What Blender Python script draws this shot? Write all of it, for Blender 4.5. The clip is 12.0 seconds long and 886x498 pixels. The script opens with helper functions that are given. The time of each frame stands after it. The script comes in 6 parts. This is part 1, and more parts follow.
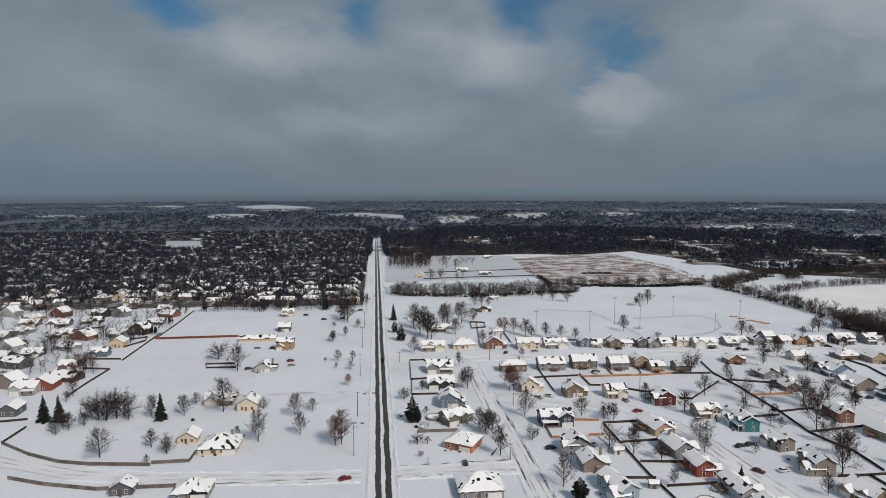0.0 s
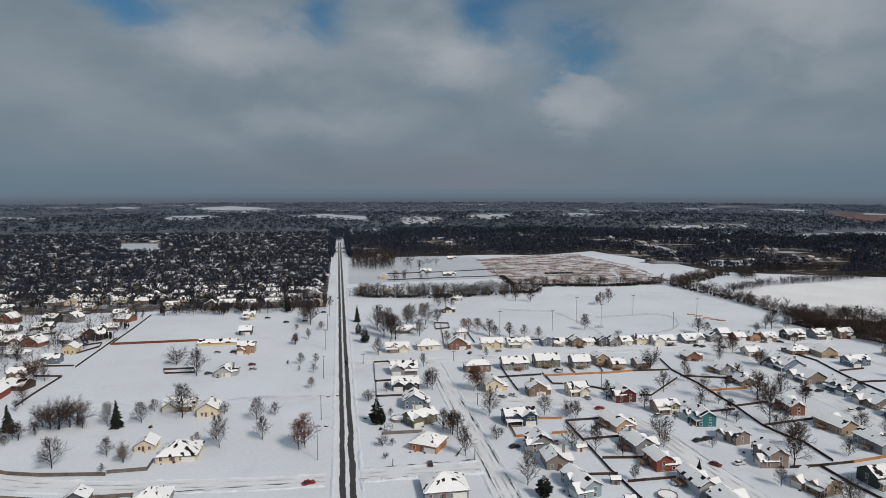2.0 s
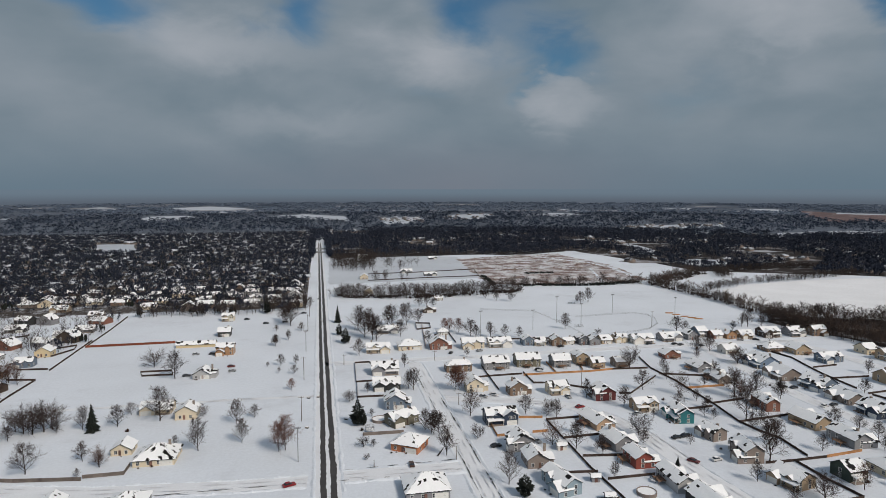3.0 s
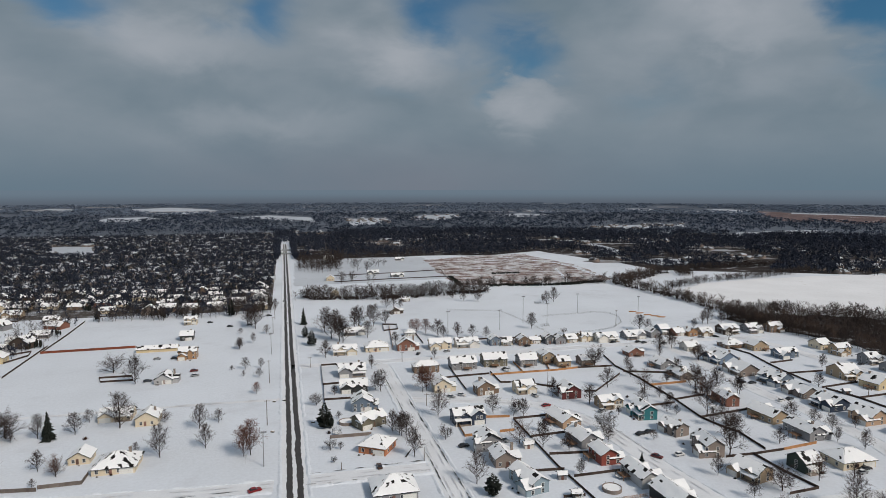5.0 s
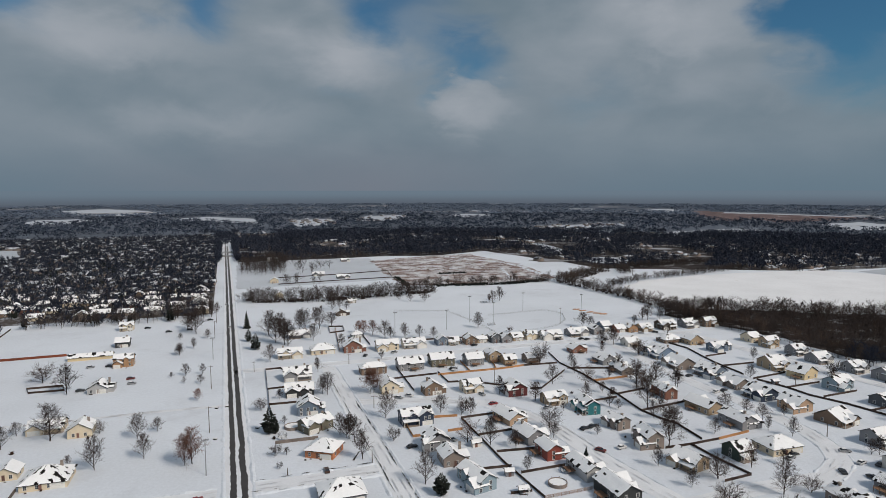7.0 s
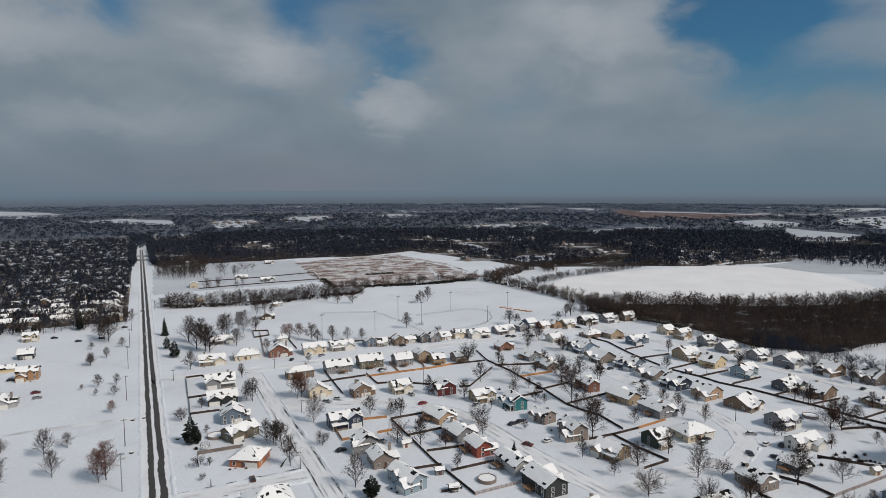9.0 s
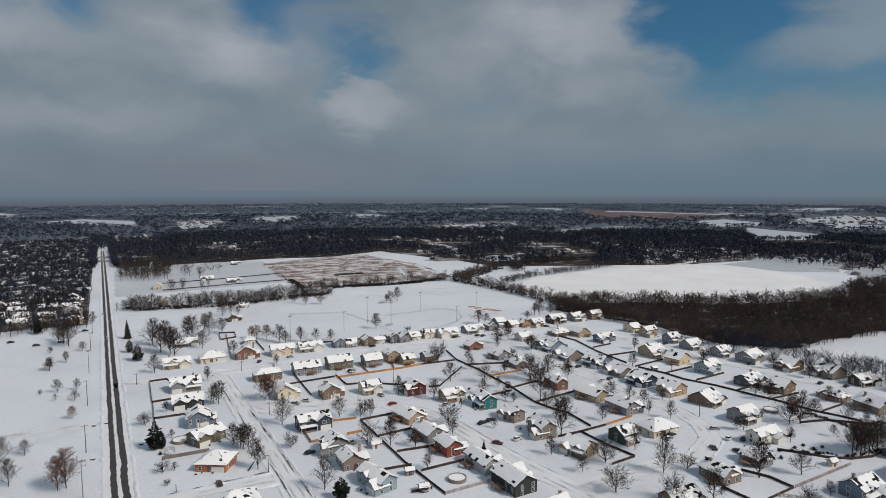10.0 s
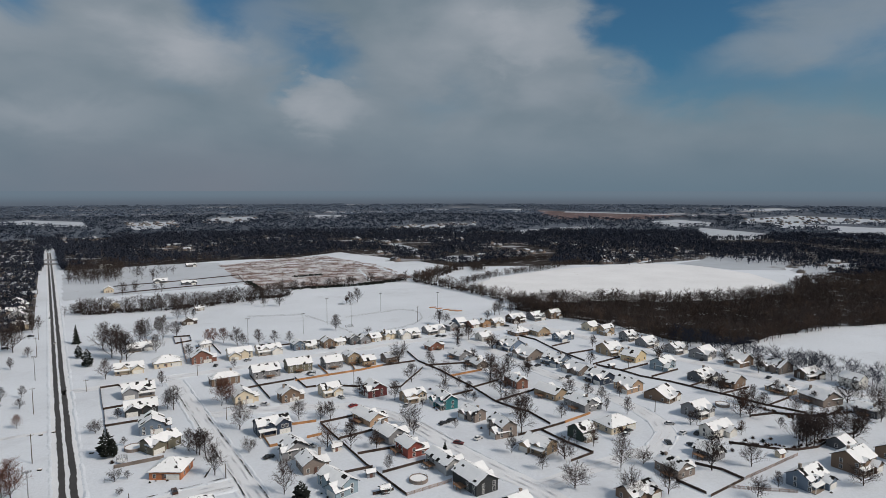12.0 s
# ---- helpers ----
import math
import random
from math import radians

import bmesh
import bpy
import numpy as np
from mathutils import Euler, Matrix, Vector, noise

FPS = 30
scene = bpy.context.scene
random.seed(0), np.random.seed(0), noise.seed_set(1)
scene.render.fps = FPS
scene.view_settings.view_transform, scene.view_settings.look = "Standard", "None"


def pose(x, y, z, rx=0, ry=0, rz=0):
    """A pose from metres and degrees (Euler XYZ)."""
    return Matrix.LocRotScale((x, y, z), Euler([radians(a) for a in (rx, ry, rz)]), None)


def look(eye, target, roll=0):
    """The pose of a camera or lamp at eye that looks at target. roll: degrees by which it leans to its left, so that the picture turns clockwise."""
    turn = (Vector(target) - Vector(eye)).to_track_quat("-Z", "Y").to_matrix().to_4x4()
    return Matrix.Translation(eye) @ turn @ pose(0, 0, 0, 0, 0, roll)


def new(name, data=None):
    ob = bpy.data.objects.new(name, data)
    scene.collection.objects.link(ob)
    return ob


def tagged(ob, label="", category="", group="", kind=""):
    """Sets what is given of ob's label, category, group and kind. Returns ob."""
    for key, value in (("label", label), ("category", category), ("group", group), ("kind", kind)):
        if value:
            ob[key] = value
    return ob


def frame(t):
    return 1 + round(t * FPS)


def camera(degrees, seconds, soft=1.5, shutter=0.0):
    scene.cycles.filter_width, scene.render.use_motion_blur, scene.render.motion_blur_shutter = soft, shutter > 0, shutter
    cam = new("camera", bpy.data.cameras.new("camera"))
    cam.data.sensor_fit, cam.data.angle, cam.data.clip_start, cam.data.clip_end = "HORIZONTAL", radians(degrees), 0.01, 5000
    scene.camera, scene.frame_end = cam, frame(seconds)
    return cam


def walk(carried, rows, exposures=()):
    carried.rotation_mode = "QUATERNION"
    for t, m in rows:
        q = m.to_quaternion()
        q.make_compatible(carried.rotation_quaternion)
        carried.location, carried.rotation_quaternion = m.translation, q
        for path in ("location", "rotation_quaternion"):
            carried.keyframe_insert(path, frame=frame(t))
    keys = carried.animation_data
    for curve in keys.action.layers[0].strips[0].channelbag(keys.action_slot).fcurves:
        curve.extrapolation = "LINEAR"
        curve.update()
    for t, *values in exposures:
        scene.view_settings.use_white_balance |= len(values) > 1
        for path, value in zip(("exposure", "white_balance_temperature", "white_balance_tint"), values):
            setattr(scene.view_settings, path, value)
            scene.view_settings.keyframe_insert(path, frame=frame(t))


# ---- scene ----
cam = camera(70.97, 12.0, soft=0.5)

# seconds, bearing, tilt, lean of a camera that hovers 105 m over the road
TURNS = (
    (0, 6.107, -5.637, 0.001),
    (0.5, 6.663, -5.601, 0.020),
    (1, 7.312, -5.580, 0.029),
    (1.5, 8.461, -5.568, 0.026),
    (2, 9.473, -5.545, -0.005),
    (2.5, 10.395, -5.563, -0.004),
    (3, 11.250, -5.542, -0.006),
    (3.2, 11.590, -5.534, -0.008),
    (4.8, 14.130, -5.478, -0.014),
    (5, 14.321, -5.470, -0.012),
    (5.5, 14.767, -5.460, 0.030),
    (6, 15.811, -5.450, 0.028),
    (6.5, 17.675, -5.439, 0.018),
    (7, 19.278, -5.426, -0.049),
    (7.2, 19.800, -5.425, -0.060),
    (8.8, 25.120, -5.412, -0.138),
    (9, 25.982, -5.412, -0.142),
    (9.5, 27.763, -5.421, -0.090),
    (10, 28.824, -5.419, -0.077),
    (10.5, 29.565, -5.410, -0.043),
    (11, 30.163, -5.400, 0.001),
    (11.5, 30.894, -5.392, 0.047),
    (12, 32.490, -5.368, 0.021),
)
walk(cam, [(t, pose(0, 0, 105, 90 + tilt, 0, -bearing) @ pose(0, 0, 0, 0, 0, lean)) for t, bearing, tilt, lean in TURNS])

# ---- light: thin broken cloud, a veiled sun behind the camera ----
SUN_BEARING, SUN_HEIGHT = 146.0, 41.0
sun = bpy.data.lights.new("sun", "SUN")
sun.energy, sun.angle, sun.color = 2.6, radians(11), (1.0, 0.895, 0.775)
to_sun = Vector((math.sin(radians(SUN_BEARING)) * math.cos(radians(SUN_HEIGHT)), math.cos(radians(SUN_BEARING)) * math.cos(radians(SUN_HEIGHT)), math.sin(radians(SUN_HEIGHT))))
new("sun", sun).matrix_world = look(to_sun * 400, (0, 0, 0))

world = bpy.data.worlds.new("sky")
scene.world = world
world.use_nodes = True
wt = world.node_tree
wt.nodes.clear()


class Nodes:
    """Short ways to add nodes to a tree."""

    def __init__(self, tree):
        self.tree = tree

    def add(self, kind):
        return self.tree.nodes.new(kind)

    def put(self, socket, value):
        if isinstance(value, bpy.types.NodeSocket):
            self.tree.links.new(value, socket)
        else:
            socket.default_value = value

    def math(self, op, a, b=0.0, clamp=False):
        node = self.add("ShaderNodeMath")
        node.operation, node.use_clamp = op, clamp
        self.put(node.inputs[0], a)
        self.put(node.inputs[1], b)
        return node.outputs[0]

    def mix(self, fac, a, b, blend="MIX"):
        node = self.add("ShaderNodeMix")
        node.data_type, node.blend_type = "RGBA", blend
        self.put(node.inputs[0], fac)
        self.put(node.inputs[6], a)
        self.put(node.inputs[7], b)
        return node.outputs[2]

    def noise(self, vector, scale, detail=4.0, rough=0.5, distort=0.0):
        node = self.add("ShaderNodeTexNoise")
        self.put(node.inputs["Vector"], vector)
        node.inputs["Scale"].default_value, node.inputs["Detail"].default_value = scale, detail
        node.inputs["Roughness"].default_value, node.inputs["Distortion"].default_value = rough, distort
        return node.outputs["Fac"]

    def span(self, value, low, high, a=0.0, b=1.0, smooth=True):
        node = self.add("ShaderNodeMapRange")
        node.interpolation_type = "SMOOTHSTEP" if smooth else "LINEAR"
        self.put(node.inputs["Value"], value)
        for key, v in (("From Min", low), ("From Max", high), ("To Min", a), ("To Max", b)):
            node.inputs[key].default_value = v
        return node.outputs["Result"]


sky = Nodes(wt)
way = sky.add("ShaderNodeTexCoord").outputs["Generated"]
split = sky.add("ShaderNodeSeparateXYZ")
wt.links.new(way, split.inputs[0])
bearing = sky.math("MULTIPLY", sky.math("ARCTAN2", split.outputs[0], split.outputs[1]), 57.2958)
height = sky.math("MULTIPLY", sky.math("ARCSINE", split.outputs[2]), 57.2958)
spread = sky.add("ShaderNodeCombineXYZ")
sky.put(spread.inputs[0], sky.math("MULTIPLY", bearing, 0.045))
sky.put(spread.inputs[1], sky.math("MULTIPLY", height, 0.09))
billow = sky.noise(spread.outputs[0], 2.3, 7.0, 0.48, 0.15)
wisp = sky.noise(spread.outputs[0], 0.9, 5.0, 0.5)
billow_b = sky.noise(spread.outputs[0], 2.6, 8.0, 0.55, 0.4)
ragged_b = sky.math("ADD", bearing, sky.math("MULTIPLY", sky.math("SUBTRACT", billow, 0.5), 14.0))
ragged_h = sky.math("ADD", height, sky.math("MULTIPLY", sky.math("SUBTRACT", billow_b, 0.5), 8.0))


def lobe(b, h, wide, tall, much):
    """A soft oval of sky at a bearing and a height in degrees."""
    q = sky.math("POWER", sky.math("DIVIDE", sky.math("SUBTRACT", ragged_b, b), wide), 2.0)
    r = sky.math("POWER", sky.math("DIVIDE", sky.math("SUBTRACT", ragged_h, h), tall), 2.0)
    return sky.math("MULTIPLY", sky.math("POWER", 2.718, sky.math("MULTIPLY", sky.math("ADD", q, r), -1.0)), much)


def total(lobes):
    value = 0.0
    for one in lobes:
        value = sky.math("ADD", lobe(*one), value)
    return value


def puff(b, h, wide, tall, much):
    """A firm-edged heap of cloud, with a lumpy outline."""
    q = sky.math("POWER", sky.math("DIVIDE", sky.math("SUBTRACT", firm_b, b), wide), 2.0)
    r = sky.math("POWER", sky.math("DIVIDE", sky.math("SUBTRACT", firm_h, h), tall), 2.0)
    return sky.math("MULTIPLY", sky.span(sky.math("ADD", q, r), 2.1, 0.0), much)


lumps = sky.noise(spread.outputs[0], 5.5, 6.0, 0.55, 0.3)
lumps_b = sky.noise(spread.outputs[0], 7.0, 6.0, 0.55, 0.6)
firm_b = sky.math("ADD", bearing, sky.math("MULTIPLY", sky.math("SUBTRACT", lumps, 0.5), 7.0))
firm_h = sky.math("ADD", height, sky.math("MULTIPLY", sky.math("SUBTRACT", lumps_b, 0.5), 5.0))
# breaks in the cloud, and its brighter heaps
gaps = total([(-16.6, 14.8, 5.0, 2.4, 1.0), (-1.6, 15.2, 3.4, 2.8, 0.95), (14.9, 16.0, 4.4, 2.6, 0.95), (20.8, 11.2, 4.2, 2.8, 1.0),
              (8.5, 8.4, 4.0, 1.3, 0.4), (32.0, 7.6, 6.0, 2.0, 0.4), (51.2, 14.4, 5.2, 3.6, 1.7), (58.0, 15.5, 9.0, 2.4, 1.0), (56.0, 8.5, 9.0, 3.5, 0.75), (70.0, 8.0, 9.0, 5.0, 0.8),
              (-60.0, 25.0, 22.0, 9.0, 0.6), (110.0, 22.0, 25.0, 9.0, 0.6)])
heaps = total([(22.4, 6.6, 3.4, 1.8, 0.25), (10.5, 12.0, 6.0, 2.4, 0.6), (-8.0, 12.2, 7.0, 2.3, 0.5), (-1.5, 5.6, 8.0, 1.5, 0.32), (37.0, 13.5, 8.0, 3.4, 0.4), (66.0, 11.0, 8.0, 2.6, 0.16), (44.0, 9.0, 6.0, 1.6, 0.2)])
puffs = sky.math("ADD", sky.math("ADD", puff(21.6, 7.6, 3.1, 2.2, 0.55), puff(49.3, 10.2, 1.9, 1.0, 0.15)), sky.math("ADD", puff(40.6, 13.6, 4.6, 2.4, 0.45), puff(63.5, 11.5, 7.0, 2.2, 0.10)))
heaps = sky.math("ADD", heaps, sky.math("MULTIPLY", puffs, sky.math("MULTIPLY", sky.math("SUBTRACT", lumps, 0.05), 1.0)))
gaps = sky.math("SUBTRACT", gaps, sky.math("MULTIPLY", puffs, 0.9))
blue = sky.add("ShaderNodeTexSky")
blue.sky_type, blue.sun_disc, blue.altitude, blue.ozone_density = "NISHITA", False, 300.0, 2.0
blue.sun_elevation, blue.sun_rotation = radians(SUN_HEIGHT), radians(SUN_BEARING)
open_sky = sky.math("MULTIPLY", sky.span(sky.math("ADD", gaps, sky.math("MULTIPLY", sky.math("SUBTRACT", billow, 0.5), 0.7)), 0.10, 1.25), sky.span(height, 2.0, 8.0))
blue_light = sky.mix(1.0, blue.outputs[0], (0.023, 0.046, 0.055, 1), "MULTIPLY")
shade = sky.math("ADD", sky.math("MULTIPLY", sky.math("SUBTRACT", sky.math("ADD", billow, wisp), 1.0), 0.62), heaps)
cloud = sky.mix(sky.span(shade, -0.35, 0.95, smooth=False), (0.112, 0.170, 0.215, 1), (0.41, 0.432, 0.472, 1))
veil = sky.mix(lobe(10.0, 2.5, 19.0, 6.5, 0.8), (0.128, 0.187, 0.238, 1), (0.180, 0.196, 0.236, 1))
haze = sky.mix(sky.span(height, -1.0, 6.5), veil, cloud)
upper = sky.mix(sky.span(height, 20.0, 60.0), haze, (0.222, 0.265, 0.318, 1))
seen = sky.mix(open_sky, upper, blue_light)
# the thin cloud is brightest high up and round the sun
high = sky.span(height, 20.0, 65.0, 1.0, 1.15)
back = wt.nodes.new("ShaderNodeBackground")
lit = sky.add("ShaderNodeVectorMath")
lit.operation = "SCALE"
wt.links.new(seen, lit.inputs[0])
wt.links.new(high, lit.inputs["Scale"])
wt.links.new(lit.outputs[0], back.inputs[0])
back.inputs[1].default_value = 1.0
wt.links.new(back.outputs[0], wt.nodes.new("ShaderNodeOutputWorld").inputs[0])

# ---- materials ----
def paint(name, colour, rough=0.8, vary=0.15, fine=6.0, coarse=0.25, bump=0.3, depth=0.05, metal=0.0, spot=None, spot_at=(0.55, 0.7), spot_scale=0.6, per_object=0.0, siding=0.0, gloss=0.5):
    """A weathered surface: a base colour, grain and stains at two scales, and a second colour in patches."""
    m = bpy.data.materials.new(name)
    m.use_nodes = True
    n = Nodes(m.node_tree)
    shader = m.node_tree.nodes["Principled BSDF"]
    at = n.add("ShaderNodeNewGeometry").outputs["Position"]
    small, large = n.noise(at, fine, 5.0, 0.6), n.noise(at, coarse, 4.0, 0.55)
    light = n.math("ADD", n.span(small, 0.25, 0.75, -vary, vary, False), n.span(large, 0.3, 0.7, -vary, vary, False))
    if per_object:
        light = n.math("ADD", light, n.span(n.add("ShaderNodeObjectInfo").outputs["Random"], 0.0, 1.0, -per_object, per_object, False))
    hsv = n.add("ShaderNodeHueSaturation")
    hsv.inputs["Color"].default_value = (*colour, 1)
    n.put(hsv.inputs["Value"], n.math("ADD", light, 1.0))
    out = hsv.outputs[0]
    if spot:
        patch = n.math("ADD", n.math("MULTIPLY", n.noise(at, spot_scale, 6.0, 0.62), 0.75), n.math("MULTIPLY", n.noise(at, spot_scale * 7, 4.0, 0.6), 0.25))
        out = n.mix(n.span(patch, *spot_at), out, (*spot, 1))
    n.put(shader.inputs["Base Color"], out)
    shader.inputs["Roughness"].default_value, shader.inputs["Metallic"].default_value = rough, metal
    shader.inputs["Specular IOR Level"].default_value = gloss
    if bump:
        b = n.add("ShaderNodeBump")
        b.inputs["Strength"].default_value, b.inputs["Distance"].default_value = bump, depth
        tall = n.math("ADD", small, large)
        if siding:
            wave = n.add("ShaderNodeTexWave")
            wave.wave_type, wave.bands_direction, wave.wave_profile = "BANDS", "Z", "SAW"
            n.put(wave.inputs["Vector"], at)
            wave.inputs["Scale"].default_value = 0.31416 / siding
            tall = n.math("ADD", n.math("MULTIPLY", small, 0.3), wave.outputs["Fac"])
        n.put(b.inputs["Height"], tall)
        n.put(shader.inputs["Normal"], b.outputs[0])
    return m


SNOW = paint("snow", (0.660, 0.700, 0.765), 0.85, 0.06, 0.7, 0.012, 0.7, 0.3, spot=(0.56, 0.59, 0.645), spot_at=(0.50, 0.74), spot_scale=0.022, gloss=0.25)
ROOF_SNOW = paint("roof_snow", (0.86, 0.87, 0.89), 0.85, 0.03, 1.5, 0.2, 0.4, 0.12, spot=(0.60, 0.62, 0.65), spot_at=(0.62, 0.76), spot_scale=0.35, gloss=0.25)
TRODDEN = paint("packed_snow", (0.715, 0.735, 0.775), 0.7, 0.05, 1.2, 0.08, 0.6, 0.2, spot=(0.50, 0.50, 0.51), spot_at=(0.60, 0.80), spot_scale=0.3, gloss=0.25)
ASPHALT = paint("wet_asphalt", (0.046, 0.041, 0.040), 0.6, 0.25, 3.0, 0.15, 0.3, 0.02, spot=(0.35, 0.36, 0.38), spot_at=(0.62, 0.74), spot_scale=0.5)
SLUSH = paint("dark_slush", (0.05, 0.05, 0.05), 0.6, 0.3, 2.0, 0.3, 0.4, 0.04, spot=(0.6, 0.61, 0.64), spot_at=(0.50, 0.58), spot_scale=0.35)
SHINGLE = paint("asphalt_shingle", (0.022, 0.021, 0.021), 0.9, 0.25, 4.0, 0.5, 0.4, 0.03, per_object=0.3, gloss=0.06)
TRIM = paint("white_trim", (0.72, 0.71, 0.68), 0.6, 0.05, 3.0, 0.5, 0.1)
GLASS = paint("dark_window", (0.03, 0.035, 0.045), 0.12, 0.2, 0.8, 0.1, 0.0)
BARK = paint("bark", (0.046, 0.036, 0.033), 0.9, 0.25, 5.0, 0.05, 0.5, 0.03, per_object=0.25, gloss=0.06)
TWIG = paint("bare_twigs", (0.058, 0.044, 0.041), 0.9, 0.25, 2.0, 0.05, 0.0, per_object=0.3, gloss=0.06)
RUSSET = paint("russet_twigs", (0.17, 0.085, 0.065), 0.9, 0.25, 2.0, 0.05, 0.0, per_object=0.25, gloss=0.06)
DEADLEAF = paint("withered_leaves", (0.085, 0.048, 0.036), 0.9, 0.3, 2.5, 0.1, 0.0, per_object=0.3, gloss=0.06)
NEEDLE = paint("conifer_needles", (0.024, 0.028, 0.025), 0.85, 0.3, 3.0, 0.3, 0.0, per_object=0.25, gloss=0.06)
# blue-grey cast puts the haze of the middle distance into the twig colour
MID_WOODS = paint("haze_tinted_woods", (0.032, 0.038, 0.056), 0.95, 0.25, 0.25, 0.012, 0.0, gloss=0.06)
WOODS = paint("winter_woods", (0.058, 0.047, 0.044), 0.95, 0.25, 0.25, 0.012, 0.0, gloss=0.06)
# distance haze is mixed into these two base colours, paler towards the horizon
FARWOODS = paint("hazed_far_woods", (0.044, 0.057, 0.084), 0.95, 0.30, 0.05, 0.003, 0.0, gloss=0.06)
HORIZON = paint("hazed_horizon_woods", (0.110, 0.140, 0.192), 0.95, 0.30, 0.05, 0.003, 0.0, gloss=0.06)
BROWN_WOODS = paint("brown_twigs", (0.082, 0.060, 0.051), 0.95, 0.30, 0.4, 0.02, 0.0, gloss=0.06)
BRUSH = paint("dry_brush", (0.19, 0.130, 0.112), 0.95, 0.25, 0.8, 0.03, 0.5, 0.3, spot=(0.62, 0.62, 0.65), spot_at=(0.41, 0.59), spot_scale=0.05, gloss=0.06)
# field colour dulled and patched brown to stand in for distance haze
FAR_FIELD = paint("haze_dimmed_field", (0.36, 0.375, 0.41), 0.9, 0.10, 0.05, 0.004, 0.0, spot=(0.14, 0.12, 0.11), spot_at=(0.46, 0.60), spot_scale=0.012, gloss=0.06)
# floor lightened and blued so that haze sits in its colour
PLAIN = paint("hazed_woodland_floor", (0.100, 0.116, 0.146), 0.95, 0.25, 0.05, 0.004, 0.0, spot=(0.24, 0.26, 0.29), spot_at=(0.58, 0.74), spot_scale=0.006, gloss=0.06)
# snow greyed down: the haze over far fields is put into this colour
FAR_SNOW = paint("haze_dimmed_snow_field", (0.43, 0.465, 0.52), 0.9, 0.08, 0.05, 0.006, 0.0, spot=(0.22, 0.20, 0.19), spot_at=(0.58, 0.72), spot_scale=0.014, gloss=0.06)
STUBBLE = paint("stubble_snow", (0.76, 0.77, 0.80), 0.9, 0.05, 0.4, 0.02, 0.5, 0.2, spot=(0.45, 0.40, 0.36), spot_at=(0.60, 0.74), spot_scale=0.09, gloss=0.06)
RED_SOIL = paint("bare_reddish_soil", (0.135, 0.098, 0.098), 0.95, 0.2, 0.1, 0.01, 0.2, spot=(0.6, 0.6, 0.62), spot_at=(0.55, 0.7), spot_scale=0.02, gloss=0.06)
OLD_FENCE = paint("weathered_fence", (0.062, 0.046, 0.040), 0.9, 0.25, 5.0, 0.3, 0.3, 0.02, per_object=0.3, gloss=0.06)
CEDAR_FENCE = paint("cedar_fence", (0.42, 0.22, 0.105), 0.85, 0.2, 5.0, 0.3, 0.3, 0.02, per_object=0.2, gloss=0.06)
GREY_FENCE = paint("grey_fence", (0.17, 0.145, 0.13), 0.9, 0.25, 5.0, 0.3, 0.3, 0.02, per_object=0.25, gloss=0.06)
RUST_FENCE = paint("rust_red_fence", (0.20, 0.065, 0.04), 0.9, 0.2, 5.0, 0.3, 0.3, 0.02, per_object=0.2, gloss=0.06)
# roof snow darkened and patched; stands in for cloud shadow on far roofs
PATCHY_ROOF = paint("cloud_dimmed_patchy_roof", (0.50, 0.53, 0.58), 0.85, 0.08, 1.5, 0.1, 0.3, 0.1, spot=(0.05, 0.047, 0.047), spot_at=(0.46, 0.54), spot_scale=0.12, gloss=0.06)
DECKWOOD = paint("deck_wood", (0.20, 0.115, 0.07), 0.85, 0.2, 5.0, 0.3, 0.3, 0.02)
# snow dimmed and blued as if under cloud; the shade is in the colour
PASTURE = paint("cloud_shaded_pasture", (0.50, 0.535, 0.59), 0.9, 0.08, 0.5, 0.012, 0.4, 0.1, spot=(0.24, 0.22, 0.21), spot_at=(0.56, 0.72), spot_scale=0.05, gloss=0.06)
# dim snow with brown patches: cloud shadow put into the ground colour
DIM_SNOW = paint("cloud_shaded_lawn", (0.46, 0.49, 0.54), 0.9, 0.10, 0.5, 0.03, 0.4, 0.1, spot=(0.075, 0.065, 0.06), spot_at=(0.36, 0.52), spot_scale=0.07, gloss=0.06)
PICKET = paint("grey_picket", (0.34, 0.27, 0.24), 0.9, 0.2, 5.0, 0.3, 0.3, 0.02, per_object=0.2)
POLEWOOD = paint("pole_wood", (0.12, 0.10, 0.085), 0.9, 0.2, 4.0, 0.3, 0.3, 0.02)
STEEL = paint("galvanised_steel", (0.32, 0.33, 0.34), 0.45, 0.1, 4.0, 0.3, 0.1, metal=0.7)
RUBBER = paint("tyre_rubber", (0.02, 0.02, 0.02), 0.9, 0.1)
LAMP_GLASS = paint("lamp_glass", (0.55, 0.5, 0.45), 0.2, 0.05, bump=0.0)
MASONRY = paint("chimney_masonry", (0.24, 0.20, 0.17), 0.9, 0.2, 6.0, 0.6, 0.4, 0.03)

WALLS = {key: paint(key + "_siding", colour, 0.75, 0.06, 4.0, 0.25, 0.5, 0.03, siding=0.18) for key, colour in {
    "bluegrey": (0.137, 0.180, 0.238), "paleblue": (0.259, 0.338, 0.389), "navy": (0.025, 0.040, 0.072), "blue": (0.173, 0.238, 0.338), "teal": (0.025, 0.166, 0.187),
    "cream": (0.665, 0.570, 0.427), "white": (0.703, 0.674, 0.627), "palegrey": (0.418, 0.418, 0.425), "grey": (0.238, 0.238, 0.252), "slate": (0.101, 0.108, 0.122),
    "charcoal": (0.032, 0.035, 0.037), "tan": (0.374, 0.281, 0.187), "peach": (0.446, 0.302, 0.202), "yellow": (0.627, 0.503, 0.314), "taupe": (0.238, 0.194, 0.169),
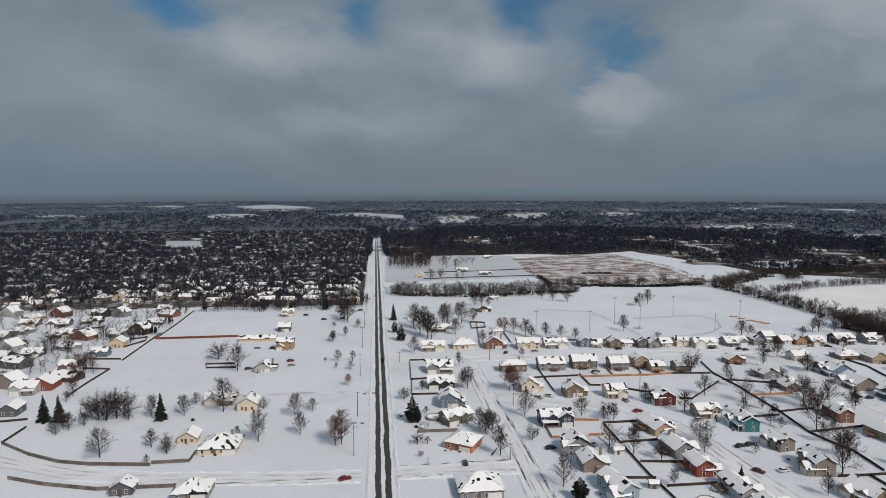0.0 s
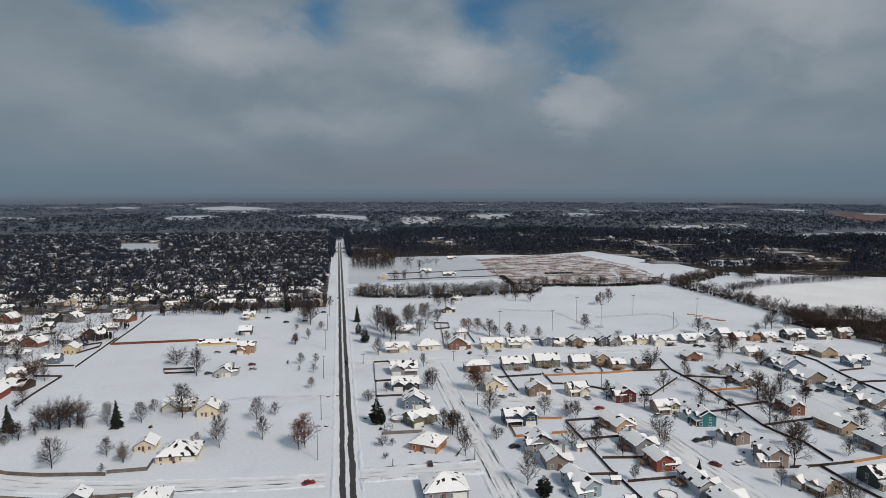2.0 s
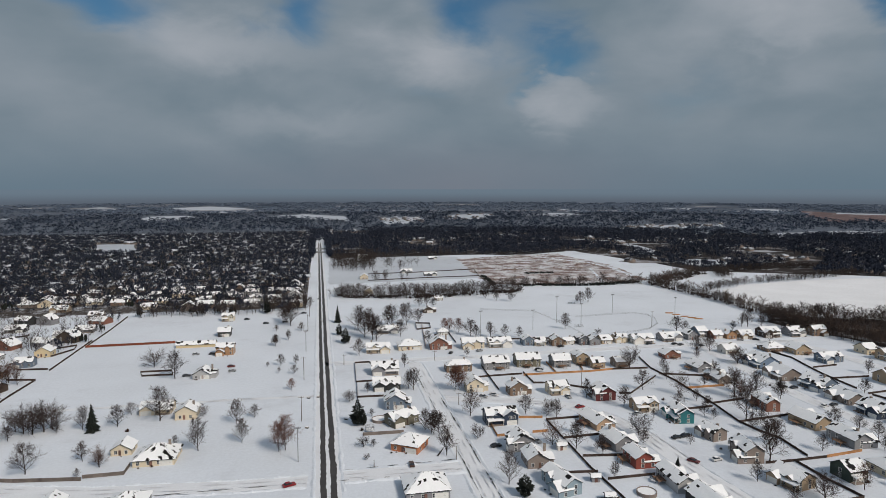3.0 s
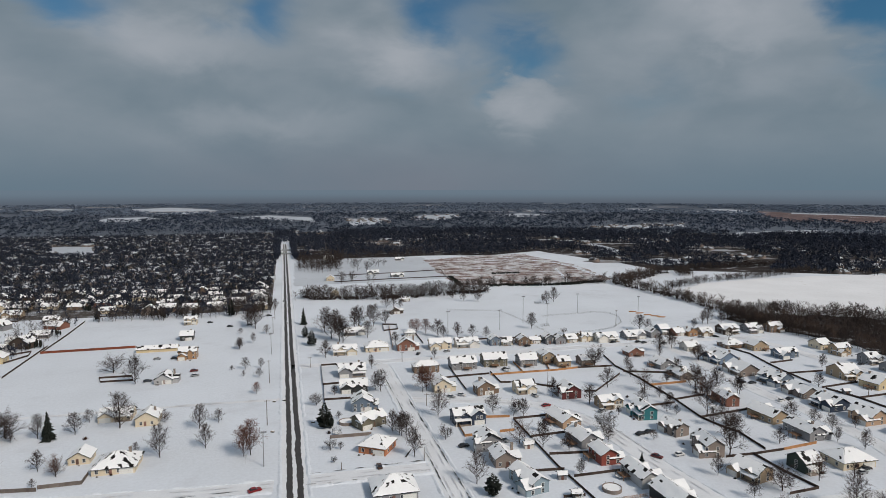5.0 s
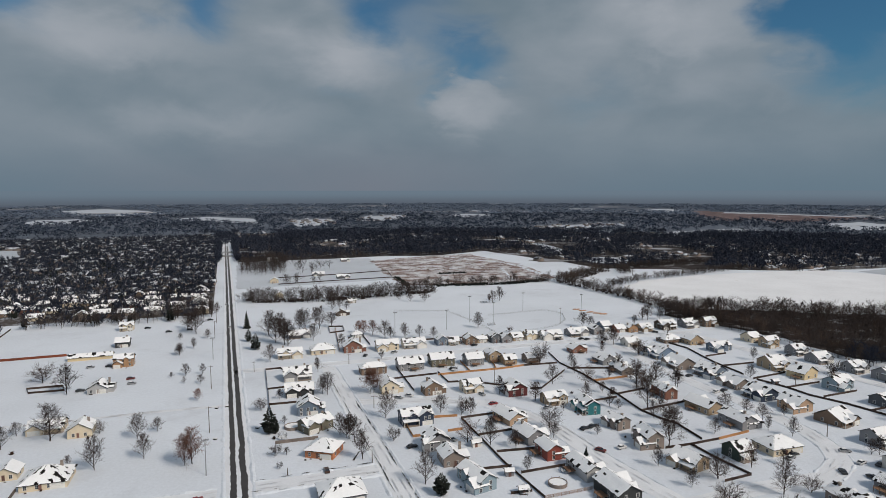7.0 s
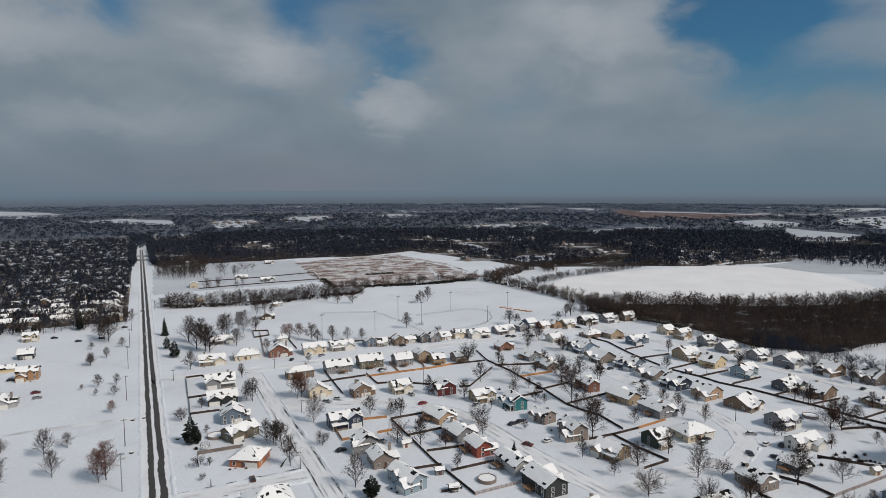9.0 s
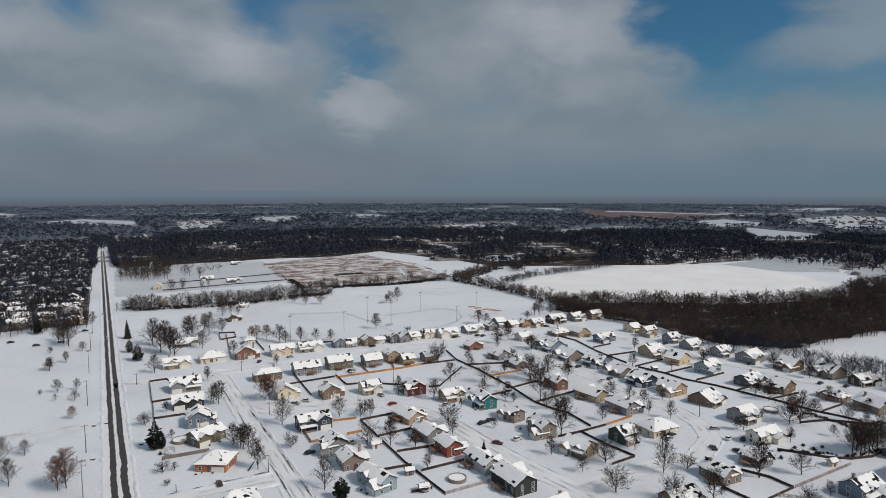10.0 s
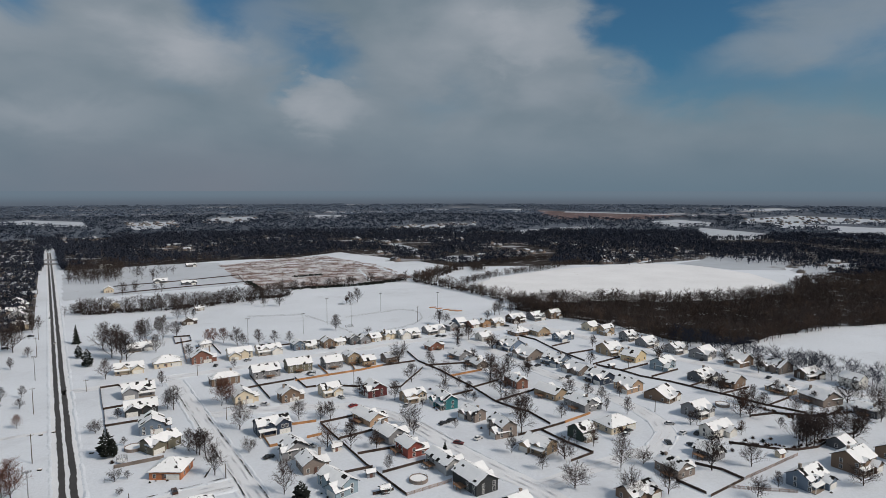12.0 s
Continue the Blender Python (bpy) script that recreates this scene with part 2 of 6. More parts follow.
    "brown": (0.194, 0.130, 0.090), "darkbrown": (0.068, 0.047, 0.036), "redbrown": (0.216, 0.094, 0.065), "orange": (0.374, 0.216, 0.115), "red": (0.259, 0.061, 0.043),
    "darkred": (0.108, 0.022, 0.022), "olive": (0.158, 0.144, 0.104), "darkgreen": (0.036, 0.054, 0.043)}.items()}
WALLS["brick"] = paint("orange_brick", (0.44, 0.17, 0.08), 0.85, 0.15, 7.0, 0.4, 0.4, 0.02)
PAINTS = {key: paint(key + "_car_paint", colour, 0.3, 0.03, bump=0.0) for key, colour in {
    "red": (0.22, 0.012, 0.015), "darkred": (0.12, 0.015, 0.015), "brown": (0.06, 0.028, 0.02), "grey": (0.25, 0.26, 0.27), "white": (0.6, 0.6, 0.6), "black": (0.012, 0.012, 0.014), "charcoal": (0.04, 0.042, 0.047)}.items()}

# ---- builders ----
def solid(name, verts, faces, material):
    mesh = bpy.data.meshes.new(name)
    mesh.from_pydata([tuple(v) for v in verts], [], [tuple(f) for f in faces])
    mesh.materials.append(material)
    mesh.update()
    return mesh


class Shape:
    """Gathers boxes, prisms and sheets into one mesh."""

    def __init__(self):
        self.v, self.f = [], []

    def add(self, verts, faces):
        k = len(self.v)
        self.v += [tuple(p) for p in verts]
        self.f += [tuple(i + k for i in face) for face in faces]
        return self

    def box(self, x0, x1, y0, y1, z0, z1):
        return self.add([(x, y, z) for z in (z0, z1) for x, y in ((x0, y0), (x1, y0), (x1, y1), (x0, y1))],
                        [(3, 2, 1, 0), (4, 5, 6, 7), (0, 1, 5, 4), (1, 2, 6, 5), (2, 3, 7, 6), (3, 0, 4, 7)])

    def prism(self, outline, y0, y1):
        """A closed outline of (x, z), anticlockwise from the front, drawn out from y0 to y1."""
        n = len(outline)
        verts = [(x, y, z) for y in (y0, y1) for x, z in outline]
        return self.add(verts, [tuple(range(n)), tuple(range(2 * n - 1, n - 1, -1))] + [(i, i + n, (i + 1) % n + n, (i + 1) % n) for i in range(n)])

    def prism_x(self, outline, x0, x1):
        """A closed outline of (y, z) drawn out from x0 to x1."""
        n = len(outline)
        verts = [(x, y, z) for x in (x0, x1) for y, z in outline]
        return self.add(verts, [tuple(range(n - 1, -1, -1)), tuple(range(n, 2 * n))] + [(i, (i + 1) % n, (i + 1) % n + n, i + n) for i in range(n)])

    def tube(self, a, b, ra, rb, sides=6):
        a, b = Vector(a), Vector(b)
        d = (b - a).normalized()
        u = d.orthogonal().normalized()
        w = d.cross(u)
        ring = [(math.cos(i * 2 * math.pi / sides), math.sin(i * 2 * math.pi / sides)) for i in range(sides)]
        verts = [a + (u * c + w * s) * ra for c, s in ring] + [b + (u * c + w * s) * rb for c, s in ring]
        return self.add(verts, [(i, (i + 1) % sides, (i + 1) % sides + sides, i + sides) for i in range(sides)] + [tuple(range(2 * sides - 1, sides - 1, -1)) if False else tuple(range(sides, 2 * sides))])

    def turned(self):
        """The same shape with x and y swapped (a quarter turn)."""
        self.v = [(-y, x, z) for x, y, z in self.v]
        return self

    def mesh(self, name, material):
        return solid(name, self.v, self.f, material)


def part(name, mesh, parent, label="", m=None):
    """Links a mesh as one part under a thing or a part."""
    ob = new(name, mesh)
    ob.parent = parent
    if m is not None:
        ob.matrix_basis = m
    if label:
        tagged(ob, label)
    return ob


# -- houses --
WINDOW_FRAME = Shape().box(-0.62, 0.62, -0.06, 0.03, -0.78, 0.78).mesh("window_frame", TRIM)
WINDOW_PANE = Shape().box(-0.50, -0.03, -0.075, 0.0, -0.66, -0.03).box(0.03, 0.50, -0.075, 0.0, -0.66, -0.03).box(-0.50, -0.03, -0.075, 0.0, 0.03, 0.66).box(0.03, 0.50, -0.075, 0.0, 0.03, 0.66).mesh("pane", GLASS)
DOOR_LEAF = Shape().box(-0.48, 0.48, -0.06, 0.03, 0, 2.05).box(-0.36, 0.36, -0.075, -0.05, 1.15, 1.85).box(-0.36, 0.36, -0.075, -0.05, 0.2, 0.95).mesh("door", paint("door_paint", (0.16, 0.08, 0.06), 0.6, per_object=0.4))
gd = Shape()
for k in range(4):
    gd.box(-2.4, 2.4, -0.05, 0.03, 0.02 + k * 0.54, 0.53 + k * 0.54)
    for j in range(6):
        gd.box(-2.25 + j * 0.77, -1.65 + j * 0.77, -0.07, -0.04, 0.12 + k * 0.54, 0.43 + k * 0.54)
GARAGE_LEAF = gd.mesh("garage_door", TRIM)
PORCH_POST = Shape().box(-0.09, 0.09, -0.09, 0.09, 0, 2.15).box(-0.14, 0.14, -0.14, 0.14, 0, 0.2).mesh("post", TRIM)
VENT = Shape().tube((0, 0, 0), (0, 0, 0.55), 0.09, 0.09, 6).mesh("vent_pipe", SHINGLE)


def slope(a, b, c, d, rng, bare, thick=0.2, cell=0.75):
    """Snow lying on a roof slope between eave a-b and ridge d-c, thin and torn where the wind has bared the shingles."""
    a, b, c, d = Vector(a), Vector(b), Vector(c), Vector(d)
    nu, nv = max(3, int((b - a).length / cell)), max(3, int((d - a).length / cell))
    up = (b - a).cross(d - a).normalized()
    if up.z < 0:
        up = -up
    seed = Vector((rng.uniform(0, 90), rng.uniform(0, 90), 0))
    verts, faces, keep = [], [], {}
    for j in range(nv + 1):
        for i in range(nu + 1):
            u, v = i / nu, j / nv
            p = (a * (1 - u) + b * u) * (1 - v) + (d * (1 - u) + c * u) * v
            n = noise.noise(Vector((u * nu * 0.35, v * nv * 0.35, 0)) + seed)
            rim = 0.35 if i in (0, nu) or j in (0, nv) else 1.0
            p = p + (b - a).normalized() * (rng.uniform(-0.16, 0.16)) + (d - a).normalized() * (rng.uniform(-0.14, 0.14))
            verts.append(p + up * (0.02 + thick * rim * (0.7 + 0.5 * n)))
    for j in range(nv):
        for i in range(nu):
            u, v = (i + 0.5) / nu, (j + 0.5) / nv
            n = noise.noise(Vector((u * nu * 0.28, v * nv * 0.28, 5)) + seed)
            n += 0.55 * max(0.0, v - 0.55) * (1 if min(u, 1 - u) < 0.22 else 0.2) + (0.06 if v < 0.15 else 0)
            if n < bare:
                k = j * (nu + 1) + i
                faces.append((k, k + 1, k + nu + 2, k + nu + 1))
    return verts, faces


def gable(x0, x1, y0, y1, z, rise, over=0.5):
    """Ridge along x: the slab outline (for a prism along x) and its two slopes."""
    ym, t = (y0 + y1) / 2, 0.16
    k = rise / (ym - y0)
    ye0, ye1, ze = y0 - over, y1 + over, z - over * k
    slab = [(ye0, ze), (ym, z + rise), (ye1, ze), (ye1, ze + t), (ym, z + rise + t), (ye0, ze + t)]
    xa, xb = x0 - over, x1 + over
    zt, zr = ze + t, z + rise + t
    return slab, xa, xb, [((xa, ye0, zt), (xb, ye0, zt), (xb, ym, zr), (xa, ym, zr)), ((xb, ye1, zt), (xa, ye1, zt), (xa, ym, zr), (xb, ym, zr))]


def wing_box(shape, roof, snow, x0, x1, y0, y1, h, rise, along, rng, bare):
    """One block of a house: its walls with gable ends, its roof slab and its snow. along: which way the ridge runs."""
    if along == "x":
        ym = (y0 + y1) / 2
        k = len(shape.v)
        shape.add([(x, y, zz) for x in (x0, x1) for y, zz in ((y0, -0.4), (y1, -0.4), (y1, h), (ym, h + rise), (y0, h))],
                  [(0, 4, 3, 2, 1), (5, 6, 7, 8, 9), (0, 5, 9, 4), (1, 2, 7, 6)])
        slab, xa, xb, slopes = gable(x0, x1, y0, y1, h, rise)
        n = len(slab)
        roof.add([(x, y, zz) for x in (xa, xb) for y, zz in slab], [tuple(range(n - 1, -1, -1)), tuple(range(n, 2 * n))] + [(i, (i + 1) % n, (i + 1) % n + n, i + n) for i in range(n)])
        flip = slopes
    else:
        xm = (x0 + x1) / 2
        shape.add([(x, y, zz) for y in (y0, y1) for x, zz in ((x0, -0.4), (x1, -0.4), (x1, h), (xm, h + rise), (x0, h))],
                  [(0, 1, 2, 3, 4), (9, 8, 7, 6, 5), (5, 0, 4, 9), (1, 6, 7, 2)])
        slab, ya, yb, slopes = gable(y0, y1, x0, x1, h, rise)
        n = len(slab)
        roof.add([(x, y, zz) for y in (ya, yb) for x, zz in slab], [tuple(range(n)), tuple(range(2 * n - 1, n - 1, -1))] + [(i, i + n, (i + 1) % n + n, (i + 1) % n) for i in range(n)])
        flip = [[(q[1], q[0], q[2]) for q in s] for s in slopes]
    for s in flip:
        verts, faces = slope(*s, rng, bare)
        snow.add(verts, faces)


def hip_roof(roof, snow, x0, x1, y0, y1, h, rise, rng, bare, over=0.55):
    x0, x1, y0, y1, z = x0 - over, x1 + over, y0 - over, y1 + over, h - 0.15
    half, ym = (y1 - y0) / 2, (y0 + y1) / 2
    ra, rb = min(x0 + half, (x0 + x1) / 2 - 0.6), max(x1 - half, (x0 + x1) / 2 + 0.6)
    top = z + rise
    roof.add([(x0, y0, z - 0.16), (x1, y0, z - 0.16), (x1, y1, z - 0.16), (x0, y1, z - 0.16), (x0, y0, z), (x1, y0, z), (x1, y1, z), (x0, y1, z), (ra, ym, top), (rb, ym, top)],
             [(3, 2, 1, 0), (0, 1, 5, 4), (1, 2, 6, 5), (2, 3, 7, 6), (3, 0, 4, 7), (4, 5, 9, 8), (6, 7, 8, 9), (5, 6, 9), (7, 4, 8)])
    for s in (((x0, y0, z), (x1, y0, z), (rb, ym, top), (ra, ym, top)), ((x1, y1, z), (x0, y1, z), (ra, ym, top), (rb, ym, top)),
              ((x1, y0, z), (x1, y1, z), (rb, ym, top), (rb, ym, top)), ((x0, y1, z), (x0, y0, z), (ra, ym, top), (ra, ym, top))):
        verts, faces = slope(*s, rng, bare)
        snow.add(verts, faces)


WORDS = {"bluegrey": "blue-grey", "paleblue": "pale blue", "navy": "navy blue", "palegrey": "pale grey", "darkbrown": "dark brown", "redbrown": "red-brown", "darkred": "dark red", "darkgreen": "dark green", "brick": "orange brick"}
FORMS = {"side": "side-gabled", "front": "front-gabled", "hip": "hip-roofed"}


HOMES = []


def house(x, y, heading, w, d, h, form, colour, far=False):
    rng = random.Random(int(x * 7 + y * 131))
    storeys = 2 if h >= 4.4 else 1
    h = h * (0.84 if storeys == 2 else 0.9)
    turned = abs(heading) > 45
    thing = tagged(new("house"), "%s %s %s house with snow on its roof" % ("two-storey" if storeys == 2 else "single-storey", WORDS.get(colour, colour), FORMS[form]), "house", "houses of the estate")
    thing.matrix_basis = pose(x, y, 0, 0, 0, heading)
    HOMES.append((x, y))
    walls, roof, snow = Shape(), Shape(), Shape()
    bare = rng.uniform(0.30, 0.56)
    hw, hd = w / 2, d / 2
    back = 325 < y < 362 and x > 75
    wing, low, front = 0, False, -hd
    if form == "hip":
        walls.box(-hw, hw, -hd, hd, -0.4, h)
        hip_roof(roof, snow, -hw, hw, -hd, hd, h, d * 0.31, rng, bare)
    elif form == "side":
        proj = 0.0
        if w > 8.5 and not back and not far:
            wing = rng.choice((-1, 1))
            low = storeys == 2 and rng.random() < 0.5
            proj = min(rng.uniform(2.4, 3.2) if low else rng.uniform(1.2, 2.0), max(0.8, d - 7.0))
        front += proj
        rise = (hd - front) / 2 * 0.58
        wing_box(walls, roof, snow, -hw, hw, front, hd, h, rise, "x", rng, bare)
        if wing:
            ww = w * rng.uniform(0.40, 0.48)
            c = wing * (hw - ww / 2 - 0.02)
            wing_box(walls, roof, snow, c - ww / 2, c + ww / 2, -hd, front + (hd - front) / 2 - 0.2, 2.75 if low else h - 0.25, ww / 2 * 0.64, "y", rng, bare)
            # a smaller gable over the entrance
            gw = w * 0.24
            gx = -wing * w * 0.16
            wing_box(walls, roof, snow, gx - gw / 2, gx + gw / 2, front - 0.5, front + (hd - front) / 2 - 0.3, h - 0.1, gw / 2 * 0.7, "y", rng, bare)
    else:
        side = 2.6 if w > 9.5 and not far else 0.0
        mx = hw - side
        rise = (mx + hw) / 2 * 0.6
        wing_box(walls, roof, snow, -hw, mx, -hd, hd, h, rise, "y", rng, bare)
        if side:
            wing_box(walls, roof, snow, mx - 0.1, hw, -hd + 1.5, hd - 1.0, min(h, 2.8), 1.2, "x", rng, bare)
    part("wall", walls.mesh("wall", WALLS[colour]), thing)
    part("roof", roof.mesh("roof", SHINGLE), thing, "dark shingle roof edge")
    part("snow_cover", snow.mesh("snow_cover", ROOF_SNOW), thing, "torn snow cover on the roof")
    # windows on the walls that face the road side and the two ends
    def window(px, py, pz, turn):
        f = part("window", WINDOW_FRAME, thing, "", pose(px, py, pz, 0, 0, turn))
        part("pane", WINDOW_PANE, f)
    skip = (wing * (hw - w * 0.21)) if wing else None
    n = max(2, int(w / (7.0 if far else 3.1)))
    for s in range(storeys):
        z = h * (0.28 + 0.47 * s) if storeys == 2 else 1.45
        for i in range(n):
            px = -hw + (i + 0.5) * w / n
            if form == "front" and px > hw - 3.2 and w > 9.5:
                continue
            if skip is not None and abs(px - skip) < w * 0.23:
                continue
            if z + 0.8 < h:
                window(px, front, z, 0)
                if turned and heading > 0:
                    window(px, hd, z, 180)
        if not far:
            for sx in (-1, 1):
                if form == "front" and sx > 0 and w > 9.5:
                    continue
                for py in ((-d * 0.22, d * 0.22) if d > 9 else (0,)):
                    if z + 0.8 < h:
                        window(sx * hw, py, z, 90 * sx)
    if far:
        return thing
    if back or heading > 45:
        deck = part("deck", Shape().box(-2.2, 2.2, -3.0, 0, 1.35, 1.5).mesh("deck", DECKWOOD), thing, "raised wooden deck", pose(rng.uniform(-hw * 0.4, hw * 0.4), -hd, 0) if back else pose(rng.uniform(-hw * 0.4, hw * 0.4), hd, 0, 0, 0, 180))
        for px in (-2.1, 0, 2.1):
            part("post", Shape().box(px - 0.07, px + 0.07, -2.95, -2.8, -0.2, 2.4).mesh("post", DECKWOOD), deck)
        part("rail", Shape().box(-2.2, 2.2, -2.93, -2.85, 2.3, 2.4).box(-2.2, 2.2, -2.93, -2.85, 1.9, 1.96).mesh("rail", DECKWOOD), deck)
    else:
        if wing:
            gx = skip
            # the wing's own front
            depth = min(v[1] for v in walls.v)
            if storeys == 2 and not low:
                window(gx - 0.9, depth, h * 0.75, 0)
                window(gx + 0.9, depth, h * 0.75, 0)
            part("garage_door", GARAGE_LEAF, thing, "white panelled garage door", pose(gx, depth, 0) @ Matrix.Diagonal((min(1.0, w * 0.36 / 4.8), 1, 1, 1)))
        elif form != "front" or w > 11:
            part("garage_door", GARAGE_LEAF, thing, "white panelled garage door", pose(hw - 3.0 - (2.6 if form == "front" else 0), front - 0.04, 0))
        part("door", DOOR_LEAF, thing, "", pose((-wing or -1) * hw * 0.12, front - 0.03, 0.2))
        # a porch along the rest of the front
        if form == "side" and colour not in ("brick", "orange") and rng.random() < 0.7:
            pa, pb = (-hw, hw * 0.05) if wing > 0 else (-hw * 0.05, hw) if wing else (-hw * 0.9, hw * 0.1)
            porch = part("porch", Shape().prism_x([(front - 2.1, 2.35), (front + 0.05, 2.75), (front + 0.05, 2.95), (front - 2.1, 2.5)], pa, pb).mesh("porch", TRIM), thing, "open porch with a shed roof")
            part("snow_cover", Shape().prism_x([(front - 2.05, 2.52), (front + 0.03, 2.97), (front + 0.03, 3.15), (front - 1.0, 2.95), (front - 2.0, 2.66)], pa - 0.1, pb + 0.1).mesh("snow_cover", ROOF_SNOW), porch)
            part("step", Shape().box(pa, pb, front - 1.95, front - 0.01, -0.2, 0.3).mesh("step", MASONRY), porch)
            for px in (pa + 0.2, pb - 0.2):
                part("post", PORCH_POST, porch, "", pose(px, front - 1.85, 0.3))
    # planting along the foot of the walls
    for k in range(rng.randint(0, 2)):
        side = rng.uniform(-0.8, 0.8) * hw
        shrub(*(thing.matrix_basis @ Vector((side, -hd - rng.uniform(0.7, 1.2), 0))).to_2d(), rng.uniform(0.5, 0.95), rng.random() < 0.6)
    if rng.random() < 0.45:
        top = h + (hd if form != "front" else hw) * 0.5 + 0.7
        part("chimney", Shape().box(-0.45, 0.45, -0.4, 0.4, h - 0.8, top).box(-0.55, 0.55, -0.5, 0.5, top, top + 0.15).mesh("chimney", MASONRY), thing, "square chimney with a cap", pose(rng.choice((-1, 1)) * hw * 0.55, rng.uniform(0.1, 0.5) * hd, 0))
    if rng.random() < 0.6:
        part("vent_pipe", VENT, thing, "", pose(rng.uniform(-0.6, 0.6) * hw, hd * 0.35, h + hd * 0.34))
    return thing


def shed(x, y, heading, colour):
    rng = random.Random(int(x * 3 + y))
    thing = tagged(new("garden_shed"), "small %s garden shed with a snowy gabled roof" % WORDS.get(colour, colour), "shed", "garden sheds")
    thing.matrix_basis = pose(x, y, 0, 0, 0, heading * 0.2)
    walls, roof, snow = Shape(), Shape(), Shape()
    wing_box(walls, roof, snow, -1.5, 1.5, -1.2, 1.2, 2.1, 0.75, "x", rng, 0.6)
    part("wall", walls.mesh("wall", WALLS[colour]), thing)
    part("roof", roof.mesh("roof", SHINGLE), thing)
    part("snow_cover", snow.mesh("snow_cover", ROOF_SNOW), thing)
    part("door", DOOR_LEAF, thing, "", pose(0, -1.22, 0) @ Matrix.Diagonal((1.1, 1, 0.88, 1)))


# -- trees --
def limb(shape, a, b, ra, rb, sides=3):
    d = b - a
    if d.length < 1e-6:
        return
    d = d.normalized()
    u = d.orthogonal().normalized()
    w = d.cross(u)
    ring = [u * math.cos(i * 2.0944) + w * math.sin(i * 2.0944) for i in range(3)]
    k = len(shape.v)
    shape.v += [tuple(a + r * ra) for r in ring]
    if rb < 1e-5:
        shape.v.append(tuple(b))
        shape.f += [(k + i, k + (i + 1) % 3, k + 3) for i in range(3)]
    else:
        shape.v += [tuple(b + r * rb) for r in ring]
        shape.f += [(k + i, k + (i + 1) % 3, k + 3 + (i + 1) % 3, k + 3 + i) for i in range(3)]


def aim(rng, way, lean, up=0.0):
    """A direction that leans off another by about that many degrees."""
    side = way.orthogonal().normalized()
    side.rotate(Matrix.Rotation(rng.uniform(0, 2 * math.pi), 3, way))
    out = way * math.cos(radians(lean)) + side * math.sin(radians(lean))
    out.z += up
    return out.normalized()


def bare_tree(seed, wide, limbs, boughs, twigs, trunk_r=0.018):
    """A leafless tree one metre high: trunk and limbs, and the fine twigs."""
    rng = random.Random(seed)
    wood, fine = Shape(), Shape()
    p, lean = Vector((0, 0, -0.02)), Vector((rng.uniform(-0.03, 0.03), rng.uniform(-0.03, 0.03), 1)).normalized()
    fork = 0.13 if wide else 0.10
    stem = [p]
    steps = 7
    reach = 0.60 if wide else 0.90
    for i in range(steps):
        p = p + (lean + Vector((rng.uniform(-0.1, 0.1), rng.uniform(-0.1, 0.1), 0))) * (reach / steps)
        stem.append(p)
    for i in range(steps):
        limb(wood, stem[i], stem[i + 1], trunk_r * (1 - 0.85 * i / steps), trunk_r * (1 - 0.85 * (i + 1) / steps))
    turn = rng.uniform(0, 6.28)
    for k in range(limbs):
        f = fork + (1 - fork) * (k / limbs) ** (1.2 if wide else 0.9) * 0.97
        q = f * steps
        i = min(int(q), steps - 1)
        start = stem[i].lerp(stem[i + 1], q - i)
        turn += 2.4 + rng.uniform(-0.5, 0.5)
        tilt = radians(rng.uniform(44, 68) if wide else rng.uniform(32, 56))
        out = Vector((math.cos(turn) * math.sin(tilt), math.sin(turn) * math.sin(tilt), math.cos(tilt)))
        long = (0.55 * (1 - 0.35 * f) if wide else 0.46 * (1.10 - f) ** 0.8 + 0.06) * rng.uniform(0.7, 1.1)
        mid = start + out * long * 0.5
        out2 = (out + Vector((0, 0, 0.30))).normalized()
        end = mid + out2 * long * 0.5
        r = trunk_r * 0.45 * (1 - 0.6 * f)
        limb(wood, start, mid, r, r * 0.6)
        limb(wood, mid, end, r * 0.6, r * 0.2)
        for j in range(boughs):
            g = 0.15 + 0.85 * (j + rng.random()) / boughs
            s = start.lerp(mid, g * 2) if g < 0.5 else mid.lerp(end, min(1.0, g * 2 - 1))
            way2 = aim(rng, out2, rng.uniform(25, 60), 0.12)
            l2 = long * (0.62 - 0.30 * g) * rng.uniform(0.7, 1.25)
            e2 = s + way2 * l2
            limb(wood, s, e2, r * 0.30 + 0.0014, 0.0)
            for t in range(twigs):
                s3 = s.lerp(e2, rng.uniform(0.1, 1.0))
                way3 = aim(rng, way2, rng.uniform(18, 65), 0.08)
                e3 = s3 + way3 * (l2 * rng.uniform(0.4, 0.9) + 0.025)
                edge = aim(rng, way3, 90) * 0.0027
                i = len(fine.v)
                fine.v += [tuple(s3 - edge), tuple(s3 + edge), tuple(e3)]
                fine.f.append((i, i + 1, i + 2))
    return wood, fine


def leaf_cloud(shape, rng, centre, size, count, leaf):
    for k in range(count):
        p = centre + Vector((rng.gauss(0, 1), rng.gauss(0, 1), rng.gauss(0, 0.8))) * size
        a, b = aim(rng, Vector((0, 0, 1)), rng.uniform(0, 90)), aim(rng, Vector((1, 0, 0)), rng.uniform(0, 180))
        i = len(shape.v)
        shape.v += [tuple(p), tuple(p + a * leaf), tuple(p + b * leaf)]
        shape.f.append((i, i + 1, i + 2))


def conifer(seed, slim):
    """An evergreen one metre high: tiers of drooping sprays, or a loose uneven juniper."""
    rng = random.Random(seed)
    wood, fine = Shape(), Shape()
    limb(wood, Vector((0, 0, -0.02)), Vector((0, 0, 0.97)), 0.02, 0.003)
    tiers = 22 if slim else 13
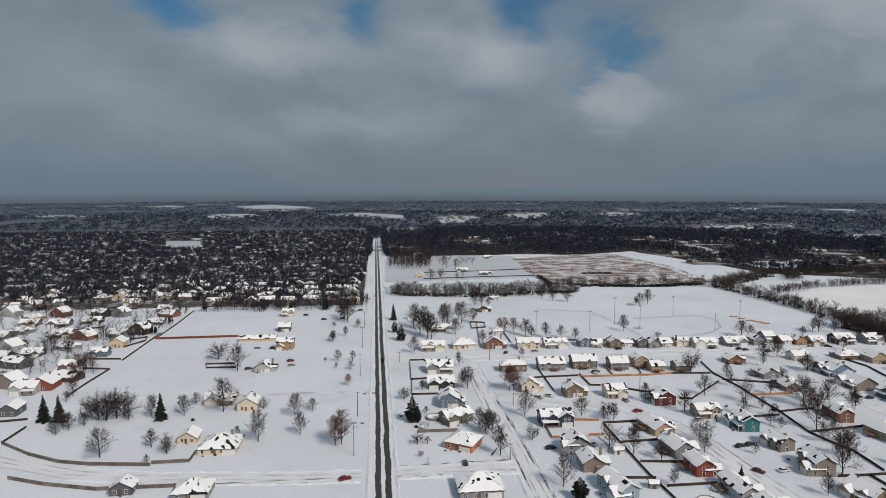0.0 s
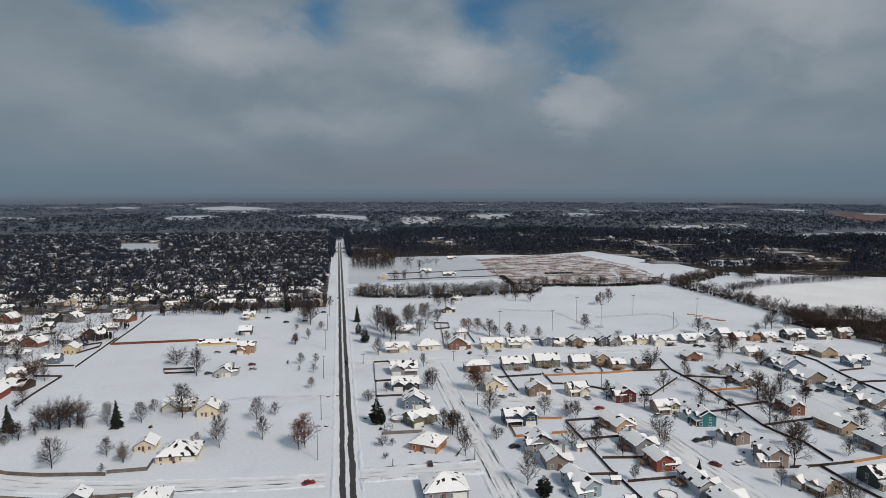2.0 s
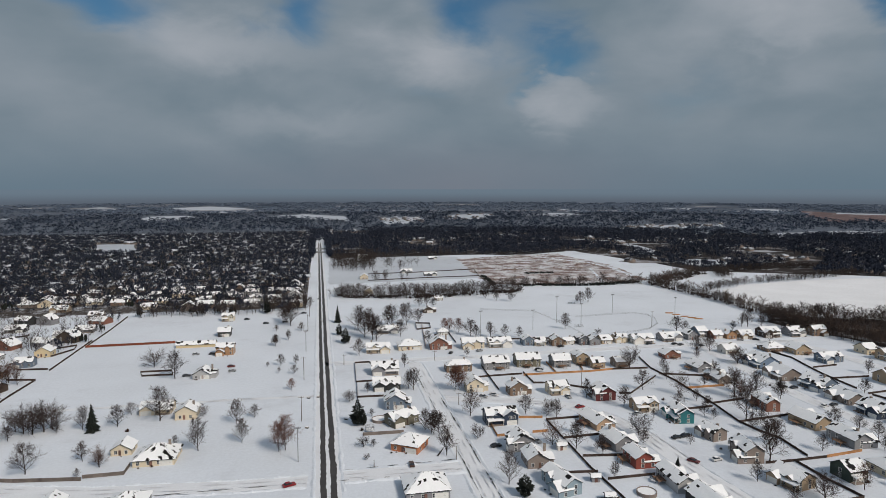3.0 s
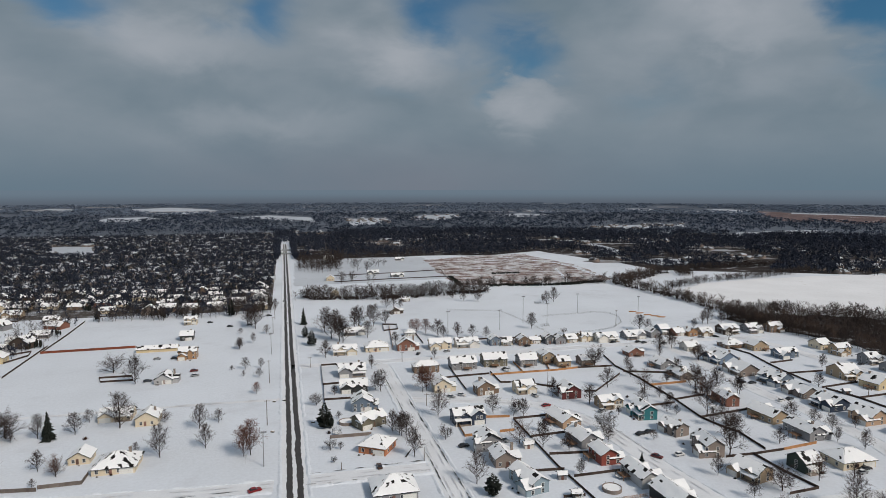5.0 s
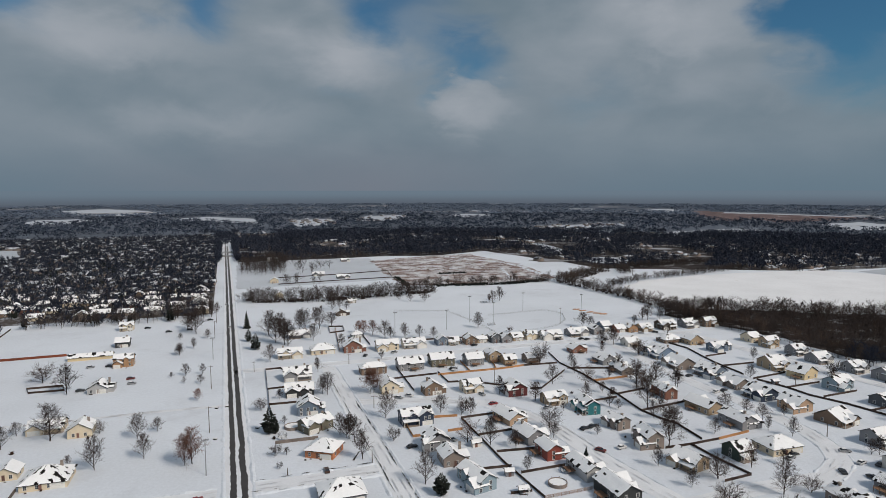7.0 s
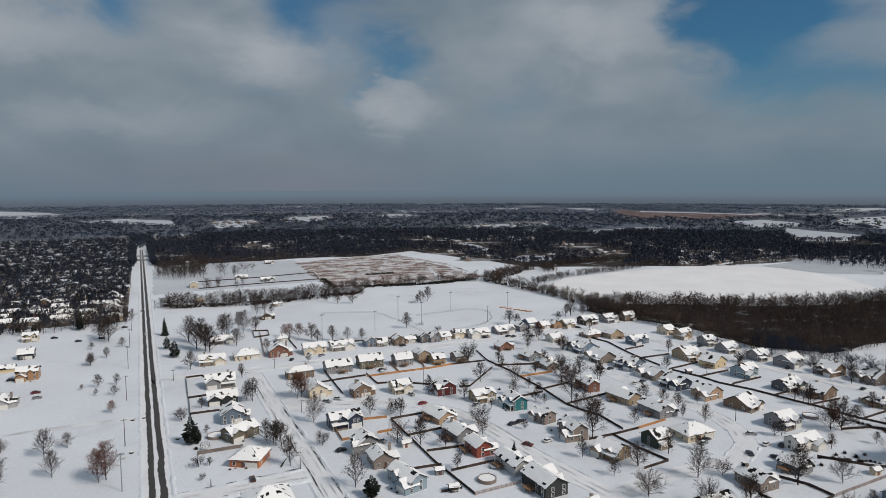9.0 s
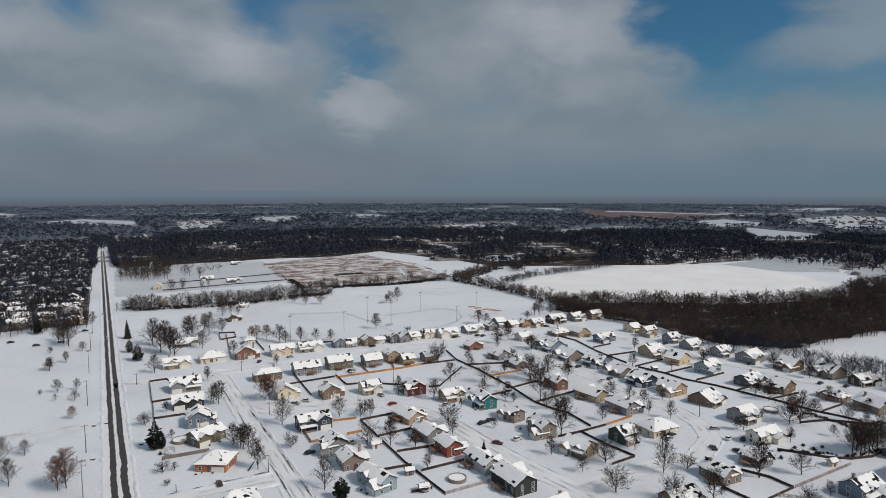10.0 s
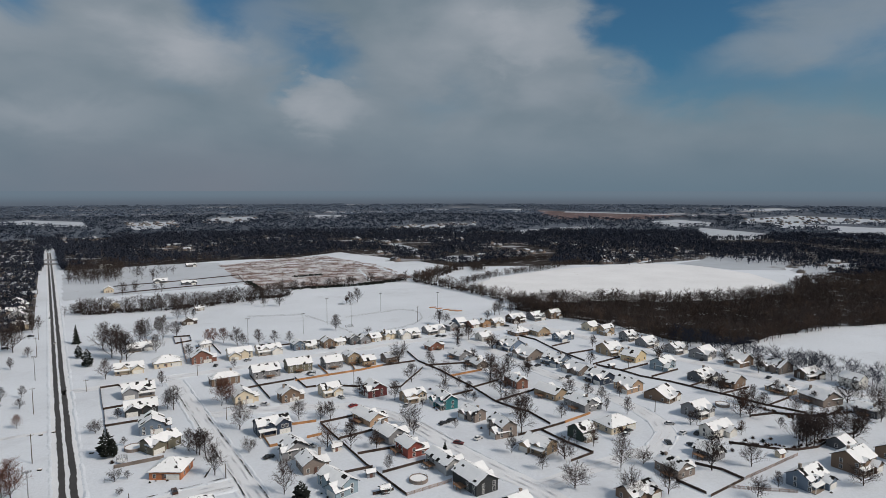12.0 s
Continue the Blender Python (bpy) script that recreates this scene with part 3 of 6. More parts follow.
    for k in range(tiers):
        z = 0.06 + 0.9 * k / tiers
        r = (0.30 * (1 - z) ** 0.9 if not slim else 0.25 * math.sin(math.pi * min(1.0, 0.22 + 0.80 * z)) ** 0.8) + 0.015
        n = max(7, int(20 * (1 - z)) + 5)
        for j in range(n):
            a = 6.283 * (j + rng.random() * 0.8) / n
            lump = 1 + (0.55 * noise.noise(Vector((math.cos(a) * 1.3, math.sin(a) * 1.3, z * 5 + seed))) if slim else 0.0)
            rr = r * rng.uniform(0.4, 1.2) * lump
            tip = Vector((math.cos(a) * rr, math.sin(a) * rr, z + (0.06 if slim else -0.05) * rng.uniform(0.2, 1.6)))
            base = Vector((0, 0, z + 0.05)).lerp(tip, 0.35 if slim else 0.0)
            side = Vector((-math.sin(a), math.cos(a), 0)) * rr * (0.22 if slim else 0.24)
            i = len(fine.v)
            mid = base.lerp(tip, 0.62)
            drop = Vector((0, 0, 0.03))
            fine.v += [tuple(base), tuple(mid + side - drop), tuple(tip), tuple(mid - side - drop), tuple(mid + drop * 0.4)]
            fine.f += [(i, i + 1, i + 4), (i + 1, i + 2, i + 4), (i + 2, i + 3, i + 4), (i + 3, i, i + 4)]
    return wood, fine


def tree_kind(wood, fine, twig, label, category="tree"):
    return (wood.mesh("trunk", BARK), fine.mesh("crown", twig), label, category)


KINDS = {"bare": [], "wide": [], "russet": [], "leafy": [], "conifer": [], "cedar": []}
for s in range(4):
    KINDS["bare"].append(tree_kind(*bare_tree(10 + s, False, 26, 7, 8), TWIG, "leafless young tree with an upright crown standing in snow"))
for s in range(3):
    KINDS["wide"].append(tree_kind(*bare_tree(30 + s, True, 20, 8, 8, 0.022), TWIG, "leafless spreading tree with a rounded crown standing in snow"))
for s in range(2):
    KINDS["russet"].append(tree_kind(*bare_tree(50 + s, False, 26, 8, 8, 0.013), RUSSET, "russet-twigged leafless tree standing in snow"))
for s in range(2):
    wood, fine = bare_tree(60 + s, s == 1, 18, 6, 5)
    rng = random.Random(70 + s)
    for k in range(26):
        a, r = rng.uniform(0, 6.28), rng.uniform(0.02, 0.24)
        z = rng.uniform(0.25, 0.9)
        leaf_cloud(fine, rng, Vector((math.cos(a) * r * (1.2 - z), math.sin(a) * r * (1.2 - z), z)), 0.06, 40, 0.019)
    KINDS["leafy"].append(tree_kind(wood, fine, DEADLEAF, "tree still holding withered brown leaves, in snow"))
for s in range(2):
    KINDS["conifer"].append(tree_kind(*conifer(80 + s, False), NEEDLE, "dark green conical spruce standing in snow"))
    KINDS["cedar"].append(tree_kind(*conifer(90 + s, True), NEEDLE, "dark uneven juniper standing in snow"))


def tree(x, y, h, kind="bare"):
    rng = random.Random(int(x * 17 + y * 29))
    trunk, crown, label, category = rng.choice(KINDS[kind])
    thing = tagged(new("tree" if kind not in ("conifer", "cedar") else "conifer"), label, category, "garden trees")
    wide = rng.uniform(0.9, 1.2) * h * (0.78 if kind == "conifer" else 1.0)
    thing.matrix_basis = pose(x, y, 0, 0, 0, rng.uniform(0, 360)) @ Matrix.Diagonal((wide, wide, h, 1))
    part("trunk", trunk, thing)
    part("crown", crown, thing)


# -- fences --
def fence_panel(gap, tall, material):
    """One panel of upright boards, each set a little before or behind the next."""
    if gap:
        s = Shape()
        for i in range(9):
            s.box(0.15 + i * 0.263 - 0.07, 0.15 + i * 0.263 + 0.07, -0.02, 0.01, 0.05, tall)
        return s.box(0, 2.4, 0.008, 0.05, 0.35, 0.45).box(0, 2.4, 0.008, 0.05, tall - 0.4, tall - 0.3).mesh("panel", material)
    n = 11
    edge = []
    for i in range(n):
        y = 0.014 * (i % 2)
        edge += [(i / n * 2.4, y), ((i + 1) / n * 2.4, y)]
    verts, faces = [], []
    for i, (x, y) in enumerate(edge):
        top = tall - 0.02 * ((i // 2 * 7) % 3)
        verts += [(x, y - 0.02, 0.03), (x, y - 0.02, top), (x, y + 0.02, 0.03), (x, y + 0.02, top)]
    for i in range(len(edge) - 1):
        k = 4 * i
        faces += [(k, k + 4, k + 5, k + 1), (k + 6, k + 2, k + 3, k + 7), (k + 1, k + 5, k + 7, k + 3)]
    faces += [(0, 1, 3, 2), (k + 4, k + 6, k + 7, k + 5)]
    return solid("panel", verts, faces, material)


FENCES = {"weathered": (fence_panel(False, 1.1, OLD_FENCE), OLD_FENCE, "dark weathered wooden privacy fence in snow"),
          "cedar": (fence_panel(False, 1.2, CEDAR_FENCE), CEDAR_FENCE, "orange-brown cedar board fence in snow"),
          "grey": (fence_panel(False, 1.5, GREY_FENCE), GREY_FENCE, "long grey-brown board fence in snow"),
          "rust": (fence_panel(False, 1.6, RUST_FENCE), RUST_FENCE, "rust-red board fence along a snowy field"),
          "picket": (fence_panel(True, 1.35, PICKET), PICKET, "grey-brown picket fence in snow")}
POSTS = {key: Shape().box(-0.06, 0.06, -0.06, 0.06, -0.3, 1.22).mesh("post", value[1]) for key, value in FENCES.items()}


def fence(line, kind):
    panel, _, label = FENCES[kind]
    thing = tagged(new("fence"), label, "fence", "garden fences")
    thing.matrix_basis = pose(line[0][0], line[0][1], 0)
    ox, oy = line[0]
    for (ax, ay), (bx, by) in zip(line, line[1:]):
        long = math.hypot(bx - ax, by - ay)
        n = max(1, round(long / (3.4 if long < 60 else 4.8)))
        turn = math.degrees(math.atan2(by - ay, bx - ax))
        for i in range(n):
            px, py = ax + (bx - ax) * i / n - ox, ay + (by - ay) * i / n - oy
            part("panel", panel, thing, "", pose(px, py, 0, 0, 0, turn) @ Matrix.Diagonal((long / n / 2.4, 1, 1, 1)))
            part("post", POSTS[kind], thing, "", pose(px, py, 0, 0, 0, turn))


# -- cars --
def car_meshes(colour):
    body = Shape().prism([(-2.25, 0.35), (2.25, 0.35), (2.3, 0.7), (2.15, 0.92), (1.0, 1.0), (-1.9, 1.0), (-2.2, 0.92), (-2.3, 0.6)], -0.88, 0.88)
    roof = Shape().add([(1.0, -0.82, 1.0), (-1.75, -0.82, 1.0), (-1.75, 0.82, 1.0), (1.0, 0.82, 1.0), (0.25, -0.66, 1.47), (-1.25, -0.66, 1.47), (-1.25, 0.66, 1.47), (0.25, 0.66, 1.47)],
                       [(0, 4, 5, 1), (3, 2, 6, 7), (0, 3, 7, 4), (1, 5, 6, 2)])
    top = Shape().box(-1.3, 0.3, -0.68, 0.68, 1.47, 1.53)
    return body.mesh("body", PAINTS[colour]), roof.mesh("window", GLASS), top.mesh("roof", PAINTS[colour])


CARS = {key: car_meshes(key) for key in PAINTS}
TYRE = Shape().tube((0, -0.11, 0), (0, 0.11, 0), 0.33, 0.33, 10).mesh("tyre", RUBBER)
RIM = Shape().tube((0, -0.125, 0), (0, 0.12, 0), 0.19, 0.19, 8).mesh("rim", STEEL)
LIGHT_CASE = Shape().box(-0.05, 0.05, -0.18, 0.18, -0.08, 0.08).mesh("headlight", LAMP_GLASS)
CAR_SNOW = Shape().add(*slope((-1.2, -0.62, 1.53), (0.2, -0.62, 1.53), (0.2, 0.62, 1.53), (-1.2, 0.62, 1.53), random.Random(3), 0.6, 0.1, 0.3)).mesh("snow_cover", ROOF_SNOW)


def car(x, y, heading, colour):
    body, glass, top = CARS[colour]
    thing = tagged(new("car"), "%s car standing on packed snow" % WORDS.get(colour, colour), "car", "cars of the estate")
    thing.matrix_basis = pose(x, y, 0.03, 0, 0, heading)
    part("body", body, thing)
    part("cabin_window", glass, thing)
    part("roof", top, thing)
    if colour in ("grey", "white"):
        part("snow_cover", CAR_SNOW, thing)
    for px in (-1.4, 1.4):
        for py in (-0.8, 0.8):
            wheel = part("tyre", TYRE, thing, "", pose(px, py, 0.33))
            part("rim", RIM, wheel)
    for py in (-0.6, 0.6):
        part("headlight", LIGHT_CASE, thing, "", pose(2.26, py, 0.72))


# -- garden things --
def pool(x, y, r):
    thing = tagged(new("garden_pool"), "round above-ground pool under snow", "pool")
    thing.matrix_basis = pose(x, y, 0)
    n = 28
    ring = [(math.cos(i * 2 * math.pi / n), math.sin(i * 2 * math.pi / n)) for i in range(n)]
    verts = [(c * k, s * k, z) for k, z in ((r, -0.1), (r, 1.25), (r - 0.25, 1.25), (r - 0.25, 0.95)) for c, s in ring]
    part("side_wall", solid("side_wall", verts, [(j * n + i, j * n + (i + 1) % n, (j + 1) * n + (i + 1) % n, (j + 1) * n + i) for j in range(3) for i in range(n)], WALLS["taupe"]), thing, "steel pool side wall with a top rim")
    part("snow_cover", solid("snow_cover", [(c * (r - 0.25), s * (r - 0.25), 0.97) for c, s in ring] + [(0, 0, 1.08)], [(i, (i + 1) % n, n) for i in range(n)], ROOF_SNOW), thing)
    for k in range(6):
        c, s = ring[k * 4]
        part("post", Shape().box(c * r - 0.06, c * r + 0.06, s * r - 0.06, s * r + 0.06, 0, 1.7).mesh("post", STEEL), thing)


def trampoline(x, y, r=1.9):
    thing = tagged(new("trampoline"), "round trampoline with a dark safety net, snow on its mat", "trampoline")
    thing.matrix_basis = pose(x, y, 0)
    n = 20
    ring = [(math.cos(i * 2 * math.pi / n), math.sin(i * 2 * math.pi / n)) for i in range(n)]
    part("mat", solid("mat", [(c * r, s * r, z) for z in (0.72, 0.85) for c, s in ring], [tuple(range(n, 2 * n)), tuple(range(n - 1, -1, -1))] + [(i, (i + 1) % n, (i + 1) % n + n, i + n) for i in range(n)], ROOF_SNOW), thing)
    net = Shape()
    for i in range(n):
        c, s = ring[i]
        net.tube((c * r, s * r, 0.8), (c * r, s * r, 2.5), 0.03, 0.03, 4)
        d, e = ring[(i + 1) % n]
        for z in (1.0, 1.5, 2.0, 2.48):
            net.tube((c * r, s * r, z), (d * r, e * r, z), 0.03, 0.03, 4)
    part("safety_net", net.mesh("safety_net", RUBBER), thing)
    for k in range(4):
        c, s = ring[k * 5]
        part("leg", Shape().tube((c * r, s * r, -0.1), (c * r, s * r, 0.75), 0.05, 0.05, 6).mesh("leg", STEEL), thing)


def bleacher(x, y):
    thing = tagged(new("bleacher"), "small metal bleacher with snowy rows beside a ball field", "bleacher", "ball field stands")
    thing.matrix_basis = pose(x, y, 0)
    for k in range(4):
        part("bench", Shape().box(-3.2, 3.2, k * 0.7, k * 0.7 + 0.35, 0.4 + k * 0.4, 0.46 + k * 0.4).mesh("bench", STEEL), thing)
    for px in (-3, 0, 3):
        part("frame", Shape().prism([(px - 0.05, -0.1), (px + 0.05, -0.1), (px + 0.05, 0.4), (px - 0.05, 0.4)], 0, 0.3).box(px - 0.05, px + 0.05, 2.1, 2.4, -0.1, 1.62).mesh("frame", POLEWOOD), thing)


def timber(x, y):
    rng = random.Random(int(x * 9))
    thing = tagged(new("log_pile"), "row of orange-brown logs lying in snow", "logs", "logs by the field")
    thing.matrix_basis = pose(x, y, 0, 0, 0, rng.uniform(-30, 0))
    for k in range(5):
        oy = (k % 3) * 0.5
        oz = 0.22 + (k // 3) * 0.42
        part("log", Shape().tube((-3 + rng.uniform(-0.6, 0.6), oy, oz), (3 + rng.uniform(-0.6, 0.6), oy, oz), 0.26, 0.2, 8).mesh("log", CEDAR_FENCE), thing)


def shrub(x, y, r, brown=True):
    thing = new("shrub", SHRUBS[int(abs(x) * 3) % 2 if brown else 2])
    thing.matrix_basis = pose(x, y, 0, 0, 0, (x * 37) % 360) @ Matrix.Diagonal((r, r, r, 1))
    tagged(thing, "leafless brown garden shrub in snow" if brown else "dark evergreen garden shrub in snow", "shrub", "garden shrubs")


def shrub_mesh(seed, material):
    rng, s = random.Random(seed), Shape()
    for k in range(150):
        a, e = rng.uniform(0, 6.28), rng.uniform(0.15, 1.5)
        d = Vector((math.cos(a) * math.cos(e), math.sin(a) * math.cos(e), math.sin(e)))
        limb(s, d * rng.uniform(0, 0.5) - Vector((0, 0, 0.05)), d * rng.uniform(0.7, 1.1), 0.03, 0.0)
    return s.mesh("shrub", material)


SHRUBS = [shrub_mesh(1, DEADLEAF), shrub_mesh(2, TWIG), shrub_mesh(3, NEEDLE)]


# -- poles --
def pole(x, y, h):
    tall = h > 13
    thing = tagged(new("floodlight_pole" if tall else "utility_pole"), "tall floodlight pole of a ball field" if tall else "wooden utility pole standing in snow", "pole", "poles")
    thing.matrix_basis = pose(x, y, 0)
    part("shaft", Shape().tube((0, 0, -0.5), (0, 0, h), 0.19, 0.12, 8).mesh("shaft", STEEL if tall else POLEWOOD), thing)
    if tall:
        part("crossbar", Shape().box(-1.3, 1.3, -0.06, 0.06, h - 0.3, h - 0.15).mesh("crossbar", STEEL), thing)
        for k in (-1.1, -0.37, 0.37, 1.1):
            part("floodlight", Shape().box(k - 0.25, k + 0.25, -0.3, 0.1, h - 0.15, h + 0.3).mesh("floodlight", STEEL), thing)
    elif h > 6:
        part("crossarm", Shape().box(-1.2, 1.2, -0.07, 0.07, h - 0.6, h - 0.45).mesh("crossarm", POLEWOOD), thing)
        for k in (-1.1, 0.0, 1.1):
            part("insulator", Shape().tube((k, 0, h - 0.45), (k, 0, h - 0.2), 0.06, 0.05, 6).mesh("insulator", LAMP_GLASS), thing)

# ---- ground ----
def sheet(name, outline, z, material, label, category, kind="structure", ragged=0.0, step=12.0):
    """A flat patch lying on the ground, with an outline that may be ragged."""
    rng = random.Random(len(name) + int(abs(outline[0][0])))
    pts = []
    for (ax, ay), (bx, by) in zip(outline, outline[1:] + outline[:1]):
        n = max(1, int(math.hypot(bx - ax, by - ay) / step)) if ragged else 1
        for i in range(n):
            pts.append((ax + (bx - ax) * i / n + rng.uniform(-ragged, ragged), ay + (by - ay) * i / n + rng.uniform(-ragged, ragged), z))
    bm = bmesh.new()
    face = bm.faces.new([bm.verts.new(p) for p in pts])
    face.normal_update()
    if face.normal.z < 0:
        face.normal_flip()
    bmesh.ops.triangulate(bm, faces=[face])
    mesh = bpy.data.meshes.new(name)
    bm.to_mesh(mesh)
    mesh.materials.append(material)
    ob = tagged(new(name, mesh), label, category, kind=kind)
    return ob


def strip(name, line, width, z, material, label, category="road", wobble=0.0, step=4.0, kind="structure", gaps=0.0):
    """A band along a line on the ground."""
    rng = random.Random(int(line[0][0] * 5 + line[0][1] + width * 100))
    pts = []
    for (ax, ay), (bx, by) in zip(line, line[1:]):
        n = max(1, int(math.hypot(bx - ax, by - ay) / step))
        pts += [Vector((ax + (bx - ax) * i / n, ay + (by - ay) * i / n, 0)) for i in range(n)]
    pts.append(Vector((*line[-1], 0)))
    verts, faces = [], []
    for i, p in enumerate(pts):
        d = (pts[min(i + 1, len(pts) - 1)] - pts[max(i - 1, 0)]).normalized()
        side = Vector((-d.y, d.x, 0)) * (width / 2)
        a, b = 1 + rng.uniform(-wobble, wobble), 1 + rng.uniform(-wobble, wobble)
        verts += [p + side * a + Vector((0, 0, z)), p - side * b + Vector((0, 0, z))]
        if i and rng.random() >= gaps:
            faces.append((2 * i - 2, 2 * i - 1, 2 * i + 1, 2 * i))
    return tagged(new(name, solid(name, verts, faces, material)), label, category, kind=kind)


def patchy(name, line, width, z, material, label, run=(6, 24), gap=(1, 4), seed=1, waver=0.9):
    """A line of long tapering smears along a way, with smoothly wavering edges."""
    rng = random.Random(seed)
    verts, faces = [], []
    for (ax, ay), (bx, by) in zip(line, line[1:]):
        long = math.hypot(bx - ax, by - ay)
        ux, uy = (bx - ax) / long, (by - ay) / long
        at = 0.0
        while at < long - 0.05:
            n = max(4, int(min(rng.uniform(*run), long - at) / 0.7))
            step = min(0.7, (long - at) / n)
            for i in range(n + 1):
                s = at + i * step
                taper = min(1.0, 2.5 * i / n, 2.5 * (n - i) / n) if gap[1] else 1.0
                left = width / 2 * taper * (1 + waver * noise.noise(Vector((s * 0.30, seed * 7.1, 0))) + waver * 0.55 * noise.noise(Vector((s * 1.1, seed * 3.3, 4))))
                right = width / 2 * taper * (1 + waver * noise.noise(Vector((s * 0.30, seed * 5.7, 9))) + waver * 0.55 * noise.noise(Vector((s * 1.1, seed * 2.3, 7))))
                drift = 0.35 * noise.noise(Vector((s * 0.06, seed * 1.3, 2)))
                x, y = ax + ux * s, ay + uy * s
                verts += [(x - uy * (left + drift), y + ux * (left + drift), z), (x + uy * (right - drift), y - ux * (right - drift), z)]
                if i:
                    k = len(verts)
                    faces.append((k - 4, k - 3, k - 1, k - 2))
            at += n * step + (rng.uniform(*gap) if gap[1] else 0.0)
    return tagged(new(name, solid(name, verts, faces, material)), label, "road", kind="structure")


bm = bmesh.new()
rings = []
for r in (0.0, 150, 300, 500, 800, 1300, 2200, 3400, 4780):
    rings.append([bm.verts.new((r * math.cos(a * math.pi / 60), r * math.sin(a * math.pi / 60), 0)) for a in range(120)] if r else [bm.verts.new((0, 0, 0))])
for inner, outer in zip(rings, rings[1:]):
    for i in range(120):
        j = (i + 1) % 120
        bm.faces.new((inner[0], outer[i], outer[j]) if len(inner) == 1 else (inner[i], outer[i], outer[j], inner[j]))
mesh = bpy.data.meshes.new("ground")
bm.to_mesh(mesh)
mesh.materials.append(SNOW)
tagged(new("ground", mesh), "flat ground under fresh snow", "ground", kind="structure")

# the straight road with two bared wheel lanes
strip("road", [(1.4, -60), (1.1, 700), (-1, 1235)], 9.5, 0.03, TRODDEN, "straight country road under packed snow", wobble=0.06)
patchy("road_lane_1", [(-0.6, -60), (-0.3, 270), (-0.7, 400), (-1.2, 700), (-2.2, 1233)], 2.1, 0.06, ASPHALT, "bared dark asphalt lane", (40, 90), (0, 0), 3, 0.38)
patchy("road_lane_2", [(3.2, -60), (3.3, 270), (2.6, 400), (2.2, 700), (1.2, 1233)], 2.3, 0.07, ASPHALT, "bared dark asphalt lane", (40, 90), (0, 0), 4, 0.38)
# streets of the estate
STREETS = {"street_1": [(55, 60), (55.5, 200), (55, 361), (50, 372)], "street_2": [(2, 372), (49, 371), (82, 370), (180, 372), (264, 371), (330, 366)],
           "street_3": [(57, 298), (77, 293), (96, 287), (118, 275), (130, 255), (135, 233), (136, 208), (138, 188), (140, 172), (142, 158), (142, 130)], "street_8": [(143, 160), (166, 162), (189, 161), (206, 160), (220, 165)],
           "street_4": [(249, 368), (245, 330), (240, 292), (238, 263), (239, 236), (238, 213), (236, 195), (231, 180), (222, 168), (206, 160)],
           "street_5": [(312, 372), (320, 345), (323, 300), (328, 250), (334, 215), (338, 185), (345, 161), (355, 120)],
           "street_6": [(-150, 250), (-111, 233), (-82, 226), (-31, 221), (-6, 220)], "street_7": [(7, 221), (52, 221)]}
for k, (name, line) in enumerate(STREETS.items()):
    strip(name, line, 8.5, 0.05 + 0.02 * k, TRODDEN, "residential street under packed snow with wheel marks", wobble=0.08)
patchy("slush_track_1", [(52.6, 150), (52.8, 200), (52.4, 345)], 0.6, 0.22, SLUSH, "dark slushy gutter line", (18, 45), (1, 3), 5, 0.7)
patchy("slush_track_2", [(59.4, 150), (59.2, 200), (58.6, 300)], 0.65, 0.24, SLUSH, "dark slushy gutter line", (18, 45), (1, 3), 6, 0.7)
patchy("slush_track_3", [(-75, 219), (-45, 219.5), (-8, 218.5)], 0.5, 0.26, SLUSH, "dark wheel track in snow", (8, 20), (2, 6), 7)
patchy("slush_track_4", [(6, 226.5), (52, 227.5)], 0.6, 0.28, SLUSH, "dark wheel track in snow", (4, 14), (1, 4), 8)
patchy("slush_track_5", [(5, 218), (30, 217.5), (52, 219)], 0.4, 0.30, SLUSH, "dark wheel track in snow", (2, 8), (2, 6), 9)
RUT = paint("wheel_rut", (0.62, 0.62, 0.645), 0.7, 0.08, 1.5, 0.1, 0.4, 0.06, spot=(0.74, 0.75, 0.78), spot_at=(0.50, 0.60), spot_scale=0.25)


def ruts(name, line, offsets, z):
    """Wheel ruts beside one another along a line."""
    for k, off in enumerate(offsets):
        moved = []
        for i, (x, y) in enumerate(line):
            (ax, ay), (bx, by) = line[max(i - 1, 0)], line[min(i + 1, len(line) - 1)]
            long = math.hypot(bx - ax, by - ay)
            moved.append((x - (by - ay) / long * off, y + (bx - ax) / long * off))
        patchy("%s_%d" % (name, k + 1), moved, 0.5, z + 0.004 * k, RUT, "wheel rut in packed snow", (6, 20), (2, 9), k + int(abs(line[0][0])))


for k, (name, line) in enumerate(STREETS.items()):
    ruts(name + "_rut", line, (-1.7, 1.4), 0.32 + 0.02 * k)
ruts("drive_rut", [(-130, 317), (-43, 316), (-2, 314)], (-0.8, 0.8), 0.30)
# kerb shadow of the ploughed edge, painted as a rut-coloured strip
strip("ploughed_edge_1", [(60, 302), (79, 297), (99, 291), (122, 278), (134, 257), (139, 234), (140, 209)], 0.5, 0.34, RUT, "rut-coloured strip painted as the shadow of a ploughed edge", wobble=0.7, step=1.2, gaps=0.2)
strip("driveway_1", [(-130, 317), (-43, 316), (-2, 314)], 3.0, 0.04, TRODDEN, "snowed-in farm drive", wobble=0.15)


# -- ridges of snow thrown up by the plough --
def snow_bank(name, line, offset, wide, tall, seed):
    """A low lumpy ridge of snow beside a road."""
    rng = random.Random(seed)
    verts, faces = [], []
    for (ax, ay), (bx, by) in zip(line, line[1:]):
        long = math.hypot(bx - ax, by - ay)
        ux, uy = (bx - ax) / long, (by - ay) / long
        n, base = max(2, int(long / 0.8)), len(verts)
        for i in range(n + 1):
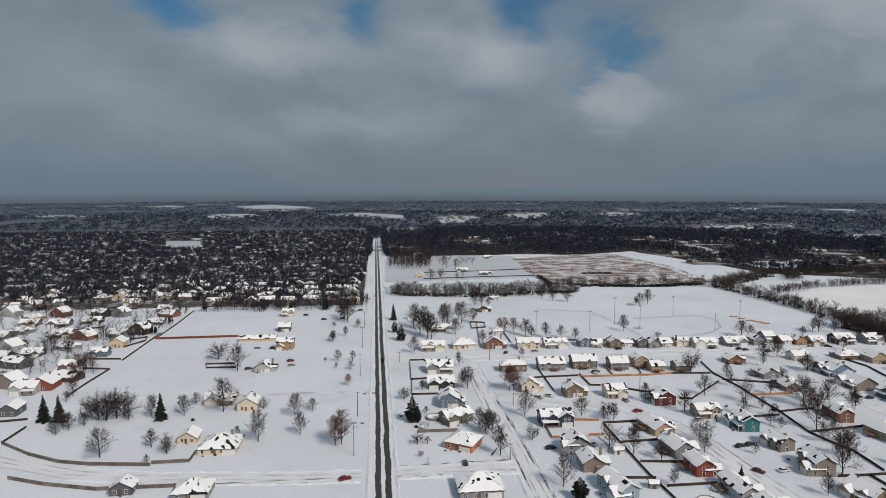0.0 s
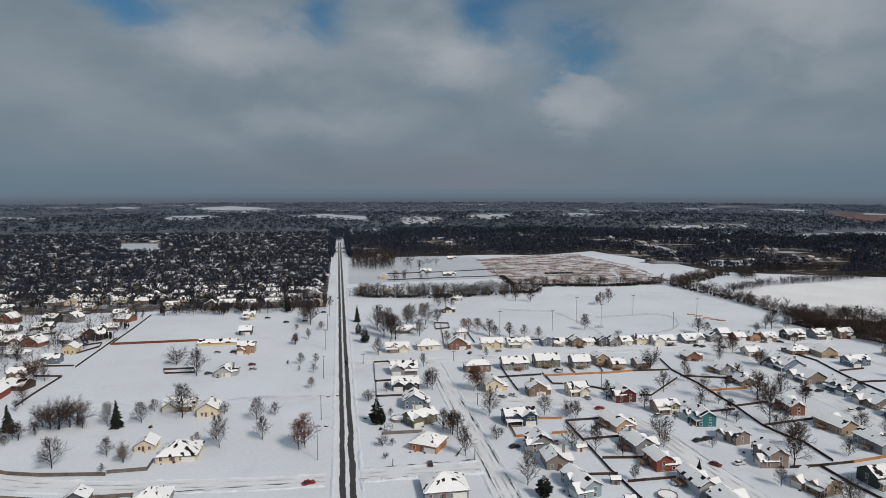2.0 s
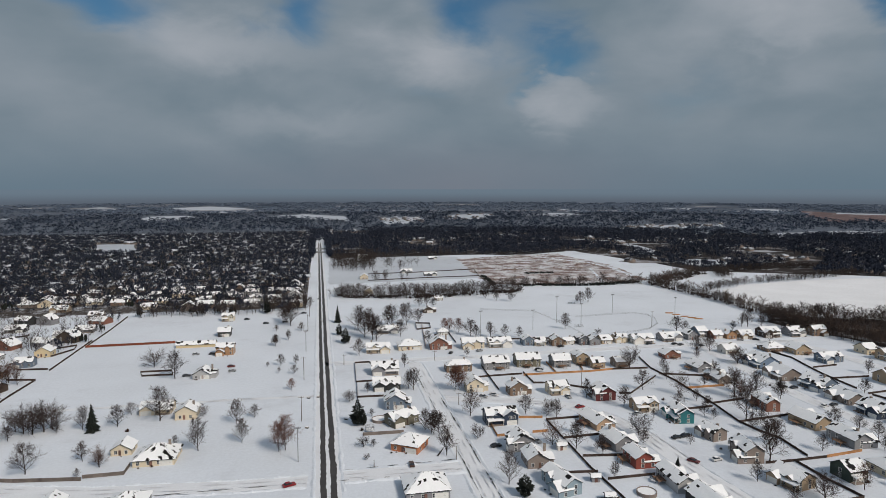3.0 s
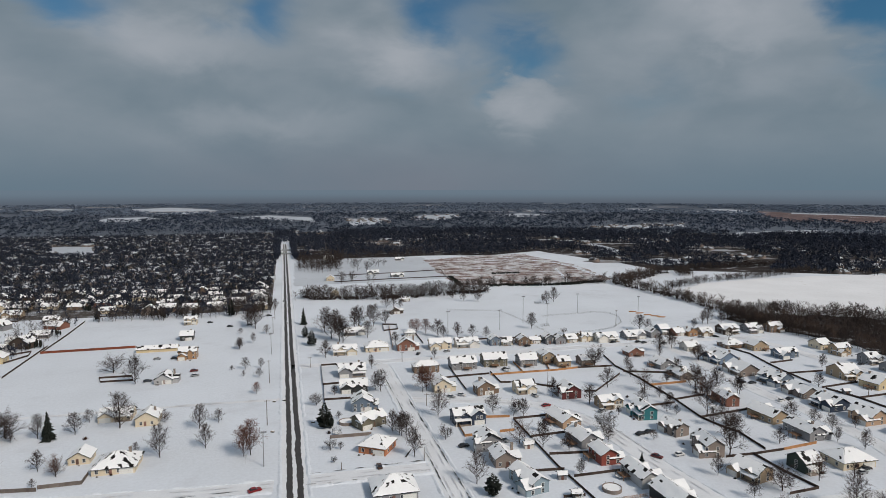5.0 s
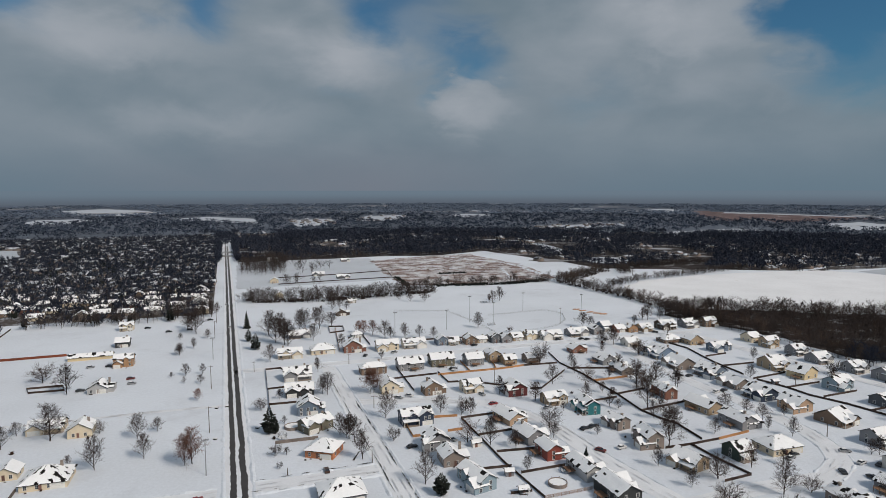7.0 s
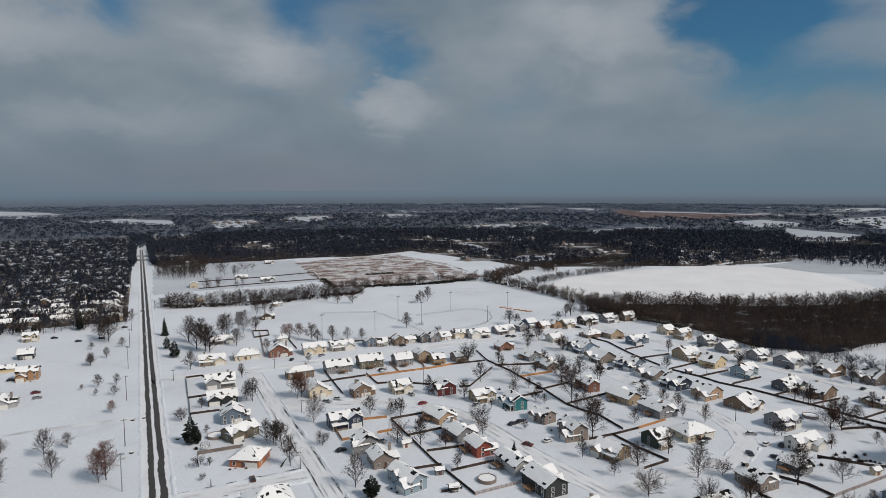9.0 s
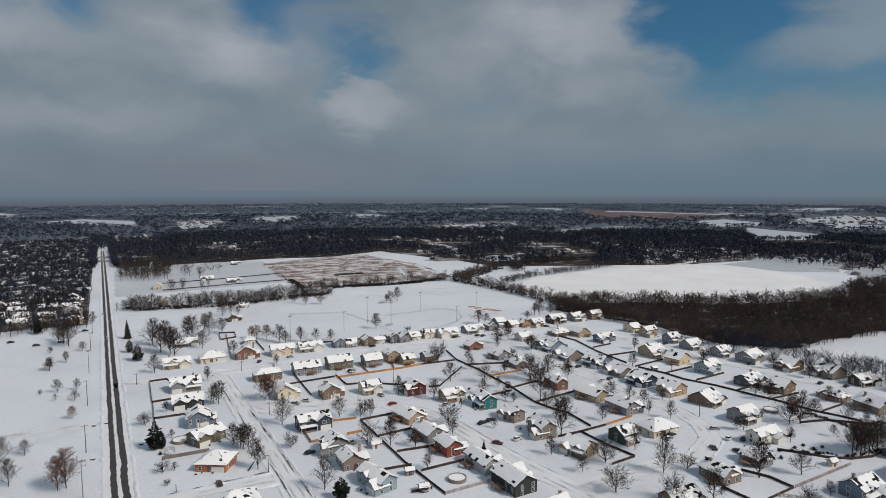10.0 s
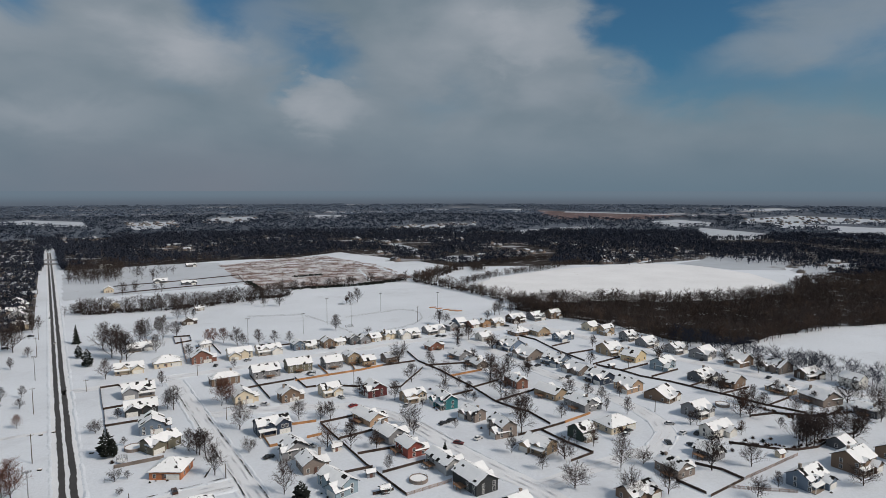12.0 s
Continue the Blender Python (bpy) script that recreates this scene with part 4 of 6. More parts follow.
            s = i * long / n
            lump = max(0.05, 0.5 + 0.9 * noise.noise(Vector((s * 0.22, seed * 3.7, 0))) + 0.35 * noise.noise(Vector((s * 0.9, seed, 3))))
            off = offset + 0.5 * noise.noise(Vector((s * 0.15, seed * 1.9, 6)))
            for across, up in ((-1.0, -0.05), (-0.45, 0.7), (0.1, 1.0), (0.55, 0.55), (1.0, -0.05)):
                o = off + across * wide * (0.7 + 0.5 * lump) + rng.uniform(-0.06, 0.06)
                verts.append((ax + ux * s - uy * o, ay + uy * s + ux * o, up * tall * lump + (rng.uniform(-0.04, 0.04) if up > 0 else 0)))
            if i:
                k = base + 5 * (i - 1)
                faces += [(k + j, k + j + 5, k + j + 6, k + j + 1) for j in range(4)]
    return tagged(new(name, solid(name, verts, faces, SNOW)), "lumpy ridge of ploughed snow beside a road", "snow bank", kind="structure")


k = 0
for line, offsets, wide, tall in (([(1.4, 100), (1.1, 700)], (5.2, -5.2), 0.9, 0.45), (STREETS["street_6"][1:], (4.8, -4.8), 0.9, 0.7), (STREETS["street_7"], (4.8, -4.9), 0.9, 0.8), (STREETS["street_1"][:3], (4.7, -4.7), 0.8, 0.6),
                                  (STREETS["street_2"][1:], (4.6, -4.6), 0.7, 0.5), (STREETS["street_3"][1:9], (4.6, -4.6), 0.7, 0.5), (STREETS["street_4"][1:], (4.6, -4.6), 0.7, 0.5)):
    for offset in offsets:
        k += 1
        snow_bank("snow_bank_%d" % k, line, offset, wide, tall, k)
# houses: x, y, heading, width, depth, wall height, roof form, colour
house(136.6, 394.7, -2, 7.4, 9.0, 5, "front", "bluegrey")
house(144.3, 393.1, -0, 7.8, 7.8, 3, "side", "cream")
house(155.5, 389.8, -4, 7.5, 9.0, 5, "front", "brown")
house(164.4, 390.9, 2, 7.4, 6.0, 3, "side", "tan")
house(174.0, 389.3, 0, 7.4, 9.0, 5, "front", "slate")
house(180.6, 386.3, 0, 7.4, 8.0, 4, "front", "grey")
house(190.3, 389.1, 0, 7.4, 9.0, 3, "side", "tan")
house(201.5, 388.5, 0, 9.0, 8.0, 4, "side", "cream")
house(214.9, 383.7, 0, 15.0, 10.0, 4, "side", "white")
house(238.1, 386.6, 0, 15.0, 10.0, 3.5, "side", "grey")
house(253.6, 387.0, 0, 7.4, 9.0, 5, "front", "grey")
house(266.5, 394.8, 0, 7.4, 9.0, 5, "side", "bluegrey")
house(273.9, 387.4, 0, 7.4, 9.0, 3, "side", "redbrown")
house(282.6, 384.5, 0, 7.4, 8.0, 4, "front", "orange")
house(294.0, 382.6, 0, 9.4, 10.0, 3.5, "side", "tan")
house(313.6, 383.2, 0, 13.0, 11.0, 5, "side", "darkbrown")
house(333.6, 382.0, 0, 11.7, 11.0, 4.5, "side", "grey")
house(350.2, 378.6, 0, 10.6, 10.0, 6, "side", "brown")
house(288.5, 348.9, 0, 13.6, 10.0, 3, "hip", "brown")
house(301.1, 339.5, 0, 12.8, 10.0, 4, "front", "tan")
house(256.6, 348.8, 0, 9.4, 9.0, 3.5, "side", "white")
house(303.8, 317.6, 0, 14.1, 10.0, 4.5, "side", "bluegrey")
house(343.4, 331.2, 0, 8.6, 10.0, 4, "side", "cream")
house(343.1, 314.3, 0, 10.7, 10.0, 6, "side", "tan")
house(343.0, 294.0, 0, 9.1, 10.0, 5, "side", "grey")
house(340.5, 275.7, 0, 11.4, 11.0, 4, "side", "grey")
house(341.7, 253.5, 0, 10.7, 10.0, 5, "side", "grey")
house(363.0, 156.5, -3, 11.5, 10.0, 6, "front", "white")
house(319.8, 172.6, 89, 12.7, 7.8, 3, "hip", "tan")
house(321.8, 131.8, 89, 10.2, 7.8, 4, "side", "slate")
house(253.9, 175.3, 0, 10.7, 10.8, 5, "side", "grey")
house(239.2, 155.0, -1, 13.4, 9.3, 5, "side", "white")
house(208.2, 185.0, -2, 14.6, 11.0, 3.5, "hip", "cream")
house(217.3, 144.3, 92, 9.0, 7.8, 3.5, "side", "grey")
house(167.2, 137.0, -1, 12.6, 9.1, 3, "side", "brown")
house(226.0, 109.4, 1, 12.5, 11.5, 5, "side", "bluegrey")
house(254.6, 107.2, -1, 12.5, 12.5, 6, "side", "brown")
house(276.9, 105.0, -1, 7.8, 7.8, 4, "side", "brown")
house(271.0, 120.5, -0, 7.8, 7.8, 3, "side", "slate")
house(139.3, 342.9, -2, 10.4, 9.8, 5, "side", "grey")
house(153.2, 345.6, -1, 7.4, 10.0, 6, "front", "tan")
house(159.5, 335.8, -0, 7.8, 7.8, 4, "side", "tan")
house(174.2, 334.8, 1, 8.7, 7.8, 4, "side", "taupe")
house(214.3, 346.6, 0, 11.7, 7.8, 3, "front", "redbrown")
house(119.1, 295.4, 2, 10.2, 8.9, 5, "side", "cream")
house(138.2, 284.5, -91, 11.4, 10.4, 5, "side", "darkred")
house(150.8, 264.9, 1, 11.3, 7.8, 4.5, "side", "tan")
house(80.7, 218.8, -3, 10.4, 10.0, 4, "front", "taupe")
house(125.9, 152.2, 2, 8.6, 7.8, 4, "side", "grey")
house(35.6, 394.3, -3, 15.0, 10.0, 4.5, "side", "cream")
house(56.6, 399.5, -1, 15.0, 11.0, 3.5, "hip", "cream")
house(77.1, 396.5, -4, 14.4, 10.0, 5, "front", "redbrown")
house(98.3, 392.9, -4, 14.5, 11.0, 5, "side", "cream")
house(116.7, 393.2, -2, 15.0, 11.0, 4.5, "side", "white")
house(77.4, 344.6, 1, 14.7, 7.8, 5, "hip", "brown")
house(100.1, 345.9, -2, 15.0, 10.0, 5, "side", "grey")
house(120.2, 347.5, -3, 14.2, 10.0, 5.5, "side", "olive")
house(79.3, 309.1, -3, 11.5, 10.0, 5, "front", "cream")
house(99.5, 298.9, -0, 11.9, 8.0, 5, "front", "brown")
house(78.5, 262.0, 1, 14.0, 9.3, 5.5, "side", "navy")
house(77.7, 233.8, -89, 8.8, 10.9, 5, "side", "grey")
house(35.2, 347.9, -3, 15.0, 12.0, 4, "side", "grey")
house(33.2, 320.0, -3, 14.0, 11.0, 3.5, "side", "charcoal")
house(35.6, 292.0, -6, 12.4, 11.0, 5, "front", "bluegrey")
house(34.9, 269.5, 25, 13.4, 9.0, 4.2, "side", "olive")
house(34.4, 242.5, -32, 11.6, 11.0, 3.6, "hip", "brick")
house(34.5, 205.0, -0, 15.0, 13.0, 3.5, "hip", "grey")
house(-63.5, 250.7, -1, 14.9, 13.0, 3, "hip", "cream")
house(-78.5, 260.6, -1, 7.6, 8.0, 2.8, "front", "cream")
house(-76.7, 306.3, -1, 13.9, 10.0, 3, "side", "cream")
house(-61.6, 297.4, -1, 9.1, 10.0, 4, "front", "cream")
house(-64.1, 359.9, -3, 12.1, 10.0, 3, "front", "palegrey")
house(-60.3, 407.7, -2, 10.6, 10.0, 6, "side", "orange")
house(-171.5, 426.2, 0, 9.1, 9.0, 4, "front", "yellow")
house(-172.9, 401.5, 0, 9.8, 9.0, 4, "side", "bluegrey")
house(-175.6, 339.5, -90, 11.1, 13.7, 4, "side", "red")
house(-179.6, 375.9, -2, 9.1, 9.0, 3, "side", "brown")
house(-180.1, 332.5, 0, 12.3, 10.0, 4, "side", "palegrey")
house(-169.8, 301.1, 1, 7.4, 9.0, 4, "front", "slate")
house(-215.1, 407.2, 0, 11.1, 9.0, 3, "side", "slate")
house(-88.2, 217.0, 2, 7.4, 6.0, 3, "front", "slate")
house(-63.6, 212.7, -1, 11.6, 10.0, 3.2, "hip", "grey")
house(-68.2, 461.1, 0, 8.5, 9.0, 4, "side", "charcoal")
house(-72.8, 514.0, 0, 9.3, 8.0, 5, "side", "cream")
house(-180.2, 477.5, 0, 10.7, 9.0, 3, "side", "palegrey")
house(-170.7, 493.1, 0, 13.3, 9.0, 3, "side", "grey")
house(-221.4, 458.3, 0, 13.0, 10.0, 3.5, "side", "brown")
house(-220.6, 502.9, 0, 13.2, 10.0, 3, "side", "charcoal")
house(-241.1, 495.0, 0, 15.0, 10.0, 3, "side", "slate")
house(-303.3, 581.8, 0, 12.6, 10.0, 3, "side", "brown")
house(-283.3, 586.2, 0, 11.0, 10.0, 3, "side", "grey")
house(-219.4, 579.4, 0, 14.1, 10.0, 3.5, "side", "tan")
house(-181.0, 549.1, 0, 11.0, 9.0, 3, "side", "taupe")
house(-316.6, 571.8, 0, 12.0, 10.0, 3, "side", "slate")
house(-264.3, 498.4, 0, 13.0, 10.0, 3, "side", "brown")
house(-271.9, 631.1, 0, 13.8, 10.0, 3, "side", "slate")
house(-229.4, 626.6, 0, 12.1, 10.0, 3, "side", "slate")
house(-177.5, 623.4, 0, 9.5, 9.0, 3, "side", "paleblue")
house(47.6, 447.6, 0, 15.0, 10.0, 3, "side", "grey")
house(90.5, 516.3, 0, 11.6, 8.0, 3, "front", "darkbrown")
house(109.2, 571.5, 0, 7.4, 5.0, 3, "side", "brown")
house(105.7, 767.1, 0, 14.2, 9.0, 3.5, "side", "slate")
house(130.4, 735.1, 0, 15.0, 9.0, 3, "side", "slate")
house(165.1, 909.8, 0, 12.9, 9.0, 3, "side", "slate")
house(63.3, 944.4, 0, 15.0, 9.0, 4, "side", "white")
house(49.9, 725.2, 0, 8.9, 10.0, 4, "front", "cream")
house(85.8, 434.2, 0, 7.4, 7.0, 3, "hip", "palegrey")
house(-57.9, 601.5, 0, 9.5, 9.0, 5, "side", "white")
house(47.2, 622.4, 0, 7.4, 8.0, 4, "front", "cream")
house(216.5, 318.4, 91, 11.9, 11.3, 3.2, "side", "grey")
house(214.9, 298.3, 86, 14.5, 9.5, 3, "side", "taupe")
house(256.5, 318.9, -91, 14.5, 13.5, 4.6, "side", "blue")
house(252.1, 296.1, -93, 14.5, 13.5, 3.8, "side", "taupe")
house(210.1, 255.8, 82, 13.7, 7.5, 5, "side", "redbrown")
house(159.3, 249.8, -97, 12.4, 9.6, 5.4, "side", "teal")
house(123.7, 192.7, 90, 14.5, 8.4, 4.5, "side", "palegrey")
house(119.7, 211.0, 90, 10.2, 9.6, 5, "side", "red")
house(125.0, 174.0, 91, 14.5, 10.6, 5, "side", "charcoal")
house(163.3, 184.7, -78, 11.3, 10.7, 4.4, "side", "tan")
house(161.3, 207.6, -98, 12.0, 10.4, 6, "side", "taupe")
house(161.3, 228.3, -82, 10.4, 7.8, 4.6, "side", "taupe")
house(214.1, 232.4, 96, 14.5, 10.2, 3.8, "side", "tan")
house(215.7, 212.0, 90, 14.4, 11.2, 4.6, "side", "grey")
house(253.2, 237.0, -89, 12.6, 11.3, 4, "side", "navy")
house(254.4, 218.4, -88, 11.3, 12.6, 4.6, "side", "peach")
house(259.1, 199.4, 11, 12.1, 13.9, 3.2, "side", "brown")
house(304.7, 233.5, 8, 13.5, 11.8, 5.4, "side", "paleblue")
house(303.6, 275.1, -3, 11.4, 14.3, 4.6, "side", "tan")
house(305.0, 256.6, 99, 10.5, 13.5, 4, "side", "yellow")
house(256.5, 275.9, -82, 14.0, 13.5, 4.6, "side", "bluegrey")
house(254.8, 255.8, -95, 13.6, 11.4, 3.2, "side", "taupe")
house(345.8, 236.1, 5, 13.5, 12.8, 5, "side", "grey")
house(349.6, 215.2, -90, 11.3, 13.5, 4.6, "side", "brown")
house(355.6, 195.8, -97, 13.1, 13.5, 4.5, "side", "taupe")
house(358.0, 177.5, -5, 13.5, 9.6, 4.5, "side", "darkbrown")
house(304.2, 207.8, 2, 13.5, 10.3, 4, "side", "slate")
house(309.0, 192.9, 96, 9.0, 13.5, 3.6, "side", "brown")
house(321.3, 153.4, 78, 13.5, 13.5, 4, "side", "taupe")
house(188.3, 185.4, 3, 8.0, 8.5, 5, "side", "darkgreen")
house(194.0, 142.7, 87, 11.0, 9.1, 4, "side", "taupe")
house(81.1, 198.3, -78, 14.5, 9.3, 5, "side", "paleblue")
house(120.3, 251.2, 98, 14.5, 9.5, 3.3, "side", "peach")
house(119.0, 228.4, 96, 12.6, 10.2, 4, "side", "grey")
house(-82.1, 431.7, 0, 24.6, 6, 2.4, "side", "yellow", far=True)

# garden sheds
shed(95.0, 229.2, -44, "white")
shed(95.9, 200.4, -45, "grey")
shed(94.6, 186.3, -32, "charcoal")
shed(240.4, 128.7, -40, "cream")
shed(278.4, 250.8, -35, "slate")
shed(94.0, 228.7, -6, "white")
shed(95.5, 231.0, -57, "palegrey")

# trees: x, y, height
tree(-97.5, 385.2, 12.9, "wide")
tree(-80.4, 359.6, 16.2, "bare")
tree(-72.7, 292.9, 16.5, "bare")
tree(-131.0, 291.8, 12.0, "wide")
tree(-126.5, 288.1, 15.0, "wide")
tree(-122.4, 287.1, 16.5, "wide")
tree(-119.0, 289.3, 15.5, "wide")
tree(-116.4, 291.7, 14.0, "wide")
tree(-103.3, 288.7, 11.1, "bare")
tree(-98.5, 286.0, 13.1, "conifer")
tree(-89.4, 289.4, 10.3, "bare")
tree(-87.7, 303.7, 6.4, "bare")
tree(-91.7, 254.0, 8.2, "bare")
tree(-83.8, 247.6, 9.2, "leafy")
tree(-108.4, 246.3, 12.6, "bare")
tree(-88.7, 239.7, 3.6, "bare")
tree(-129.2, 280.8, 7.0, "bare")
tree(-112.8, 286.6, 5.6, "bare")
tree(-150.1, 289.0, 13.1, "conifer")
tree(-143.3, 288.3, 13.0, "conifer")
tree(-153.5, 323.7, 11.0, "leafy")
tree(-152.1, 314.2, 6.2, "leafy")
tree(-140.0, 274.8, 5.6, "bare")
tree(-136.9, 271.8, 4.8, "bare")
tree(-49.7, 255.8, 14.1, "bare")
tree(-54.5, 295.0, 6.8, "leafy")
tree(-59.7, 262.1, 5.0, "bare")
tree(-190.5, 341.7, 5.1, "bare")
tree(-206.5, 411.5, 13.8, "bare")
tree(-196.1, 410.4, 11.7, "bare")
tree(-167.3, 368.8, 11.4, "leafy")
tree(-160.7, 363.2, 10.3, "leafy")
tree(-164.1, 349.7, 10.1, "leafy")
tree(-137.2, 278.8, 7.7, "bare")
tree(-133.8, 277.0, 8.4, "bare")
tree(-38.3, 283.3, 11.8, "bare")
tree(-33.3, 260.7, 11.1, "bare")
tree(-30.9, 289.1, 6.7, "bare")
tree(-17.7, 248.5, 13.1, "russet")
tree(-15.2, 249.5, 14.9, "russet")
tree(-24.2, 373.5, 7.4, "bare")
tree(-15.4, 373.6, 6.5, "bare")
tree(-15.9, 355.2, 5.5, "bare")
tree(-16.0, 326.0, 6.6, "russet")
tree(-30.5, 422.1, 7.3, "bare")
tree(-31.7, 372.6, 3.3, "bare")
tree(-24.3, 358.6, 4.0, "bare")
tree(13.1, 301.3, 7.5, "wide")
tree(15.1, 271.4, 11.5, "cedar")
tree(17.4, 270.5, 7.0, "cedar")
tree(23.1, 387.0, 11.8, "bare")
tree(47.6, 356.1, 8.7, "bare")
tree(46.7, 314.2, 12.2, "bare")
tree(22.9, 314.7, 5.7, "bare")
tree(22.1, 280.1, 3.9, "bare")
tree(43.7, 259.4, 9.9, "bare")
tree(46.5, 253.5, 11.0, "bare")
tree(48.4, 251.9, 10.9, "bare")
tree(45.7, 255.0, 9.8, "bare")
tree(47.6, 231.9, 12.1, "bare")
tree(15.8, 246.2, 5.9, "wide")
tree(19.9, 245.8, 3.5, "bare")
tree(16.4, 234.0, 3.4, "wide")
tree(67.0, 272.1, 13.0, "bare")
tree(67.6, 307.9, 14.2, "russet")
tree(70.0, 309.7, 12.9, "russet")
tree(93.0, 269.3, 9.8, "bare")
tree(64.6, 204.0, 12.9, "bare")
tree(63.7, 245.0, 7.8, "wide")
tree(67.5, 194.8, 7.9, "cedar")
tree(89.2, 371.0, 6.7, "bare")
tree(44.4, 316.6, 10.1, "bare")
tree(12.6, 489.1, 14.5, "conifer")
tree(27.0, 460.5, 19.0, "bare")
tree(30.0, 435.9, 19.0, "bare")
tree(34.8, 427.8, 19.0, "bare")
tree(37.1, 423.8, 18.3, "bare")
tree(33.9, 451.4, 19.0, "bare")
tree(51.6, 457.9, 19.0, "bare")
tree(50.1, 471.2, 16.1, "bare")
tree(64.7, 469.6, 18.2, "bare")
tree(64.9, 493.3, 12.7, "bare")
tree(55.2, 433.2, 13.1, "bare")
tree(-23.0, 483.6, 18.5, "bare")
tree(-30.0, 503.4, 12.8, "bare")
tree(-20.2, 545.4, 13.8, "bare")
tree(-13.6, 544.7, 13.8, "bare")
tree(-26.4, 493.3, 14.7, "bare")
tree(-32.6, 466.9, 5.0, "bare")
tree(-22.7, 437.7, 7.5, "bare")
tree(-14.6, 464.9, 6.9, "bare")
tree(-30.6, 423.9, 8.2, "bare")
tree(12.3, 445.6, 8.6, "cedar")
tree(15.9, 421.1, 10.9, "cedar")
tree(104.5, 424.1, 13.1, "bare")
tree(107.2, 420.0, 9.3, "bare")
tree(117.7, 418.9, 11.2, "bare")
tree(128.3, 417.8, 9.4, "bare")
tree(136.9, 413.2, 8.4, "bare")
tree(154.9, 570.8, 7.4, "bare")
tree(161.9, 556.8, 9.7, "bare")
tree(174.8, 551.5, 12.1, "bare")
tree(85.7, 540.0, 12.7, "bare")
tree(93.4, 545.2, 10.5, "bare")
tree(98.0, 538.7, 8.1, "bare")
tree(91.8, 437.1, 11.5, "russet")
tree(98.1, 436.4, 11.5, "russet")
tree(89.7, 445.4, 9.7, "russet")
tree(-9.4, 556.2, 10.5, "bare")
tree(-35.3, 559.0, 16.5, "bare")
tree(-44.7, 536.6, 12.5, "cedar")
tree(-48.6, 934.7, 9.6, "conifer")
tree(-40.1, 547.6, 13.9, "bare")
tree(71.2, 409.5, 9.0, "bare")
tree(74.2, 473.2, 12.2, "bare")
tree(179.6, 432.3, 13.1, "bare")
tree(233.1, 526.0, 12.2, "bare")
tree(242.5, 531.1, 14.8, "bare")
tree(230.7, 528.6, 8.5, "bare")
tree(195.9, 410.9, 5.5, "wide")
tree(256.8, 408.2, 12.4, "bare")
tree(258.7, 400.5, 10.2, "bare")
tree(319.8, 413.2, 14.4, "bare")
tree(315.2, 413.7, 11.1, "bare")
tree(299.9, 403.6, 7.5, "bare")
tree(330.9, 412.0, 9.0, "bare")
tree(177.3, 329.0, 15.7, "wide")
tree(92.5, 233.4, 12.1, "leafy")
tree(105.5, 262.4, 8.6, "bare")
tree(101.5, 264.4, 6.6, "bare")
tree(100.3, 227.7, 11.4, "bare")
tree(132.0, 235.5, 12.1, "wide")
tree(128.9, 225.9, 7.4, "bare")
tree(149.3, 253.2, 4.7, "bare")
tree(108.7, 221.0, 8.3, "bare")
tree(103.8, 200.8, 6.7, "bare")
tree(130.5, 285.1, 10.0, "bare")
tree(143.0, 269.7, 10.5, "bare")
tree(164.7, 290.9, 11.3, "bare")
tree(193.5, 320.0, 8.2, "bare")
tree(179.7, 279.8, 13.5, "leafy")
tree(168.4, 263.7, 8.5, "bare")
tree(234.6, 349.3, 12.8, "bare")
tree(246.7, 353.7, 11.2, "bare")
tree(173.5, 250.6, 6.3, "bare")
tree(175.2, 246.0, 5.5, "bare")
tree(245.3, 324.2, 11.5, "wide")
tree(204.7, 271.7, 15.2, "bare")
tree(204.7, 266.5, 10.6, "leafy")
tree(215.7, 270.5, 13.9, "bare")
tree(189.7, 243.0, 18.3, "bare")
tree(169.4, 202.7, 15.5, "bare")
tree(182.7, 215.4, 11.0, "bare")
tree(192.7, 237.0, 7.0, "bare")
tree(148.3, 222.6, 5.0, "bare")
tree(152.7, 188.3, 8.2, "bare")
tree(225.2, 264.3, 10.1, "bare")
tree(226.2, 336.5, 8.8, "leafy")
tree(132.0, 205.7, 4.1, "conifer")
tree(108.7, 225.7, 4.8, "leafy")
tree(147.7, 385.9, 5.4, "bare")
tree(301.2, 366.3, 8.1, "bare")
tree(199.3, 289.1, 7.8, "bare")
tree(221.6, 201.9, 6.9, "bare")
tree(225.8, 193.1, 8.9, "bare")
tree(240.0, 169.0, 6.8, "bare")
tree(242.4, 167.5, 8.1, "bare")
tree(179.3, 155.6, 12.8, "bare")
tree(189.3, 153.2, 7.7, "wide")
tree(164.3, 138.4, 12.0, "wide")
tree(206.7, 135.7, 15.5, "bare")
tree(222.4, 129.6, 9.8, "bare")
tree(213.8, 114.5, 6.5, "bare")
tree(201.6, 114.7, 9.1, "wide")
tree(330.5, 145.4, 14.4, "wide")
tree(267.7, 162.6, 15.7, "leafy")
tree(271.7, 160.1, 14.3, "wide")
tree(286.6, 162.7, 8.9, "bare")
tree(292.6, 150.7, 11.9, "leafy")
tree(258.2, 130.8, 13.4, "bare")
tree(258.2, 127.8, 14.7, "bare")
tree(262.2, 126.7, 13.5, "bare")
tree(268.9, 127.1, 12.3, "bare")
tree(281.2, 128.9, 9.9, "bare")
tree(241.4, 99.2, 9.9, "wide")
tree(242.5, 212.6, 5.8, "bare")
tree(290.0, 194.5, 7.0, "bare")
tree(291.6, 191.0, 6.2, "bare")
tree(292.5, 188.0, 7.0, "bare")
tree(341.6, 218.7, 10.6, "bare")
tree(269.8, 144.7, 5.6, "bare")
tree(295.7, 144.8, 5.9, "bare")
tree(316.0, 124.4, 10.6, "bare")
tree(287.4, 121.7, 8.5, "bare")
tree(298.7, 124.6, 10.2, "bare")
